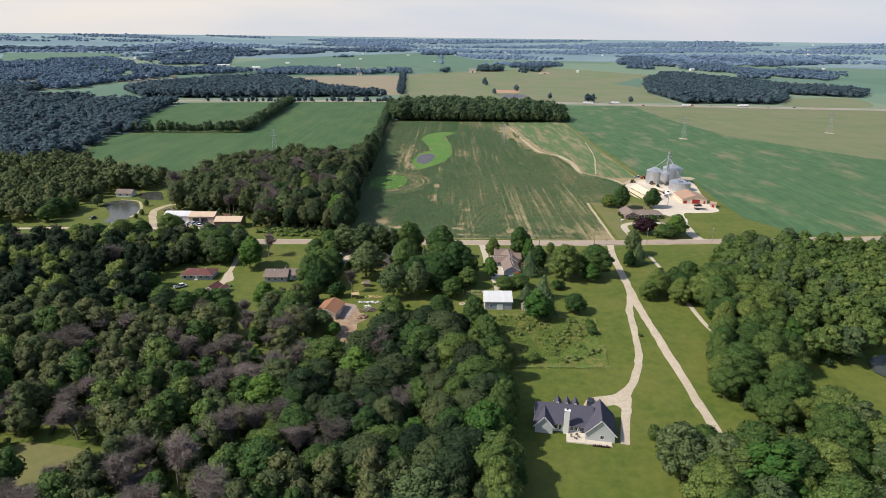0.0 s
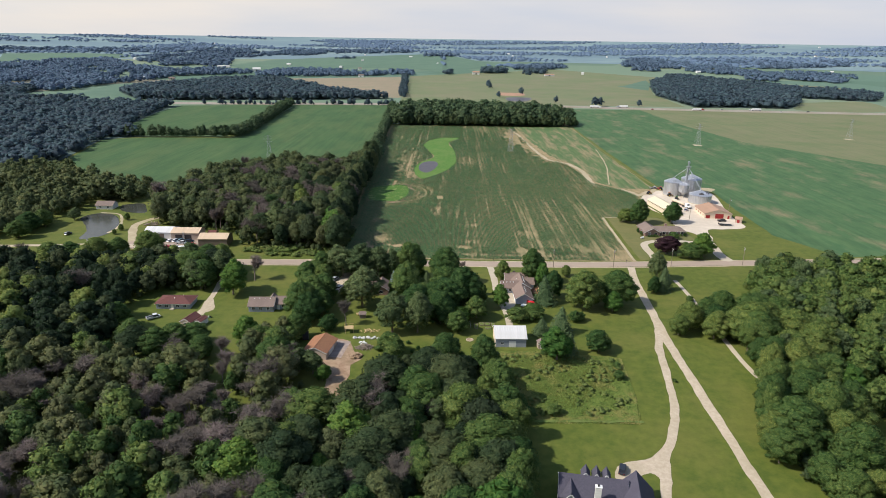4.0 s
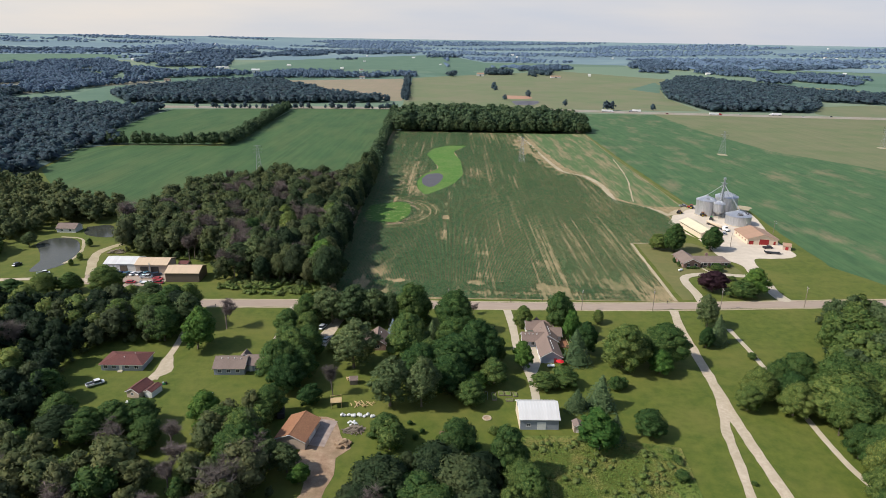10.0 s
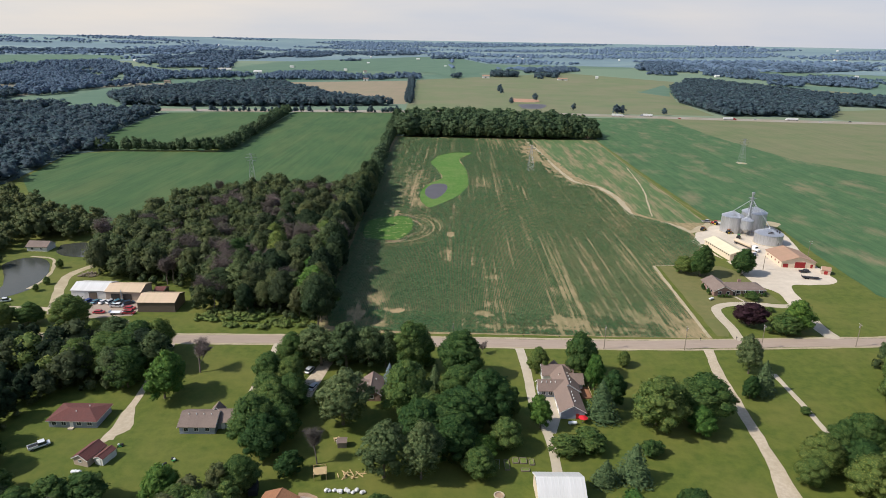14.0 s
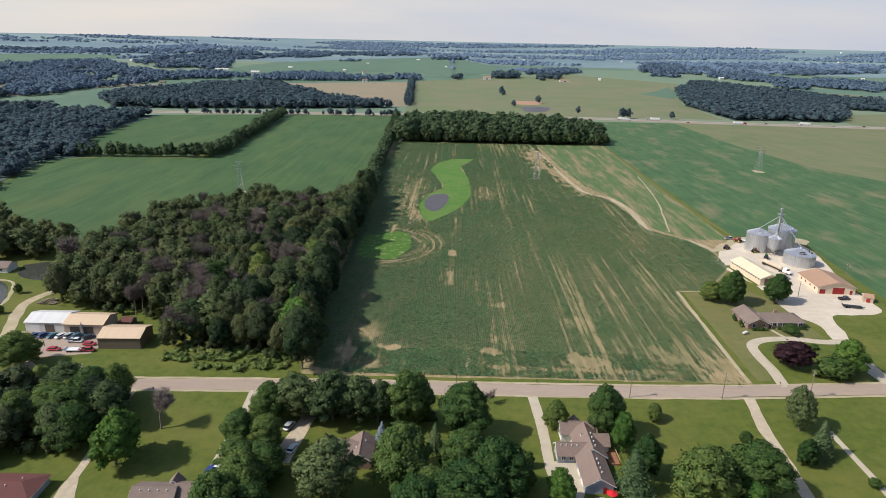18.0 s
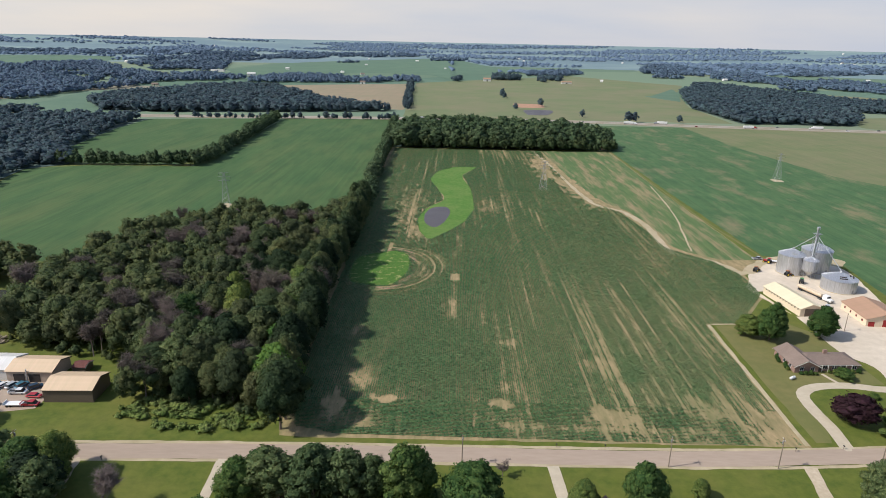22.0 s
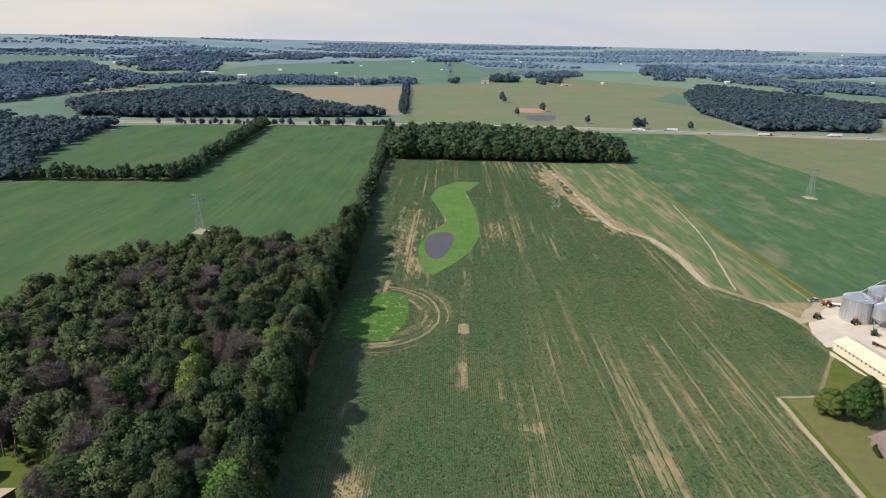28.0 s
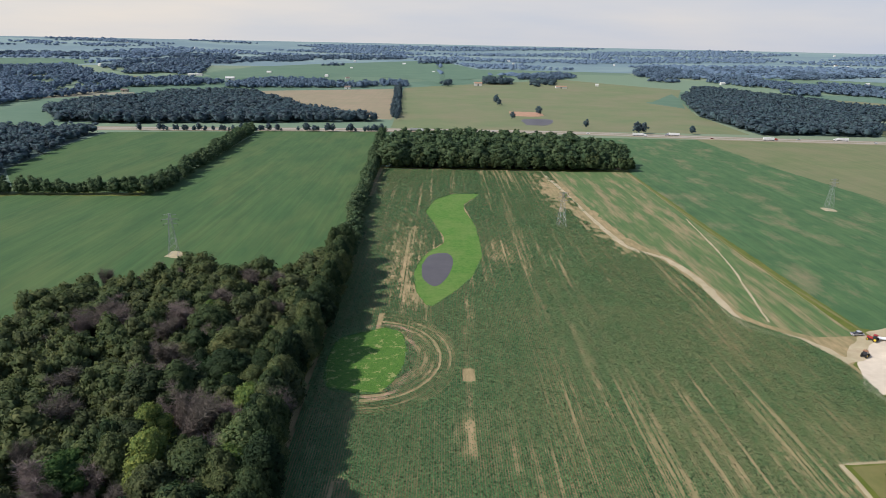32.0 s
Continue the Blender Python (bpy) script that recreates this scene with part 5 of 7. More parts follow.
WEST_FOREST = [(-900, 1250), (-772, 1309), (-751, 1335), (-762, 1454), (-741, 1577), (-727, 1722), (-748, 1797), (-717, 1852), (-623, 1909), (-579, 2000), (-753, 2130), (-829, 2040), (-1041, 2222), (-1191, 2498), (-1366, 2635), (-1390, 2500), (-1640, 2350), (-1480, 1900), (-1150, 1350)]
BELT_MID = [(-540, 1870), (-499, 1862), (-413, 1889), (-303, 1926), (-189, 1965), (-104, 2010), (-104, 2140), (-219, 2160), (-361, 2170), (-480, 2150), (-560, 2060)]
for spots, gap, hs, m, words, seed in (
        (WEST_FOREST, 17, (11, 18), HAZED_DISTANT_LEAF, "wide rolling forest in the west", 61), (BELT_MID, 15, (11, 18), HAZED_DISTANT_LEAF, "belt of trees behind the stubble field", 62),
        ([(-64, 2056), (16, 2084), (18, 2200), (-70, 2170)], 15, (11, 17), HAZED_FAR_LEAF, "clump of trees beside the far hay field", 63), ([(109, 2190), (195, 2200), (213, 2400), (124, 2380)], 16, (12, 20), HAZED_FAR_LEAF, "trees round a far farmstead", 64),
        ([(236, 2109), (304, 2132), (345, 2360), (268, 2340)], 16, (11, 17), HAZED_FAR_LEAF, "trees round a far barn", 65), ([(229, 2400), (376, 2480), (491, 2657), (433, 2780), (287, 2680)], 18, (11, 17), HAZED_DISTANT_LEAF, "far grove behind the hay field", 66),
        ([(630, 1984), (706, 1966), (773, 2100), (690, 2120)], 15, (12, 19), HAZED_FAR_LEAF, "trees round a farmhouse by the wood", 67), ([(673, 2494), (769, 2435), (946, 2624), (1068, 2969), (1020, 3248), (908, 3304), (776, 3011)], 21, (11, 17), HAZED_DISTANT_LEAF, "distant wood across the plain", 68),
        ([(886, 2494), (935, 2297), (912, 2005), (965, 1962), (1107, 2222), (1148, 2555), (1143, 2819), (1013, 2825)], 19, (11, 17), HAZED_DISTANT_LEAF, "broad distant wood in the east", 69),
        ([(1049, 2101), (1093, 1889), (1330, 2150), (1320, 2390), (1167, 2402)], 20, (11, 17), HAZED_DISTANT_LEAF, "distant wood in the far east", 70), ([(1223, 2640), (1701, 2838), (1908, 3165), (1549, 3041), (1344, 3224), (1244, 3360), (1152, 3124), (1303, 2786)], 26, (11, 17), HAZED_DISTANT_LEAF, "distant woods towards the eastern horizon", 71),
        ([(-120, 3346), (69, 3414), (74, 3560), (-127, 3480)], 24, (11, 17), HAZED_DISTANT_LEAF, "far clump of trees in green fields", 72), ([(-520, 3040), (-430, 3070), (-425, 3130), (-515, 3100)], 20, (11, 17), HAZED_DISTANT_LEAF, "small far clump of trees", 73),
        ([(-1000, 2342), (-779, 2342), (-842, 2602), (-929, 2886), (-876, 3093), (-565, 3438), (-192, 3693), (-231, 3900), (-700, 3720), (-975, 3423), (-1315, 3023), (-1286, 2684)], 26, (11, 17), HAZED_DISTANT_LEAF, "great dark forest towards the horizon", 74),
        ([(-2000, 2900), (-1751, 3105), (-1438, 3234), (-988, 3466), (-1100, 3640), (-1663, 3420), (-2250, 3080)], 28, (11, 17), HAZED_DISTANT_LEAF, "long dark forest band near the horizon", 75)):
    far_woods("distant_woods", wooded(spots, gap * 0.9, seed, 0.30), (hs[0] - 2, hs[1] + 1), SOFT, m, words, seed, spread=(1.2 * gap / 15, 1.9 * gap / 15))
far_woods("horizon_woods", [q for q in belts(2600, 4850, 27, 5) if not -1320 < q[0] < -150], (10, 16), LOW, HAZED_HORIZON_LEAF, "belts of woodland towards the horizon", 12, spread=(1.9, 3.0))
far_woods("horizon_woods", [q for q in belts(3700, 4850, 27, 6) if -1320 < q[0] < -150], (10, 16), LOW, HAZED_HORIZON_LEAF, "belts of woodland below the horizon", 13, spread=(1.9, 3.0))
def meadow_weeds():
    """Low bent blades standing thick over the unmown ground."""
    poly = [(17, 254), (40, 255), (60, 252), (70, 250), (69, 226), (67, 212.5), (28, 212), (23, 222)]
    spots = [(x, y, gz(x, y)) for x, y in scatter(poly, 0.36, 24)]
    gen = np.random.default_rng(3)
    p = np.array(spots)
    tall = np.array([max(0.0, noise.noise((x * 0.16, y * 0.16, 5)) + 0.25) for x, y, z in spots])
    p[:, 2] += 0.15 + 0.55 * tall * gen.uniform(0.3, 1.0, len(p))
    up = np.tile((0.0, -0.2, 1.0), (len(p), 1))
    v, f = cards(gen, p, up, 0.25)
    weeds = put_mesh("meadow_weeds", v.tolist(), f.tolist(), ROUGH, "stuff", "tall tangled weeds in the unmown meadow", "weeds")
    soft_mesh(weeds.data, np.repeat(unit(up + gen.normal(0, 0.3, (len(p), 3))), 3, axis=0))


meadow_weeds()
far_woods("weed_clumps", [q for q in scatter([(20, 252), (42, 252), (68, 248), (67, 228), (65, 216), (31, 216), (26, 223)], 2.6, 61) if noise.noise((q[0] * 0.11, q[1] * 0.15, 8)) > 0.02], (0.7, 1.7), SHRUBS, WEEDS, "taller clumps of weeds in the unmown meadow", 62, "weeds", (1.4, 2.6))
far_woods("side_woods", scatter([(330, 150), (600, 200), (900, 420), (900, 520), (560, 380), (330, 360)], 16, 22), (10, 16), LOW, HAZED_FAR_LEAF, "woods east of the lane", 13)
far_woods("weed_bushes", [q for q in scatter([(-108, 366), (-100, 374), (-74, 376), (-58, 368), (-58, 360), (-79, 357), (-98, 359)], 1.6, 23) if noise.noise((q[0] * 0.12, q[1] * 0.22, 6)) > -0.10], (0.4, 2.2), SHRUBS, WEEDS, "leafy weeds and brambles along the wood", 14, "weeds", (1.6, 3.4))


# ---- buildings ----
def paint(name, c, rough=0.6, metal=0.0, var=0.85, scale=1.5, c3=None, bump=0.1, rnd=0.0, spec=0.3, stretch=(1, 1, 1)):
    return mat(name, c, tuple(v * var for v in c), scale, c3, 0.25, rough=rough, metal=metal, bump=bump, where="object", rnd=rnd, spec=spec, stretch=stretch)


SHINGLE_GREY = paint("slate_grey_shingles", (0.085, 0.08, 0.105), 0.9, 0, 0.75, 2.5, (0.06, 0.055, 0.075), 0.5)
SHINGLE_BROWN = paint("brown_shingles", (0.235, 0.17, 0.14), 0.9, 0, 0.8, 2.5, (0.18, 0.135, 0.115), 0.5)
SHINGLE_TAUPE = paint("taupe_shingles", (0.205, 0.155, 0.130), 0.9, 0, 0.8, 2.5, (0.25, 0.19, 0.16), 0.5)
SHINGLE_RED = paint("red_brown_shingles", (0.150, 0.058, 0.050), 0.9, 0, 0.75, 2.5, (0.11, 0.052, 0.048), 0.5)
SHINGLE_RUST = paint("rusty_orange_shingles", (0.33, 0.16, 0.085), 0.9, 0, 0.75, 2.0, (0.25, 0.12, 0.07), 0.5)
SIDING_GREY = paint("pale_grey_siding", (0.46, 0.47, 0.46), 0.7, 0, 0.92, 1.0, (0.40, 0.41, 0.40), 0.2, stretch=(1, 1, 8))
SIDING_WHITE = paint("white_siding", (0.70, 0.68, 0.64), 0.6, 0, 0.93, 1.0, (0.6, 0.58, 0.54), 0.15, stretch=(1, 1, 8))
SIDING_BLUE = paint("blue_grey_siding", (0.30, 0.32, 0.36), 0.7, 0, 0.9, 1.0, None, 0.15, stretch=(1, 1, 8))
SIDING_TAN = paint("tan_siding", (0.48, 0.38, 0.30), 0.7, 0, 0.9, 1.0, (0.42, 0.33, 0.26), 0.15, stretch=(8, 8, 1))
SIDING_BROWN = paint("brown_metal_siding", (0.17, 0.13, 0.10), 0.6, 0.1, 0.85, 1.0, None, 0.2, stretch=(8, 8, 1))
BRICK = paint("red_brown_brick", (0.30, 0.19, 0.155), 0.9, 0, 0.7, 6.0, (0.36, 0.25, 0.205), 0.4, stretch=(1, 1, 3))
METAL_WHITE = paint("white_metal_roofing", (0.66, 0.65, 0.63), 0.5, 0.1, 0.9, 0.8, (0.52, 0.47, 0.42), 0.15, 0.05, stretch=(4, 0.4, 1))
METAL_TAN = paint("tan_metal_roofing", (0.60, 0.455, 0.31), 0.55, 0.1, 0.94, 0.8, (0.52, 0.37, 0.24), 0.15, 0.04)
METAL_CREAM = paint("cream_metal_roofing", (0.72, 0.63, 0.44), 0.55, 0.1, 0.95, 0.8, (0.66, 0.57, 0.40), 0.15, 0.04)
METAL_CLAY = paint("clay_metal_roofing", (0.40, 0.25, 0.165), 0.6, 0.1, 0.92, 0.8, (0.35, 0.22, 0.15), 0.15, 0.04)
CREAM = paint("cream_siding", (0.68, 0.56, 0.42), 0.6, 0, 0.93, 1.0, (0.6, 0.49, 0.37), 0.15, stretch=(6, 6, 1))
RED = paint("red_paint", (0.33, 0.03, 0.03), 0.6, 0, 0.8, 1.0)
GALV = paint("galvanised_steel", (0.66, 0.67, 0.70), 0.36, 0.7, 0.66, 1.3, (0.48, 0.49, 0.52), 0.3, stretch=(2.2, 2.2, 0.12))
STEEL = paint("grey_steel", (0.36, 0.37, 0.38), 0.5, 0.6, 0.8, 2.0)
TRIM = paint("white_trim", (0.72, 0.71, 0.68), 0.5, 0, 0.95)
DARKTRIM = paint("dark_trim", (0.06, 0.05, 0.045), 0.6)
GLASS = paint("window_glass", (0.03, 0.035, 0.045), 0.08, 0, 0.9, 1.0, None, 0.0, spec=0.6)
WOOD = paint("weathered_wood", (0.26, 0.21, 0.16), 0.9, 0, 0.7, 3.0, (0.20, 0.165, 0.13), 0.4, stretch=(1, 6, 1))
NEWWOOD = paint("new_lumber", (0.52, 0.38, 0.20), 0.8, 0, 0.85, 3.0, None, 0.3, stretch=(1, 6, 1))
DECK = paint("pale_deck_boards", (0.62, 0.54, 0.43), 0.85, 0, 0.9, 2.0, (0.55, 0.47, 0.37), 0.2)
RUBBER = paint("black_rubber", (0.02, 0.02, 0.02), 0.85)
BLACK = paint("black_metal", (0.03, 0.03, 0.032), 0.6, 0.2)
WHITE = paint("white_paint", (0.76, 0.76, 0.75), 0.35, 0, 0.95, 1.0, None, 0.0, spec=0.5)
GREEN_PAINT = paint("green_machine_paint", (0.03, 0.20, 0.05), 0.45, 0, 0.85, spec=0.5)
YELLOW = paint("yellow_paint", (0.66, 0.48, 0.04), 0.5)


def prism(profile, a0, a1, axis="x", bm=None):
    """A profile of (across, up) points drawn out along an axis from a0 to a1."""
    bm = bm or bmesh.new()
    at = (lambda a, u, z: (a, u, z)) if axis == "x" else (lambda a, u, z: (u, a, z))
    r0 = [bm.verts.new(at(a0, u, z)) for u, z in profile]
    r1 = [bm.verts.new(at(a1, u, z)) for u, z in profile]
    n = len(profile)
    for i in range(n):
        bm.faces.new((r0[i], r0[(i + 1) % n], r1[(i + 1) % n], r1[i]))
    bm.faces.new(r0[::-1])
    bm.faces.new(r1)
    bmesh.ops.recalc_face_normals(bm, faces=bm.faces[:])
    return bm


def slope(u0, z0, u1, z1, thick=0.16):
    d = Vector((u1 - u0, z1 - z0)).normalized()
    n = Vector((-d.y, d.x)) if u1 > u0 else Vector((d.y, -d.x))
    return [(u0, z0), (u1, z1), (u1 + n.x * thick, z1 + n.y * thick), (u0 + n.x * thick, z0 + n.y * thick)]


def gable(p, x0, x1, y0, y1, eave, ridge, axis, wall, roof, over=0.45, panels=0, trim=TRIM, base=-0.3, ridge_at=0.5):
    """Walls with gable ends and a pitched roof; panels: metal sheets laid side by side."""
    u0, u1, a0, a1 = (y0, y1, x0, x1) if axis == "x" else (x0, x1, y0, y1)
    um = u0 + (u1 - u0) * ridge_at
    part("wall", prism([(u0, base), (u1, base), (u1, eave), (um, ridge), (u0, eave)], a0, a1, axis), wall, p)
    for ua in (u0, u1):
        k = (ridge - eave) / abs(um - ua)
        ue = ua + (over if ua > um else -over)
        prof = slope(ue, eave - k * over + 0.04, um, ridge + 0.04)
        if panels:
            w = (a1 - a0 + 2 * over) / panels
            first = None
            for i in range(panels):
                s = a0 - over + i * w
                if first is None:
                    first = part("roof_panel", prism(prof, 0.0, w - 0.012, axis), roof, p)
                    first.location = (s, 0, 0) if axis == "x" else (0, s, 0)
                else:
                    q = first.copy()
                    scene.collection.objects.link(q)
                    q.location = (s, 0, 0.004 * (i % 2)) if axis == "x" else (0, s, 0.004 * (i % 2))
        else:
            part("roof", prism(prof, a0 - over, a1 + over, axis), roof, p)
        for s in (a0 - over - 0.05, a1 + over - 0.05):
            part("bargeboard", prism(slope(ue, eave - k * over - 0.16, um, ridge - 0.16, 0.24), s, s + 0.1, axis), trim, p)
    if not panels:
        part("ridge_cap", prism([(um - 0.22, ridge + 0.14), (um + 0.22, ridge + 0.14), (um, ridge + 0.3)], a0 - over, a1 + over, axis), roof, p)


def hip(p, x0, x1, y0, y1, eave, ridge, wall, roof, over=0.5, base=-0.3):
    part("wall", box(x0, x1, y0, y1, base, eave), wall, p)
    x0, x1, y0, y1 = x0 - over, x1 + over, y0 - over, y1 + over
    bm = bmesh.new()
    r = (y1 - y0) / 2
    ym = (y0 + y1) / 2
    if x1 - x0 >= y1 - y0:
        ends = [(x0 + r * 0.9, ym, ridge), (x1 - r * 0.9, ym, ridge)]
        order = ((0, 1, 5, 4), (1, 2, 5), (2, 3, 4, 5), (3, 0, 4))
    else:
        r, xm = (x1 - x0) / 2, (x0 + x1) / 2
        ends = [(xm, y0 + r * 0.9, ridge), (xm, y1 - r * 0.9, ridge)]
        order = ((0, 1, 4), (1, 2, 5, 4), (2, 3, 5), (3, 0, 4, 5))
    v = [bm.verts.new(c) for c in [(x0, y0, eave), (x1, y0, eave), (x1, y1, eave), (x0, y1, eave)] + ends]
    for f in order:
        bm.faces.new([v[i] for i in f])
    bm.faces.new([v[i] for i in (3, 2, 1, 0)])
    part("roof", bm, roof, p)
    part("fascia", box(x0 + 0.03, x1 - 0.03, y0 + 0.03, y1 - 0.03, eave - 0.2, eave - 0.003), TRIM, p)


def window(p, side, at, z, w=1.1, h=1.2, face=0.0, trim=TRIM):
    """side: which wall; at: place along it; face: the wall's plane."""
    def bx(a0, a1, d0, d1, z0, z1, bm=None):
        s = -1 if side in "SW" else 1
        lo, hi = sorted((face + s * d0, face + s * d1))
        return box(a0, a1, lo, hi, z0, z1, bm) if side in "SN" else box(lo, hi, a0, a1, z0, z1, bm)
    bm = bx(at - w / 2 - 0.1, at - w / 2, 0.003, 0.07, z - 0.1, z + h + 0.1)
    bx(at + w / 2, at + w / 2 + 0.1, 0.003, 0.07, z - 0.1, z + h + 0.1, bm)
    bx(at - w / 2, at + w / 2, 0.003, 0.07, z + h, z + h + 0.1, bm)
    bx(at - w / 2, at + w / 2, 0.003, 0.09, z - 0.1, z, bm)
    bx(at - 0.03, at + 0.03, 0.003, 0.05, z, z + h, bm)
    f = part("window", bm, trim, p)
    part("pane", bx(at - w / 2, at + w / 2, 0.003, 0.03, z, z + h), GLASS, f)


def door(p, side, at, w, h, face, material, z=0.0, label="", name="door"):
    s = -1 if side in "SW" else 1
    lo, hi = sorted((face + s * 0.003, face + s * 0.08))
    d = part(name, box(at - w / 2, at + w / 2, lo, hi, z, z + h) if side in "SN" else box(lo, hi, at - w / 2, at + w / 2, z, z + h), material, p, label)
    n = max(1, round(h / 0.7))
    for i in range(1, n):
        zz = z + h * i / n
        lo2, hi2 = sorted((face + s * 0.08, face + s * 0.1))
        part("rail", box(at - w / 2, at + w / 2, lo2, hi2, zz - 0.03, zz + 0.03) if side in "SN" else box(lo2, hi2, at - w / 2, at + w / 2, zz - 0.03, zz + 0.03), material, d)


def vents(p, spots, material=TRIM):
    for x, y, z in spots:
        part("roof_vent", tube((x, y, z - 0.3), (x, y, z + 0.35), 0.16, 0.16, 8), material, p)


def grey_house():
    p = thing("house", 35.0, 175.0, -9.5, "pale grey house with steep slate-grey gabled roof and deck", "house", z=gz(45, 178))
    gable(p, 0, 17, 1.6, 11.4, 2.9, 6.6, "x", SIDING_GREY, SHINGLE_GREY)
    gable(p, 0, 5.4, -0.2, 6.5, 2.85, 5.9, "y", SIDING_GREY, SHINGLE_GREY)
    gable(p, 15.2, 23.8, -1.6, 9.4, 2.95, 7.5, "y", SIDING_GREY, SHINGLE_GREY)
    for x in (6.6, 9.4, 12.0):
        gable(p, x - 0.9, x + 0.9, 7.6, 10.6, 5.4, 6.9, "y", SIDING_GREY, SHINGLE_GREY, over=0.2, base=4.0)
    part("chimney", box(8.6, 10.2, 0.5, 1.6, -0.3, 8.0, bevel=0.03), SIDING_WHITE, p, "tall pale sided chimney")
    part("chimney_cap", box(8.5, 10.3, 0.4, 1.7, 8.0, 8.15), TRIM, p)
    part("flue", tube((9.4, 1.05, 8.1), (9.4, 1.05, 8.6), 0.22, 0.22, 10), BLACK, p)
    for x in (6.4, 7.6, 11.2, 12.4, 13.6):
        window(p, "S", x, 0.9, 0.9, 1.3, 1.6)
    window(p, "S", 20.0, 1.0, 1.0, 1.2, -1.6)
    door(p, "S", 14.5, 1.4, 2.1, 1.6, GLASS, label="glazed patio door")
    window(p, "W", 5.0, 1.0, 1.0, 1.2, 0.0), window(p, "W", 8.5, 1.0, 1.0, 1.2, 0.0)
    for y in (1.6, 4.6, 7.4):
        window(p, "E", y, 1.0, 1.0, 1.2, 23.8)
    door(p, "N", 20.4, 4.8, 2.2, 9.4, TRIM, label="white garage door")
    deck = thing("deck", 35.0, 175.0, -9.5, "pale wooden deck with furniture behind the grey house", "deck", z=gz(45, 178))
    for i in range(14):
        part("board", box(9.6, 15.1, -3.6 + i * 0.37, -3.27 + i * 0.37, 0.32, 0.38), DECK, deck)
    for i in range(8):
        part("board", box(15.2, 23.0, -3.6 + i * 0.24, -3.39 + i * 0.24, 0.32, 0.38), DECK, deck)
    part("rim", box(9.5, 23.1, -3.75, -3.62, -0.3, 0.4), DECK, deck)
    part("joist_frame", box(9.6, 15.1, -3.6, 1.55, -0.3, 0.3), DECK, deck)
    part("joist_frame", box(15.2, 23.0, -3.6, -1.65, -0.3, 0.3), DECK, deck)
    m = deck.matrix_world
    for i, (x, y) in enumerate(((11, -1.2), (12.3, -2.0), (13.2, -1.0), (12.6, 0.1))):
        c = thing("deck_chair", 0, 0, 0, "dark low deck chair on the pale deck", "chair", "deck chairs")
        c.matrix_world = m @ pose(x, y, 0.39, 0, 0, 70 * i)
        part("seat", box(-0.3, 0.3, -0.3, 0.3, 0.3, 0.38), WOOD, c)
        part("backrest", box(-0.3, 0.3, 0.26, 0.34, 0.38, 0.95), WOOD, c)
        for sx in (-0.26, 0.26):
            for sy in (-0.26, 0.26):
                part("leg", box(sx - 0.03, sx + 0.03, sy - 0.03, sy + 0.03, 0, 0.3), WOOD, c)
    rng = random.Random(3)
    for i in range(9):
        s = part("shrub", tube((17.5 + i * 0.55, -4.1, -0.1), (17.5 + i * 0.55 + 0.05, -4.1, rng.uniform(0.5, 0.9)), 0.34, 0.16, 7), LEAF_PURPLE, None)
        s.matrix_world = m
        tagged(s, "small reddish flowering shrub beside the deck", "shrub", "deck shrubs")


def barn():
    p = thing("barn", 24.2, 257.6, 1.5, "grey barn with white metal roof and pale door", "barn")
    gable(p, 0, 11.6, 0, 10.5, 3.6, 6.4, "x", SIDING_BLUE, METAL_WHITE, over=0.35, panels=13)
    # sunlit west side put into a cream skin over the grey walls
    part("cladding", box(-0.06, -0.004, 0.1, 10.4, -0.2, 3.5), CREAM, p, "west wall painted cream as the sunlit side")
    door(p, "S", 6.4, 2.6, 2.6, 0, TRIM, label="pale sliding barn door", name="sliding_door")
    window(p, "S", 2.5, 1.2, 1.0, 0.9, 0)
    q = thing("garden_shed", 40.2, 256.6, 1.5, "small tan garden shed with brown roof", "shed")
    gable(q, 0, 2.6, 0, 3.2, 2.0, 2.7, "y", SIDING_TAN, SHINGLE_TAUPE, over=0.15)
    door(q, "S", 1.3, 1.1, 1.8, 0, SIDING_WHITE)


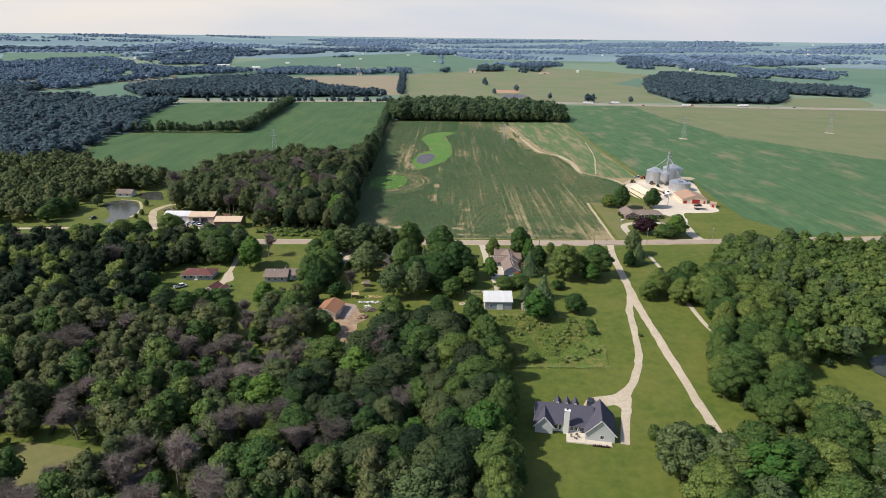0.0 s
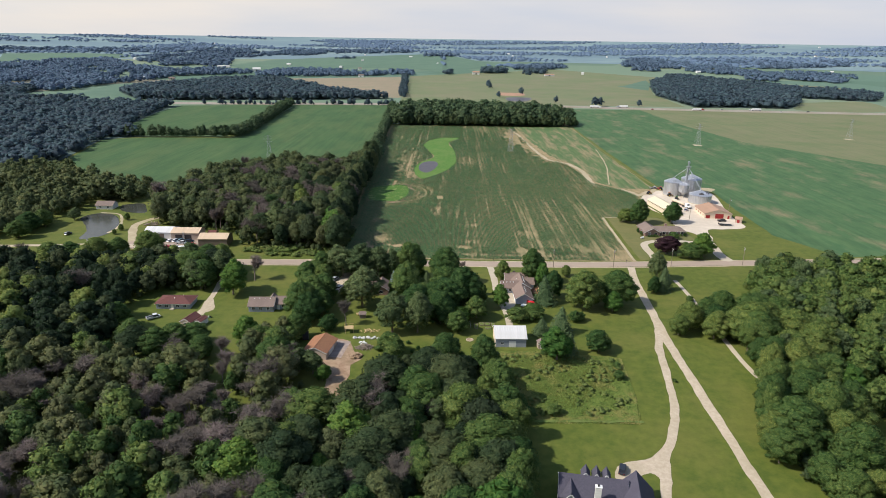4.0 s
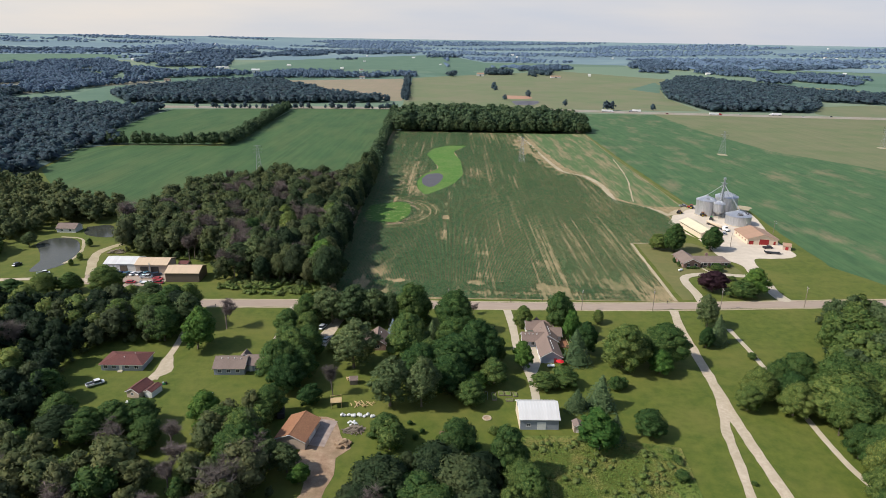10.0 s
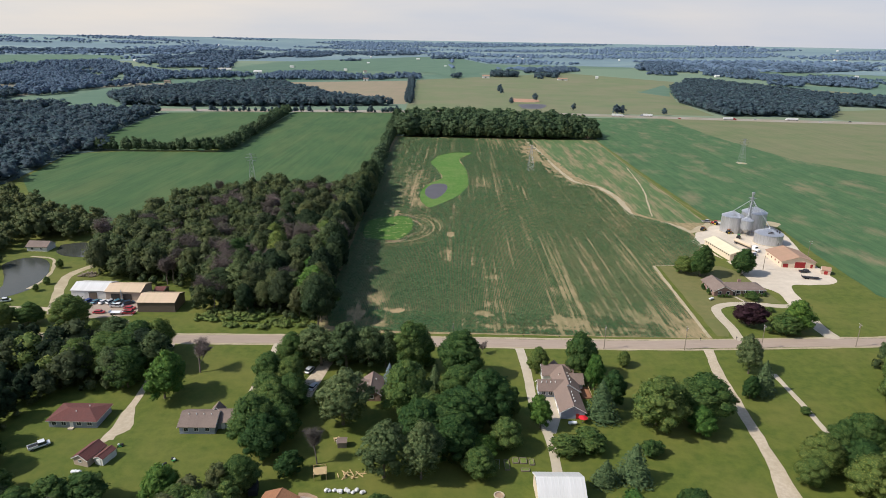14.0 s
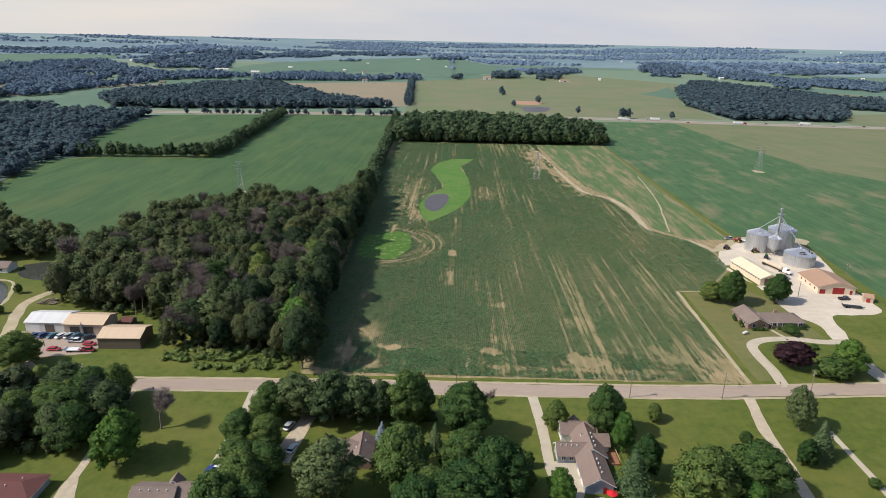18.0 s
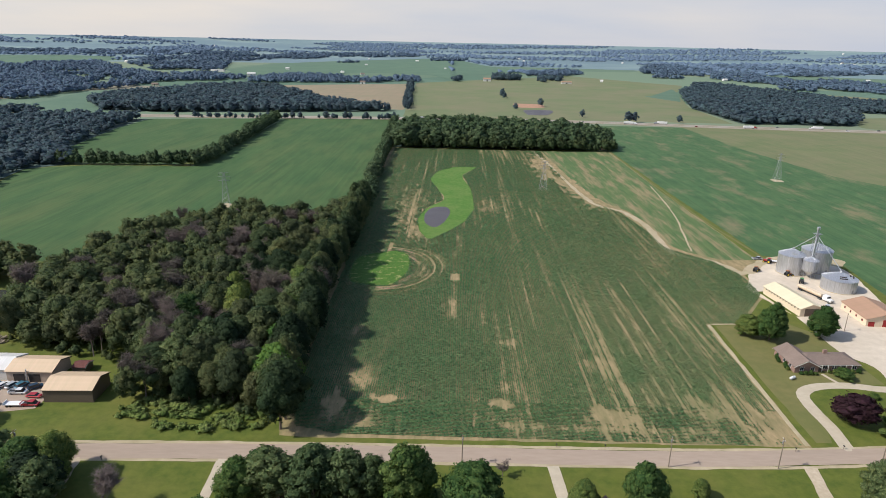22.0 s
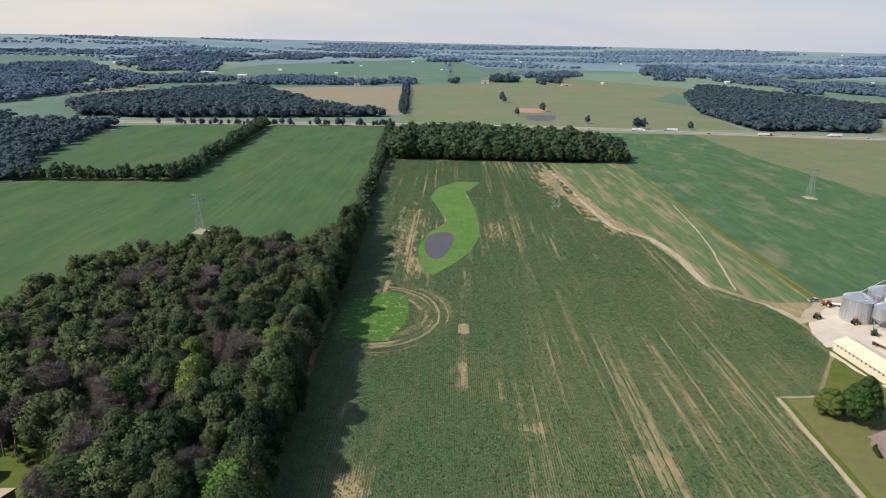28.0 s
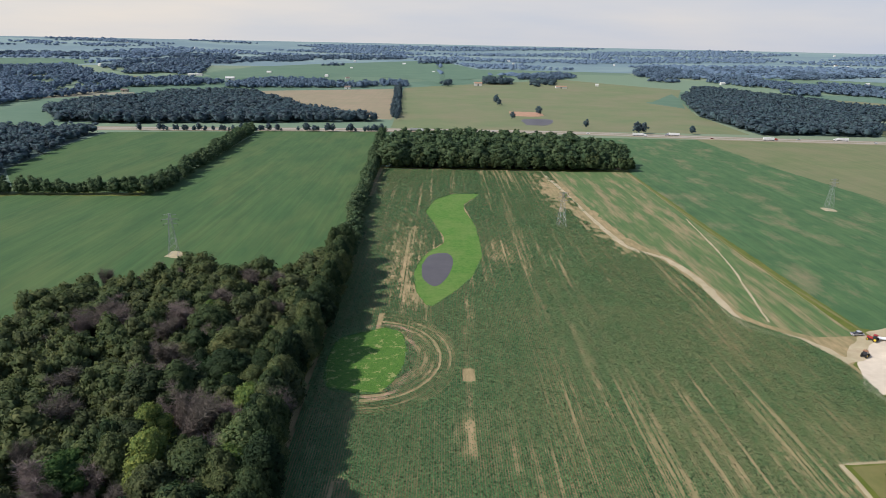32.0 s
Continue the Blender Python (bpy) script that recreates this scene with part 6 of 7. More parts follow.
def brown_house():
    p = thing("house", 36.0, 299.0, 1.5, "cream house with several brown shingled gables and garage", "house")
    gable(p, 0, 7.4, 0, 12.0, 2.7, 4.9, "y", SIDING_BLUE, SHINGLE_BROWN)
    gable(p, 0.6, 8.2, 12.0, 24.0, 2.9, 5.4, "y", SIDING_WHITE, SHINGLE_BROWN)
    gable(p, -5.0, 4.0, 12.6, 18.0, 2.7, 4.9, "x", SIDING_BLUE, SHINGLE_BROWN)
    gable(p, 3.0, 10.4, 17.2, 22.4, 2.7, 4.7, "x", SIDING_WHITE, SHINGLE_BROWN)
    gable(p, -2.2, 8.0, 22.6, 28.6, 2.8, 5.0, "x", SIDING_WHITE, SHINGLE_BROWN)
    gable(p, 1.2, 4.2, 28.0, 29.6, 2.8, 4.4, "y", SIDING_WHITE, SHINGLE_BROWN)
    for x in (-3.4, -1.2):
        window(p, "S", x, 1.0, 1.1, 1.2, 12.6)
    door(p, "S", 5.2, 1.0, 2.0, 0, RED, label="red back door")
    for y in (4.0, 8.0):
        door(p, "W", y, 2.6, 2.1, 0, TRIM, label="white garage door")
    for y in (14.0, 16.6):
        window(p, "W", y, 1.0, 0.9, 1.2, -5.0)
    window(p, "W", 25.5, 1.0, 1.0, 1.2, -2.2)
    vents(p, [(4.6, 2.5 + i * 1.9, 4.75) for i in range(4)] + [(5.3, 13.5 + i * 2.0, 5.2) for i in range(4)] + [(-4 + i * 1.5, 14.5, 4.6) for i in range(4)])
    d = thing("wooden_deck", 44.9, 311, 1.5, "orange-stained wooden deck with railing beside the house", "deck")
    for i in range(9):
        part("board", box(0.2, 3.2, i * 0.75, i * 0.75 + 0.7, 0.5, 0.56), SHINGLE_RUST, d)
    for i in range(8):
        part("post", box(3.12, 3.2, i * 0.92, i * 0.92 + 0.08, -0.1, 1.4), SHINGLE_RUST, d)
    part("rail", box(3.1, 3.22, 0, 6.7, 1.4, 1.48), NEWWOOD, d)
    part("floor_frame", box(0.2, 3.1, 0, 6.6, -0.1, 0.48), SHINGLE_RUST, d)
    u = thing("patio_umbrella", 42.5, 297.2, 0, "open red patio umbrella behind the garage", "umbrella")
    part("pole", tube((0, 0, 0), (0, 0, 2.3), 0.04, 0.04, 8), STEEL, u)
    part("canopy", tube((0, 0, 1.9), (0, 0, 2.5), 1.5, 0.05, 8), paint("red_canvas", (0.6, 0.02, 0.03), 0.8), u, "bright red canvas canopy")
    part("base", tube((0, 0, 0), (0, 0, 0.12), 0.3, 0.3, 10), BLACK, u)
    slab = sheet("parking_pad", [(29.5, 312), (36, 311.5), (36, 299), (33.5, 291), (30, 291)], CONCRETE, 0.055, False, 0.2, "pale concrete parking pad beside the garage", "parking pad")


def other_houses():
    p = thing("house", -36.5, 306.5, 2, "low brown-roofed brick house half hidden by trees", "house")
    gable(p, 0, 11.0, 0.4, 8.8, 2.7, 4.6, "x", BRICK, SHINGLE_BROWN)
    gable(p, 9.0, 15.4, -0.6, 9.6, 2.7, 4.8, "y", BRICK, SHINGLE_BROWN)
    for x in (2.5, 6.0):
        window(p, "S", x, 1.0, 1.3, 1.2, 0.4)
    window(p, "S", 12.2, 1.0, 1.6, 1.2, -0.6)
    vents(p, [(11, 3, 4.3), (13.4, 6, 4.3)])
    p = thing("house", -78.2, 286.0, 2, "long blue-grey ranch house with brown shingle roof", "house")
    gable(p, 0, 10.4, 0, 8.8, 2.6, 4.8, "x", SIDING_BLUE, SHINGLE_TAUPE)
    gable(p, 10.4, 17.6, 2.6, 9.2, 2.6, 4.6, "x", SIDING_BLUE, SHINGLE_TAUPE)
    gable(p, 7.0, 10.0, 8.0, 10.4, 2.6, 4.2, "y", SIDING_BLUE, SHINGLE_TAUPE)
    for x in (2.0, 5.0, 8.2):
        window(p, "S", x, 1.0, 1.2, 1.1, 0)
    window(p, "S", 14.0, 1.0, 1.2, 1.1, 2.6)
    door(p, "S", 12.0, 1.0, 2.0, 2.6, TRIM)
    vents(p, [(2 + i * 2.2, 3.4, 4.5) for i in range(4)])
    p = thing("house", -120.0, 287.5, 1, "long low house with dark red hipped roof", "house")
    hip(p, 2.0, 16.2, 0, 8.8, 2.5, 4.1, SIDING_BLUE, SHINGLE_RED, 0.6)
    for x in (3.6, 6.5, 11.0, 14.2):
        window(p, "S", x, 0.9, 1.3, 1.1, 0)
    door(p, "S", 8.8, 1.0, 2.0, 0, TRIM)
    vents(p, [(9.0, 3.0, 3.7), (11.5, 6.0, 3.7)])
    part("stoop", box(8.0, 9.6, -1.3, -0.02, -0.1, 0.3), CONCRETE, p)
    p = thing("shed", -101.3, 271.0, -14, "tan garage with brown shingled gable roof", "shed")
    gable(p, 0.4, 5.0, 0, 6.8, 2.3, 3.6, "y", SIDING_TAN, SHINGLE_RED, over=0.3)
    window(p, "S", 2.6, 1.2, 0.9, 0.7, 0)
    door(p, "E", 3.5, 2.4, 2.0, 5.0, TRIM)
    p = thing("shed", -95.2, 271.2, -14, "small white shed with rusty red roof", "shed")
    gable(p, 0, 2.6, 0, 5.0, 2.1, 2.7, "y", SIDING_WHITE, SHINGLE_RED, over=0.15)
    door(p, "S", 1.3, 1.2, 1.8, 0, TRIM)
    p = thing("garage", -46.5, 247.5, -10, "garage with rusty orange shingled roof on bare earth", "garage")
    gable(p, 0, 8.6, 0, 11.5, 2.8, 4.6, "y", SIDING_TAN, SHINGLE_RUST, over=0.45)
    door(p, "E", 5.6, 4.8, 2.2, 8.6, SIDING_WHITE, label="open garage bay door")
    q = thing("hot_tub_cover", -49.5, 259.5, 10, "dark covered box trailer beside the garage", "trailer")
    part("body", box(0, 2.2, 0, 4.0, 0.5, 2.4, bevel=0.08), BLACK, q)
    for yy in (1.2, 2.6):
        for xx in (0.1, 2.1):
            part("wheel", tube((xx - 0.12, yy, 0.33), (xx + 0.12, yy, 0.33), 0.33, 0.33, 12), RUBBER, q)
    sheet("garage_apron", [(-37.2, 261), (-31, 260), (-33, 247.5), (-39, 248.5)], mat("dusty_concrete", (0.27, 0.21, 0.18), (0.36, 0.29, 0.25), 0.5, (0.19, 0.13, 0.10), 0.3, rough=0.9), 0.1, False, 0.3, "dusty pinkish concrete apron beside the garage", "apron")
    for i, (x, y, rz, mt) in enumerate(((-222, 312, 20, SHINGLE_GREY), (-158, 331, -35, SHINGLE_GREY), (-263, 330, 12, SHINGLE_TAUPE), (-222, 449, 0, SHINGLE_TAUPE))):
        p = thing("house", x, y, rz, "small grey-roofed house hidden among trees", "house", "houses in the trees")
        gable(p, -5.5, 5.5, -3.8, 3.8, 2.6, 4.6, "x", SIDING_WHITE, mt)
        window(p, "S", -2.5, 1.0, 1.2, 1.1, -3.8), window(p, "S", 2.5, 1.0, 1.2, 1.1, -3.8)


def brick_house():
    p = thing("house", 123.6, 404.0, 2.5, "red-brown brick ranch house with taupe hipped roof", "house")
    hip(p, 3.5, 24.6, 1.4, 10.6, 2.7, 4.7, BRICK, SHINGLE_TAUPE, 0.7)
    gable(p, 0.0, 8.8, 0.0, 14.0, 2.7, 4.9, "y", BRICK, SHINGLE_TAUPE, 0.6)
    for x in (2.6, 6.6):
        window(p, "S", x, 0.9, 1.3, 1.4, 0.0)
    for x in (12.0, 15.5, 19.0, 23.0):
        window(p, "S", x, 0.9, 1.5, 1.3, 1.4)
    door(p, "S", 10.2, 1.1, 2.1, 1.4, DARKTRIM)
    for y in (3.0, 7.0, 11.5):
        window(p, "W", y, 0.9, 1.2, 1.3, 0.0)
    part("chimney", box(13.6, 15.0, 6.2, 7.0, 4.6, 6.0), BRICK, p)
    for i in range(6):
        part("porch_post", box(10.5 + i * 2.2, 10.62 + i * 2.2, 0.55, 0.67, -0.1, 2.8), TRIM, p)
    for x0, x1, y0 in ((-1.6, -0.4, 2), (-1.6, -0.4, 8), (1, 8, -1.4), (12, 25, 0.0)):
        n = int((x1 - x0 + 6) / 1.4)
        for i in range(max(3, n // 2)):
            x = x0 + (x1 - x0) * (i + 0.5) / max(3, n // 2)
            y = y0 + (i * 1.6 if x0 < 0 else 0)
            q = p.matrix_world @ Vector((x, y, 0))
            tree("shrub", q.x, q.y, 1.2 + 0.4 * (i % 3), 0.8 + 0.1 * (i % 2), "clipped foundation shrub against the brick wall", "foundation shrubs")
    strip("path", [(133.5, 403.5), (134.5, 400), (136, 396.5)], 1.3, CONCRETE, 0.08, 0.05, 1.5, "narrow concrete path to the front door", "path")


def farm_sheds():
    p = thing("machine_shed", 151.6, 455.0, 8.0, "long cream metal machine shed with open eave", "shed")
    gable(p, 0, 10.6, 0, 27.0, 3.8, 5.6, "y", CREAM, METAL_CREAM, over=0.5, panels=28, trim=CREAM)
    door(p, "S", 5.5, 6.6, 3.6, 0, SIDING_BROWN, label="dark brown sliding door")
    for i in range(12):
        part("eave_bracket", box(-0.35, -0.02, 1.4 + i * 2.1, 1.7 + i * 2.1, 2.8, 3.5), DARKTRIM, p)
    p = thing("barn", 175.3, 446.6, -2.0, "wide cream barn with clay-brown roof and red doors", "barn")
    gable(p, 0, 17.5, 0, 19.5, 3.4, 6.0, "y", CREAM, METAL_CLAY, over=0.5, panels=20, trim=SIDING_TAN)
    door(p, "S", 9.6, 5.4, 3.2, 0, RED, label="large red sliding door")
    door(p, "S", 2.2, 2.6, 2.2, 0, RED, label="small red door")
    door(p, "S", 15.6, 1.2, 2.1, 0, RED, label="small red door")
    for y in (3, 7.5, 12, 16.5):
        window(p, "W", y, 1.4, 0.8, 0.8, 0.0, RED)
    p = thing("shed", 191.5, 437.5, -25, "small tan shed beside the red-doored barn", "shed")
    gable(p, 0, 4.0, 0, 5.0, 2.3, 3.4, "x", SIDING_TAN, METAL_CLAY, over=0.2)
    door(p, "S", 2.0, 1.6, 1.9, 0, RED)
    # workshops
    p = thing("workshop", -131.4, 370.8, 2.5, "tan-roofed brown metal workshop beside the woods", "workshop")
    gable(p, 0, 15.6, 0, 11.5, 4.4, 6.2, "x", SIDING_BROWN, METAL_TAN, over=0.3, panels=18, trim=DARKTRIM)
    p = thing("workshop", -151.2, 382.6, 1.0, "tan workshop with two garage bays shown as dark panels", "workshop")
    gable(p, 0, 15.4, 0, 11.0, 4.0, 5.7, "x", SIDING_TAN, METAL_TAN, over=0.4, panels=20, trim=DARKTRIM)
    # solid dark panels in place of the shaded insides of two bays
    for x in (4.2, 9.4):
        door(p, "S", x, 3.8, 3.0, 0, DARKTRIM, label="dark panel standing in for the shade of an open bay")
    part("chimney_pipe", tube((7.0, -0.3, 0), (7.0, -0.3, 5.0), 0.2, 0.2, 8), GALV, p)
    p = thing("workshop", -167.0, 383.4, 1.0, "white-roofed metal workshop beside the parking lot", "workshop")
    gable(p, 0, 15.2, 0, 11.5, 3.9, 5.7, "x", SIDING_WHITE, METAL_WHITE, over=0.3, panels=16)
    for x, mt in ((4.0, TRIM), (9.5, SIDING_BROWN)):
        door(p, "S", x, 3.6, 3.2, 0, mt)
    p = thing("shed", -133, 389.5, 0, "small dark lean-to shed behind the workshop", "shed")
    gable(p, 0, 4.5, 0, 5, 2.2, 3.0, "x", SIDING_BROWN, SHINGLE_RED, over=0.2)


def grain_bin(x, y, r, eave, peak, label, legs=False):
    p = thing("grain_bin", x, y, 20, label, "grain bin", "grain bins")
    z0 = 4.2 if legs else 0.0
    n = 40
    rings = max(4, round((eave - z0) / 0.9))
    for i in range(rings):
        a, b = z0 + (eave - z0) * i / rings, z0 + (eave - z0) * (i + 1) / rings
        bm = tube((0, 0, a), (0, 0, b), r, r, n, None, False)
        part("wall_ring", bm, GALV, p)
        part("ring_seam", tube((0, 0, b - 0.05), (0, 0, b + 0.05), r + 0.012, r + 0.012, n, None, False), GALV, p)
    m = 20
    for i in range(m):
        a0, a1 = 6.2832 * i / m, 6.2832 * (i + 1) / m
        bm = bmesh.new()
        rr = r + 0.25
        v = [bm.verts.new((rr * math.cos(a), rr * math.sin(a), eave)) for a in (a0, (a0 + a1) / 2, a1)]
        t = [bm.verts.new((0.8 * math.cos(a), 0.8 * math.sin(a), peak)) for a in (a0, a1)]
        bm.faces.new((v[0], v[1], t[0])), bm.faces.new((v[1], v[2], t[1])), bm.faces.new((v[1], t[1], t[0]))
        part("roof_panel", bm, GALV, p)
        c = Vector((math.cos(a0), math.sin(a0), 0))
        part("stiffener", tube(c * (r + 0.05) + Vector((0, 0, z0)), c * (r + 0.05) + Vector((0, 0, eave)), 0.045, 0.045, 5), GALV, p)
        part("roof_rib", tube(c * (r + 0.2) + Vector((0, 0, eave + 0.05)), c * 0.8 + Vector((0, 0, peak + 0.05)), 0.05, 0.03, 4), GALV, p)
    part("cap", tube((0, 0, peak - 0.1), (0, 0, peak + 0.6), 0.9, 0.5, 16), STEEL, p)
    if legs:
        part("hopper", tube((0, 0, 1.4), (0, 0, z0), 0.4, r, n), GALV, p, "hopper cone")
        for i in range(6):
            c = Vector((math.cos(i * 1.047), math.sin(i * 1.047), 0)) * (r - 0.1)
            part("leg", tube(c, c + Vector((0, 0, z0 + 0.5)), 0.14, 0.14, 6), STEEL, p)
        part("leg_ring", tube((0, 0, 2.2), (0, 0, 2.35), r - 0.05, r - 0.05, 24, None, False), STEEL, p)
    else:
        part("base", tube((0, 0, -0.2), (0, 0, 0.3), r + 0.4, r + 0.4, n), CONCRETE, p, "concrete base ring")
        part("door", box(-0.5, 0.5, -r - 0.14, -r + 0.1, 0.6, 2.2), STEEL, p)
        for k in range(20):
            row, a = k % 2, -2.45 + 0.13 * (k // 2) + (0.7 if k > 9 else 0)
            rr = r * (0.70 - 0.17 * row)
            z = eave + (peak - eave) * (1 - rr / r)
            part("roof_vent", box(rr * math.cos(a) - 0.25, rr * math.cos(a) + 0.25, rr * math.sin(a) - 0.25, rr * math.sin(a) + 0.25, z - 0.2, z + 0.5), DARKTRIM if eave < 9 else GALV, p)
    lad = part("ladder", tube((-0.25, -r - 0.2, z0), (-0.25, -r - 0.2, eave + 0.5), 0.04, 0.04, 4), STEEL, p)
    part("stile", tube((0.25, -r - 0.2, z0), (0.25, -r - 0.2, eave + 0.5), 0.04, 0.04, 4), STEEL, lad)
    for k in range(int((eave - z0) / 0.5)):
        part("rung", tube((-0.25, -r - 0.2, z0 + 0.3 + k * 0.5), (0.25, -r - 0.2, z0 + 0.3 + k * 0.5), 0.025, 0.025, 4), STEEL, lad)


def lattice(p, half0, half1, h, levels, r, material, prefix="brace"):
    """A square lattice mast: four legs, girts and crossed braces."""
    cs = ((-1, -1), (1, -1), (1, 1), (-1, 1))
    for cx, cy in cs:
        part("leg", tube((cx * half0, cy * half0, -0.2), (cx * half1, cy * half1, h), r, r * 0.7, 5), material, p)
    for i in range(levels):
        z0, z1 = h * (i / levels) ** 0.9, h * ((i + 1) / levels) ** 0.9
        a, b = half0 + (half1 - half0) * z0 / h, half0 + (half1 - half0) * z1 / h
        for k in range(4):
            (ax, ay), (bx, by) = cs[k], cs[(k + 1) % 4]
            part("brace", tube((ax * a, ay * a, z0), (bx * b, by * b, z1), r * 0.6, r * 0.6, 4), material, p)
            part("brace", tube((bx * a, by * a, z0), (ax * b, ay * b, z1), r * 0.6, r * 0.6, 4), material, p)


def elevator():
    p = thing("grain_elevator", 184.4, 509.5, 20, "tall galvanised grain elevator leg with slanting spouts", "grain elevator")
    lattice(p, 1.0, 1.0, 22.6, 8, 0.10, STEEL)
    for x in (-0.35, 0.35):
        part("bucket_leg", box(x - 0.22, x + 0.22, -0.25, 0.25, -0.2, 24.6), GALV, p)
    part("head", box(-0.9, 0.9, -0.6, 0.6, 24.6, 26.2, bevel=0.25), GALV, p)
    part("distributor", tube((0, 0, 21.1), (0, 0, 22.6), 0.4, 0.9, 10), GALV, p)
    part("platform", box(-1.6, 1.6, -1.6, 1.6, 22.5, 22.65), STEEL, p)
    inv = p.matrix_world.inverted()
    for tx, ty, tz in ((176.0, 513.5, 13.4), (191.5, 518.5, 15.2), (188.5, 490.5, 9.2), (181.6, 505.5, 11.8)):
        part("spout", tube((0, 0, 21.8), inv @ Vector((tx, ty, tz)), 0.16, 0.16, 7), GALV, p)
    for a in (0.6, 2.2, 3.9, 5.4):
        part("guy_wire", tube((0, 0, 22.4), inv @ Vector((184.4 + 17 * math.cos(a), 509.5 + 17 * math.sin(a), 0.0)), 0.025, 0.025, 3), STEEL, p)


def pylon(x, y, h, rz):
    p = thing("power_pylon", x, y, rz, "grey steel lattice power pylon standing in the field", "pylon", "power pylons")
    lattice(p, 2.6, 0.45, h, 7, 0.075, STEEL)
    for z, w in ((h - 0.4, 3.4), (h - 3.0, 4.4), (h - 5.6, 3.6)):
        for s in (-1, 1):
            part("cross_arm", tube((0, 0, z + 0.7), (s * w, 0, z), 0.09, 0.05, 4), STEEL, p)
            part("cross_arm", tube((0, 0, z - 0.1), (s * w, 0, z), 0.09, 0.05, 4), STEEL, p)
            part("insulator", tube((s * w, 0, z), (s * w, 0, z - 1.2), 0.08, 0.08, 5), BLACK, p)
    sheet("bare_patch", [(x - 4, y - 4), (x + 4, y - 5), (x + 5, y + 4), (x - 3, y + 6)], SAND, 0.09, True, 1.2, "bare tan ground under the pylon", "bare ground")


grey_house(), barn(), brown_house(), other_houses(), brick_house(), farm_sheds()
grain_bin(176.0, 513.5, 6.4, 10.2, 13.0, "tall corrugated steel grain bin with conical roof")
grain_bin(191.5, 518.5, 7.4, 11.6, 14.8, "largest tall corrugated steel grain bin")
grain_bin(188.5, 490.5, 7.8, 6.0, 8.8, "low wide steel grain bin with dark roof vents")
grain_bin(181.6, 505.5, 3.5, 9.6, 11.4, "shiny hopper-bottomed grain bin on steel legs", True)
elevator()
for x, y, h, rz in ((284.8, 755, 24, 12), (70, 696, 23, 12), (-160, 622, 23.5, 12), (492, 818, 24, 12)):
    pylon(x, y, h, rz)


# ---- vehicles ----
def vehicle(x, y, rz, colour, kind="car", label=""):
    p = thing({"car": "car", "pickup": "pickup_truck", "suv": "car"}[kind], x, y, rz, label, "pickup" if kind == "pickup" else "car", "parked vehicles")
    pt = paint("car_paint", colour, 0.3, 0.2, 0.95, 1.0, None, 0.0, spec=0.6)
    L, W, top = (5.6, 1.95, 1.8) if kind == "pickup" else (4.7, 1.85, 1.7) if kind == "suv" else (4.8, 1.8, 1.42)
    part("body", box(-L / 2, L / 2, -W / 2, W / 2, 0.32, 0.92, bevel=0.14), pt, p)
    if kind == "pickup":
        c0, c1 = -0.3, 1.5
        part("bed_floor", box(-L / 2 + 0.15, -0.4, -W / 2 + 0.15, W / 2 - 0.15, 0.921, 0.94), BLACK, p)
        for s in (-1, 1):
            part("bed_side", box(-L / 2, -0.35, s * W / 2 - 0.07, s * W / 2 + 0.07, 0.9, 1.2), pt, p)
        part("tailgate", box(-L / 2, -L / 2 + 0.1, -W / 2, W / 2, 0.9, 1.2), pt, p)
    else:
        c0, c1 = -L * 0.36 if kind == "suv" else -L * 0.3, L * 0.18
    bm = prism([(c0 - 0.25, 0.9), (c1 + 0.55, 0.9), (c1, top - 0.06), (c0 + 0.1, top - 0.06)], -W / 2 + 0.1, W / 2 - 0.1, "y")
    part("glasshouse", bm, GLASS, p, "dark tinted windows")
    part("roof", box(c0 + 0.08, c1 + 0.02, -W / 2 + 0.09, W / 2 - 0.09, top - 0.07, top, bevel=0.025), pt, p)
    for sx in (-0.31, 0.31):
        for s in (-1, 1):
            w = part("wheel", tube((sx * L, s * (W / 2 - 0.2), 0.33), (sx * L, s * (W / 2 + 0.02), 0.33), 0.33, 0.33, 14), RUBBER, p)
            part("rim", tube((sx * L, s * (W / 2 + 0.02), 0.33), (sx * L, s * (W / 2 + 0.035), 0.33), 0.2, 0.18, 10), STEEL, w)
    for s in (-0.62, 0.62):
        part("headlight", box(L / 2 - 0.06, L / 2 + 0.01, s - 0.16, s + 0.16, 0.62, 0.76), WHITE, p)
        part("tail_light", box(-L / 2 - 0.01, -L / 2 + 0.06, s - 0.14, s + 0.14, 0.66, 0.82), RED, p)


BLUE_C, WHITE_C, RED_C, DARK_C, SILVER_C, TEAL_C = (0.03, 0.06, 0.2), (0.72, 0.72, 0.72), (0.38, 0.02, 0.03), (0.03, 0.035, 0.045), (0.45, 0.46, 0.48), (0.05, 0.16, 0.22)
for x, y, rz, c, k in ((-161, 379, 65, BLUE_C, "car"), (-157.5, 379.4, 65, BLUE_C, "suv"), (-154, 379.5, 70, TEAL_C, "car"), (-150.8, 379.5, 70, WHITE_C, "car"), (-147.6, 379.6, 70, SILVER_C, "suv"), (-144.6, 379.8, 70, TEAL_C, "suv"),
                       (-143, 375.6, 5, WHITE_C, "pickup"), (-139.5, 379, 40, (0.02, 0.05, 0.09), "suv"), (-136.4, 373.6, 0, RED_C, "car")):
    vehicle(x, y, rz, c, k, "vehicle parked in the workshop lot")
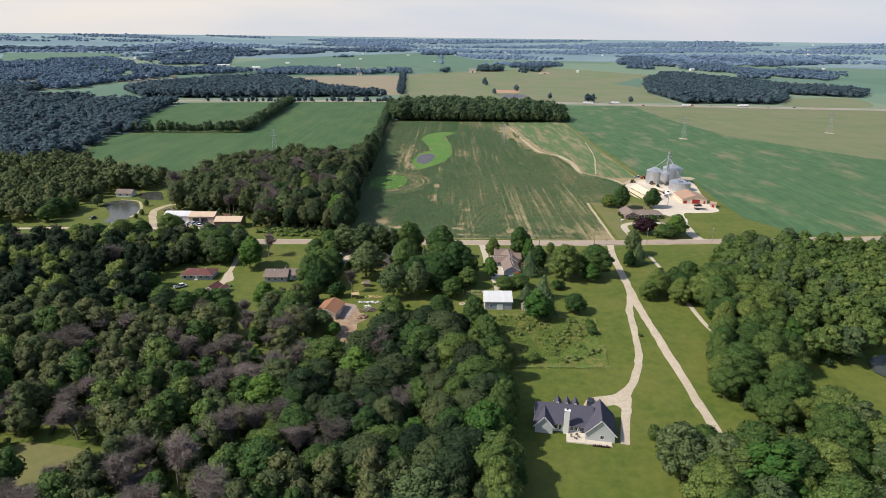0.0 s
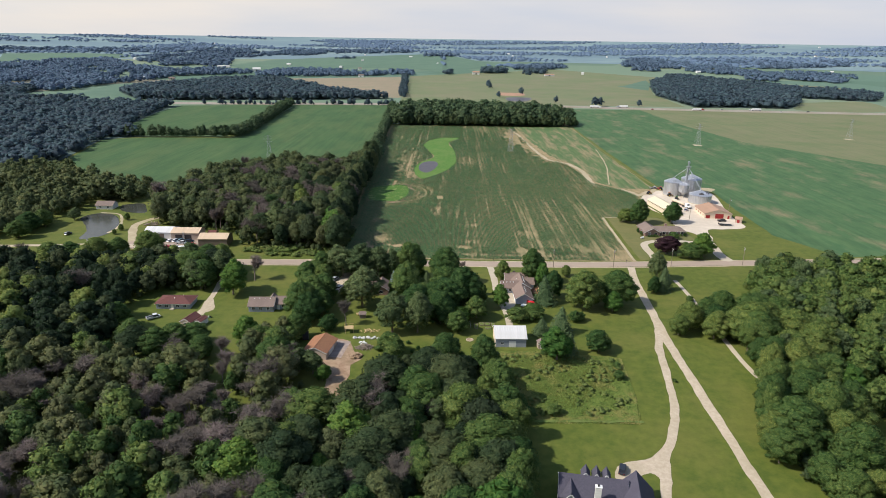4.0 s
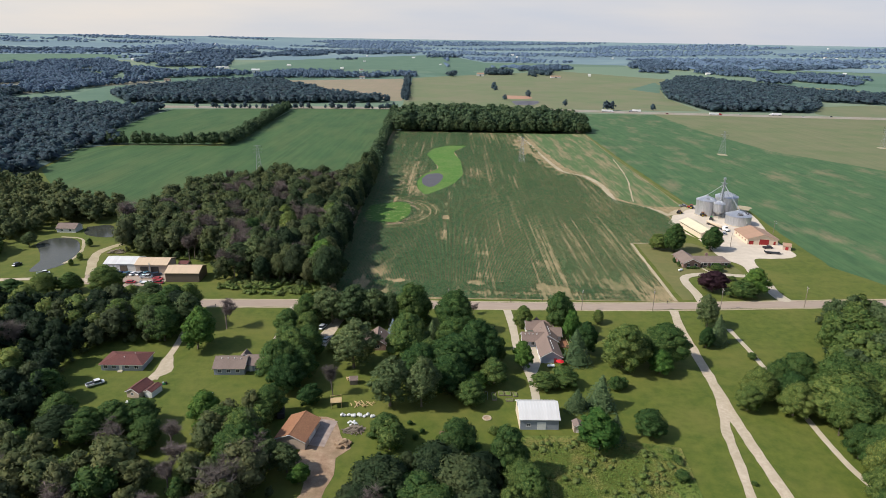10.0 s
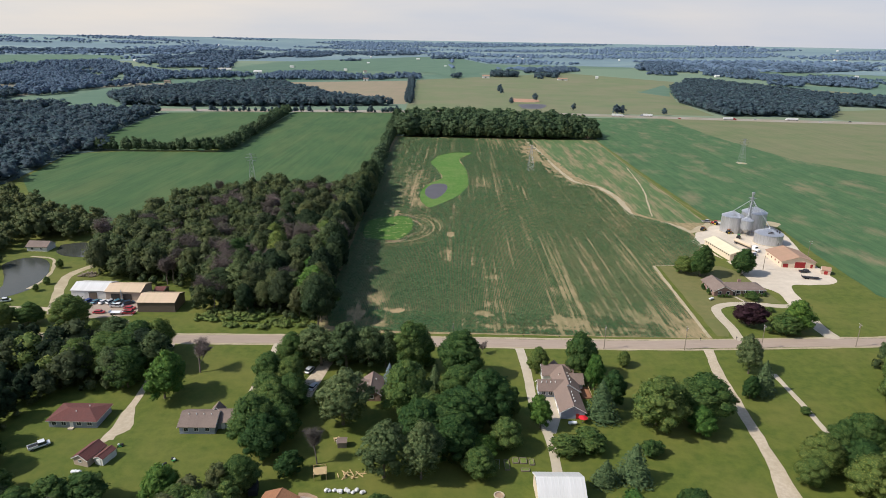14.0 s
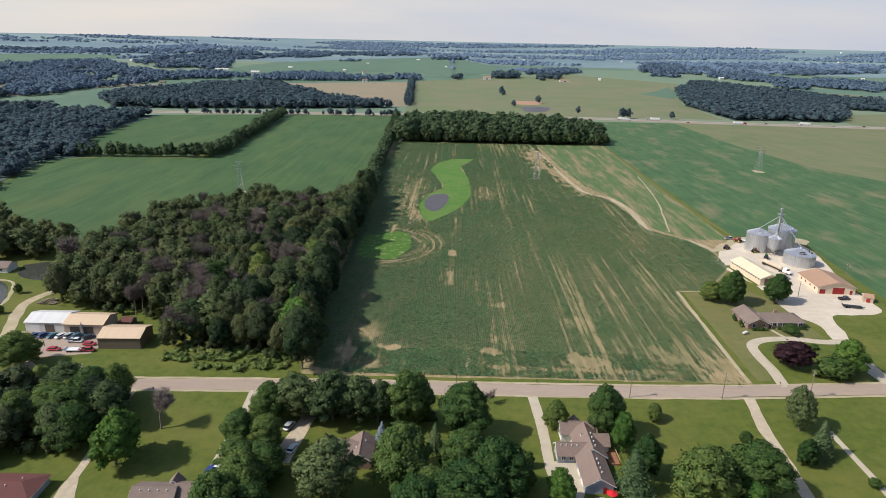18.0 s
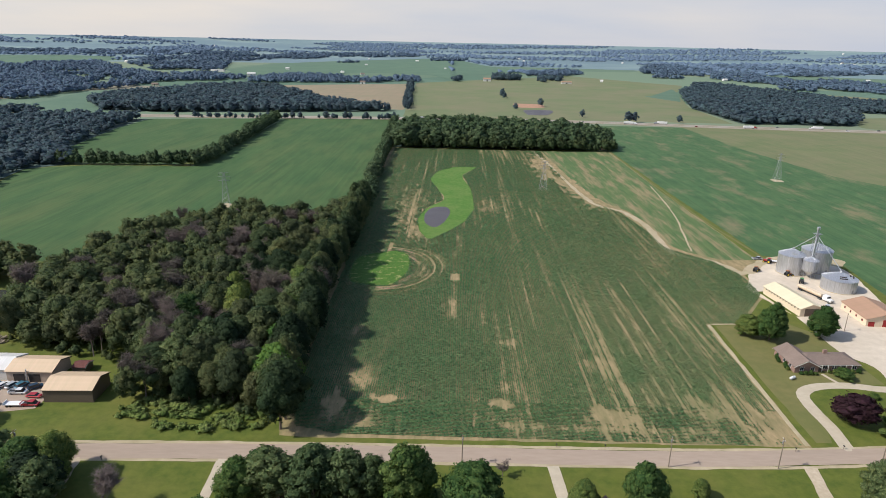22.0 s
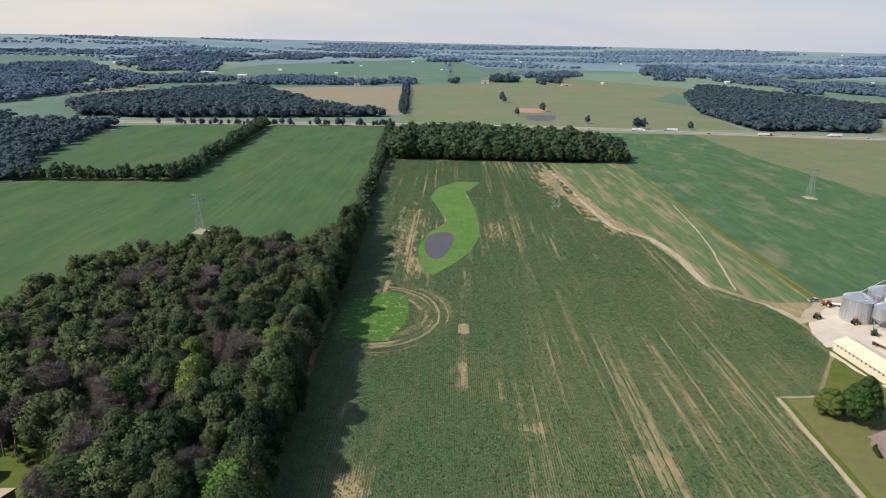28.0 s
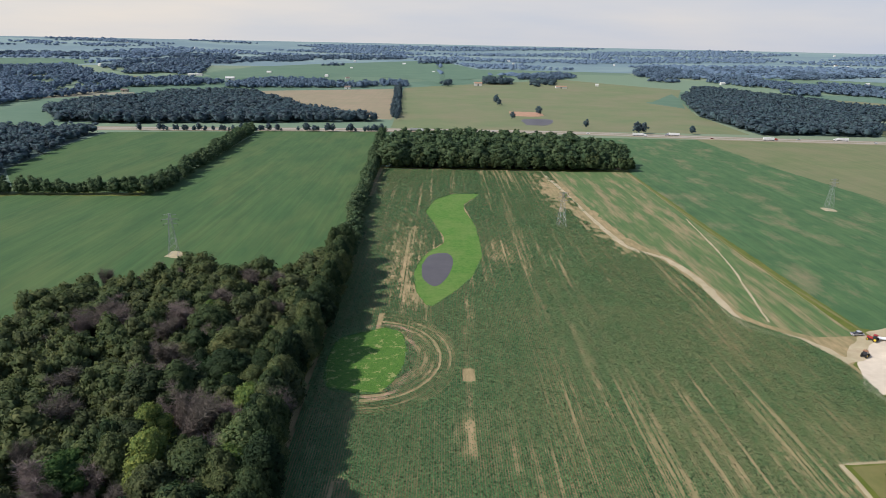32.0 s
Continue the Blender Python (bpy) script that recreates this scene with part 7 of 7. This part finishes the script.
for x, y, rz, c, k in ((-147, 368.6, 5, RED_C, "car"), (-134.6, 368.8, 4, RED_C, "pickup"), (-153, 363, 30, DARK_C, "suv"), (-158, 362, 70, BLUE_C, "car"), (-166, 377, 40, DARK_C, "car"), (-162, 366, 20, WHITE_C, "car")):
    vehicle(x, y, rz, c, k, "vehicle parked beside the workshop lot")
for x, y, rz, c, k, lb in ((-48.2, 324.5, 72, SILVER_C, "suv", "silver-blue SUV parked on the gravel drive"), (-58.5, 311.3, 3, WHITE_C, "car", "old white sedan parked on the lawn"), (-64.2, 303, 80, BLUE_C, "car", "dark blue car parked on the drive"),
                           (-62.2, 304.6, 80, WHITE_C, "suv", "white car parked beside the drive"), (-44.6, 313.5, 75, WHITE_C, "car", "white car under the tree"), (-115, 278, 42, WHITE_C, "pickup", "white pickup truck parked on the lawn"),
                           (-163, 322, 25, SILVER_C, "car", "silver car parked among trees"), (-214, 389, 80, DARK_C, "suv", "dark car by the pond"), (-194, 378, 30, WHITE_C, "pickup", "white pickup by the pond"),
                           (184, 439.5, 8, DARK_C, "pickup", "dark pickup outside the barn"), (170, 466, 60, SILVER_C, "suv", "silver car in the farmyard"), (168, 533, 10, SILVER_C, "pickup", "silver pickup at the edge of the farmyard"),
                           (55.5, 191.2, 70, DARK_C, "suv", "dark car outside the garage"), (158.2, 455.5, 95, RED_C, "pickup", "red pickup beside the cream shed")):
    vehicle(x, y, rz, c, k, lb)


def semi(x, y, rz, cab, trailer, label, z=None, length=13.0, tank=False):
    p = thing("semi_truck", x, y, rz, label, "truck", "trucks", z)
    part("cab", box(0.6, 3.2, -1.2, 1.2, 0.7, 3.1, bevel=0.2), cab, p)
    part("hood", box(3.2, 5.2, -1.0, 1.0, 0.7, 1.9, bevel=0.2), cab, p)
    part("windscreen", box(3.15, 3.23, -1.0, 1.0, 2.0, 2.8), GLASS, p)
    part("chassis", box(-length, 4.8, -0.5, 0.5, 0.6, 0.9), BLACK, p)
    if tank:
        body = prism([(-1.2, 2.8), (1.2, 2.8), (1.2, 1.9), (0.5, 1.05), (-0.5, 1.05), (-1.2, 1.9)], -length, -0.2, "x")
    else:
        body = box(-length, 0.0, -1.25, 1.25, 1.1, 3.9, bevel=0.04)
    part("trailer", body, trailer, p)
    for wx in (4.2, -0.4, 0.6 - 1.9, -length + 1.0, -length + 2.3):
        for s in (-1, 1):
            w = part("wheel", tube((wx, s * 0.8, 0.5), (wx, s * 1.2, 0.5), 0.5, 0.5, 12), RUBBER, p)
            part("rim", tube((wx, s * 1.2, 0.5), (wx, s * 1.22, 0.5), 0.28, 0.24, 10), STEEL, w)


semi(172.8, 475.5, -72, WHITE, CREAM, "white semi truck with cream grain trailer in the farmyard", tank=True, length=14)
for x, y, rz, c, t_ in ((262, 1148, -8, WHITE, WHITE), (300, 1158, 172, SIDING_BLUE, WHITE), (430, 1129, -4, RED, WHITE), (-180, 1143, 6, WHITE, WHITE), (-40, 1155, 5, WHITE, SIDING_GREY), (520, 1138, 176, WHITE, WHITE)):
    semi(x, y, rz, c, t_, "white semi truck on the far highway", gz(x, y) + 0.3, 14)
for x, y, rz, c in ((190, 1160, 0, WHITE_C), (120, 1172, 180, DARK_C), (350, 1134, -6, RED_C), (560, 1120, -3, WHITE_C), (-250, 1137, 5, DARK_C), (60, 1159, 3, SILVER_C), (610, 1130, 176, DARK_C), (470, 1142, 176, SILVER_C)):
    vehicle(x, y, rz, c, "suv", "car driving lane of the far highway")


def tractor(x, y, rz, body, label):
    p = thing("tractor", x, y, rz, label, "tractor", "farm machines")
    part("hood", box(0.2, 2.6, -0.45, 0.45, 0.9, 1.8, bevel=0.12), body, p)
    part("cab", box(-1.1, 0.3, -0.75, 0.75, 1.2, 2.8, bevel=0.1), GLASS, p)
    part("cab_roof", box(-1.2, 0.4, -0.85, 0.85, 2.8, 3.0, bevel=0.06), body, p)
    part("chassis", box(-1.2, 2.4, -0.35, 0.35, 0.6, 1.0), BLACK, p)
    for wx, r in ((-0.7, 0.95), (2.0, 0.6)):
        for s in (-1, 1):
            w = part("wheel", tube((wx, s * 0.6, r), (wx, s * 1.1, r), r, r, 16), RUBBER, p)
            part("rim", tube((wx, s * 1.1, r), (wx, s * 1.12, r), r * 0.55, r * 0.5, 12), YELLOW, w)
    part("exhaust", tube((1.6, 0.3, 1.8), (1.6, 0.3, 2.9), 0.05, 0.05, 6), BLACK, p)


tractor(174.0, 497.0, 60, GREEN_PAINT, "green tractor parked between the grain bins")
tractor(171.5, 527.5, 130, RED, "red tractor at the back of the farmyard")
tractor(172.5, 507.5, 10, SHINGLE_RUST, "rusty old tractor beside the bin")
tractor(158.5, 513.0, 40, SHINGLE_RUST, "rusty farm implement on bare ground")


def flatbed(x, y, rz, length, label, deck_mat=BLACK):
    p = thing("flatbed_trailer", x, y, rz, label, "trailer", "farm machines")
    part("bed", box(-length / 2, length / 2, -1.2, 1.2, 0.8, 1.0), deck_mat, p)
    part("headboard", box(-length / 2, -length / 2 + 0.1, -1.2, 1.2, 1.0, 1.6), deck_mat, p)
    part("drawbar", box(length / 2, length / 2 + 1.4, -0.1, 0.1, 0.7, 0.85), BLACK, p)
    for wx in (-length * 0.3, -length * 0.3 + 1.1):
        for s in (-1, 1):
            part("wheel", tube((wx, s * 0.9, 0.4), (wx, s * 1.15, 0.4), 0.4, 0.4, 12), RUBBER, p)


flatbed(182, 430, -12, 8, "long black flatbed trailer in the farmyard")
flatbed(176.5, 528.5, 170, 6, "white flatbed wagon at the back of the yard", WHITE)
flatbed(-139.5, 368.4, 4, 5.5, "white flatbed trailer behind the red pickup", WHITE)


# ---- poles, tanks and yard things ----
def utility_pole(x, y, h, rz, lamp=False, label="weathered wooden utility pole with crossarm by the road"):
    p = thing("utility_pole", x, y, rz, label, "utility pole", "utility poles")
    part("pole", tube((0, 0, -0.3), (0, 0, h), 0.16, 0.11, 8), WOOD, p)
    part("crossarm", box(-1.1, 1.1, -0.06, 0.06, h - 0.7, h - 0.55), WOOD, p)
    for s in (-1.0, -0.5, 0.5, 1.0):
        part("insulator", tube((s, 0, h - 0.55), (s, 0, h - 0.35), 0.05, 0.04, 6), WHITE, p)
    if lamp:
        part("lamp_head", box(-0.2, 0.2, -1.3, -0.8, h - 1.5, h - 1.3), STEEL, p)
        part("lamp_arm", tube((0, 0, h - 1.2), (0, -1.0, h - 1.35), 0.03, 0.03, 5), STEEL, p)
    else:
        part("transformer", tube((0.35, 0, h - 2.0), (0.35, 0, h - 1.1), 0.22, 0.22, 10), STEEL, p)


for x, y, rz in ((2, 345.4, 85), (60, 347.2, 85), (91, 348.0, 85), (121.5, 350.8, 85), (-120, 341.5, 85), (160, 354.4, 85)):
    utility_pole(x, y, 10.0, rz)
utility_pole(199, 465, 9.5, 20, True, "wooden yard light pole in the farm field")
utility_pole(163.5, 441.5, 8.0, 50, True, "yard light pole in the limestone farmyard")


def tank(x, y, rz):
    p = thing("propane_tank", x, y, rz, "white horizontal propane tank on the lawn", "propane tank", "propane tanks")
    bm = tube((-1.1, 0, 0.75), (1.1, 0, 0.75), 0.5, 0.5, 14)
    tube((-1.45, 0, 0.75), (-1.1, 0, 0.75), 0.2, 0.5, 14, bm)
    tube((1.1, 0, 0.75), (1.45, 0, 0.75), 0.5, 0.2, 14, bm)
    part("shell", bm, WHITE, p, smooth=False)
    part("valve_dome", tube((0, 0, 1.2), (0, 0, 1.42), 0.2, 0.16, 8), WHITE, p)
    for s in (-0.8, 0.8):
        part("leg", box(s - 0.1, s + 0.1, -0.35, 0.35, -0.05, 0.32), STEEL, p)


tank(39.2, 296.0, 5), tank(-98.0, 267.0, 3), tank(120.5, 399.0, 30)


def pile(name, x, y, rx, ry, h, n, material, label, seed, size=0.6, long=1.0):
    """A heap of rough lumps or poles, each thrown at its own angle."""
    rng = random.Random(seed)
    p = thing(name, x, y, 0, label, name.replace("_", " "))
    for i in range(n):
        a, d = rng.uniform(0, 6.28), math.sqrt(rng.random())
        px, py = rx * d * math.cos(a), ry * d * math.sin(a)
        z = h * (1 - d) * rng.random()
        s = size * rng.uniform(0.6, 1.2)
        bm = box(-s * long, s * long, -s * 0.5, s * 0.5, 0, s * 0.7, bevel=s * 0.14)
        bmesh.ops.rotate(bm, verts=bm.verts[:], cent=(0, 0, 0), matrix=Euler((rng.uniform(-.4, .4), rng.uniform(-.4, .4), rng.uniform(0, 6.28))).to_matrix())
        bmesh.ops.translate(bm, verts=bm.verts[:], vec=(px, py, z))
        part("piece", bm, material, p)


pile("brush_pile", -25.5, 255.5, 2.8, 2.2, 1.6, 70, WOOD, "brown heap of cut brush on bare earth", 1, 0.35, 3.0)
pile("rubble_heap", -26.5, 259.0, 1.6, 1.0, 0.6, 14, WHITE, "few pale blocks of rubble beside the brush", 2, 0.45)
pile("soil_heap", -28, 249, 2.4, 2.0, 1.0, 26, DIRT, "heap of turned earth on the site", 3, 0.8)
pile("firewood_stack", -175, 412, 5, 3.0, 1.8, 48, WOOD, "heap of split logs beside the dirt track", 4, 0.6, 1.4)
pile("scrap_heap", 196, 508, 3, 4, 1.0, 30, STEEL, "scattered machine parts behind the bin", 5, 0.5, 1.6)
pile("log_pile", -25, 269.6, 4.2, 1.1, 0.6, 16, NEWWOOD, "row of new timber poles lying in grass", 6, 0.25, 6.0)
pile("brush_pile", -108, 239, 2.5, 2, 1.0, 26, NEWWOOD, "pile of pale lumber at the wood edge", 7, 0.3, 3.5)
rng = random.Random(9)
for i in range(11):
    b = thing("wrapped_bale", -30.2 + i * 1.0 + rng.uniform(-0.3, 0.3), 263 + rng.uniform(-0.5, 0.5), rng.uniform(-40, 40), "white plastic-wrapped bundle in a row on the grass", "bale", "wrapped bundles")
    part("wrap", box(-0.48, 0.48, -0.6, 0.6, 0, rng.uniform(0.45, 0.9), bevel=0.2), METAL_WHITE, b)
    part("strap", box(-0.05, 0.05, -0.61, 0.61, 0.05, 0.44), STEEL, b)

p = thing("tree_platform", -33, 268.5, 12, "raised platform of new yellow lumber on posts", "platform")
for i in range(8):
    part("board", box(-1.8, 1.8, -1.6 + i * 0.4, -1.24 + i * 0.4, 2.0, 2.06), NEWWOOD, p)
for sx in (-1.6, 1.6):
    for sy in (-1.4, 1.4):
        part("post", box(sx - 0.08, sx + 0.08, sy - 0.08, sy + 0.08, -0.2, 2.9), NEWWOOD, p)
part("rail", box(-1.8, 1.8, 1.4, 1.48, 2.8, 2.9), NEWWOOD, p)
part("beam", box(-1.7, 1.7, -1.3, 1.3, 1.8, 1.99), NEWWOOD, p)

p = thing("playhouse", -29.5, 282.5, 8, "small weathered wooden playhouse in the shade", "playhouse")
gable(p, -1.3, 1.3, -1.2, 1.2, 1.7, 2.5, "x", WOOD, SHINGLE_TAUPE, over=0.15)
p = thing("picnic_table", -31.5, 285.0, 25, "pale wooden picnic table under the trees", "table")
part("tabletop", box(-0.9, 0.9, -0.4, 0.4, 0.7, 0.76), NEWWOOD, p)
for s in (-0.7, 0.7):
    part("bench", box(-0.9, 0.9, s - 0.14, s + 0.14, 0.4, 0.45), NEWWOOD, p)
    part("leg", box(s - 0.05, s + 0.05, -0.75, 0.75, 0, 0.7), NEWWOOD, p)

p = thing("fire_ring", 14.6, 263.2, 0, "ring of pale stones round a fire pit on the lawn", "fire pit")
for i in range(14):
    a = 6.2832 * i / 14
    q = part("stone", box(-0.3, 0.3, -0.2, 0.2, -0.05, 0.28, bevel=0.08), GRAVEL, p)
    q.location, q.rotation_euler = (1.25 * math.cos(a), 1.25 * math.sin(a), 0), (0, 0, a + 1.57)
part("ash_bed", tube((0, 0, 0), (0, 0, 0.1), 1.1, 1.0, 14), DIRT, p)

for x, y, w, d in ((17.5, 275.5, 1.3, 4.2), (20.0, 277.5, 1.6, 2.2), (22.2, 277.5, 1.8, 2.4), (22.4, 273.6, 2.2, 1.2), (12.6, 276.2, 1.2, 4.5), (24.5, 277, 1.2, 2.4)):
    p = thing("garden_bed", x, y, 2, "raised wooden vegetable bed with low plants", "garden bed", "garden beds")
    for s in (-1, 1):
        part("side_board", box(s * w / 2 - 0.06, s * w / 2 + 0.06, -d / 2, d / 2, -0.05, 0.4), WOOD, p)
        part("end_board", box(-w / 2 + 0.062, w / 2 - 0.062, s * d / 2 - 0.06, s * d / 2 + 0.06, -0.05, 0.4), WOOD, p)
    part("soil", box(-w / 2 + 0.07, w / 2 - 0.07, -d / 2 + 0.07, d / 2 - 0.07, 0.0, 0.3), WEEDS, p)

p = thing("clothes_line", 13.5, 274.5, 5, "metal swing frame on the shaded lawn", "swing set")
for s in (-1.8, 1.8):
    for k in (-0.8, 0.8):
        part("leg", tube((s, k, -0.1), (s, 0, 2.4), 0.05, 0.05, 6), STEEL, p)
part("top_bar", tube((-1.8, 0, 2.4), (1.8, 0, 2.4), 0.05, 0.05, 6), STEEL, p)
for s in (-0.8, 0.8):
    part("swing_seat", box(s - 0.25, s + 0.25, -0.12, 0.12, 0.5, 0.54), RED, p)
    part("chain", tube((s - 0.23, 0, 0.52), (s - 0.23, 0, 2.4), 0.012, 0.012, 4), STEEL, p)
    part("chain", tube((s + 0.23, 0, 0.52), (s + 0.23, 0, 2.4), 0.012, 0.012, 4), STEEL, p)

for x, y, rz in ((-92.5, 279.3, 20), (-76.4, 271.2, 60), (-74.6, 273.6, 140)):
    p = thing("lawn_mower", x, y, rz, "small riding mower standing on the lawn", "mower", "mowers")
    part("hood", box(0.1, 0.9, -0.3, 0.3, 0.35, 0.8, bevel=0.08), BLACK, p)
    part("seat", box(-0.6, -0.1, -0.25, 0.25, 0.55, 0.95, bevel=0.06), WHITE, p)
    part("deck", box(-0.5, 0.5, -0.55, 0.55, 0.12, 0.3, bevel=0.05), GREEN_PAINT, p)
    for wx in (-0.55, 0.7):
        for s in (-1, 1):
            part("wheel", tube((wx, s * 0.3, 0.22), (wx, s * 0.5, 0.22), 0.22, 0.22, 10), RUBBER, p)

for x, y in ((29.8, 354.8), (100.0, 356.2), (44, 355.0), (115, 358), (-98, 343.0)):
    p = thing("mailbox", x, y, 0, "small dark mailbox on a wooden post by the road", "mailbox", "mailboxes")
    part("post", box(-0.06, 0.06, -0.06, 0.06, -0.2, 1.05), WOOD, p)
    part("box_body", prism([(-0.14, 1.05), (0.14, 1.05), (0.14, 1.25), (0, 1.36), (-0.14, 1.25)], -0.3, 0.3, "y"), BLACK, p)

# farmsteads in the distance
for i, (x, y, rz, w, d, h, wall, roof) in enumerate((
        (-608, 2129, 10, 24, 14, 8, SIDING_WHITE, METAL_WHITE), (-760, 1700, 5, 24, 12, 4, SIDING_WHITE, METAL_WHITE), (-700, 1700, 0, 14, 9, 4, SIDING_TAN, SHINGLE_TAUPE), (-782, 2335, 0, 44, 11, 4, SIDING_WHITE, METAL_WHITE),
        (91, 2136, 0, 22, 14, 7, SIDING_WHITE, METAL_CLAY), (318, 2090, 0, 30, 11, 5, SIDING_WHITE, METAL_CLAY), (655, 1945, 0, 18, 12, 5, SIDING_WHITE, METAL_WHITE), (-247, 1915, 0, 14, 10, 5, SIDING_WHITE, SHINGLE_TAUPE),
        (-560, 1500, 0, 14, 9, 4, SIDING_WHITE, SHINGLE_GREY), (160, 905, 3, 12, 6, 3, SIDING_TAN, SHINGLE_RUST))):
    p = thing("farm_building", x, y, rz, "white farm building in the distance", "farm building", "distant farms")
    gable(p, -w / 2, w / 2, -d / 2, d / 2, h, h * 1.45, "x", wall, roof, over=0.5, base=-1)
    door(p, "S", 0, w * 0.16, h * 0.7, -d / 2, DARKTRIM)
rng = random.Random(31)
for i in range(48):
    y = rng.uniform(2100, 4300)
    x = rng.uniform(-0.75, 0.8) * y
    p = thing("farm_building", x, y, rng.uniform(-20, 20), "pale farm building far across the plain", "farm building", "distant farms")
    w = rng.uniform(7, 15)
    gable(p, -w / 2, w / 2, -5, 5, 5, 7.5, "x", SIDING_WHITE, METAL_WHITE if i % 4 else SHINGLE_TAUPE, over=0.5, base=-3)
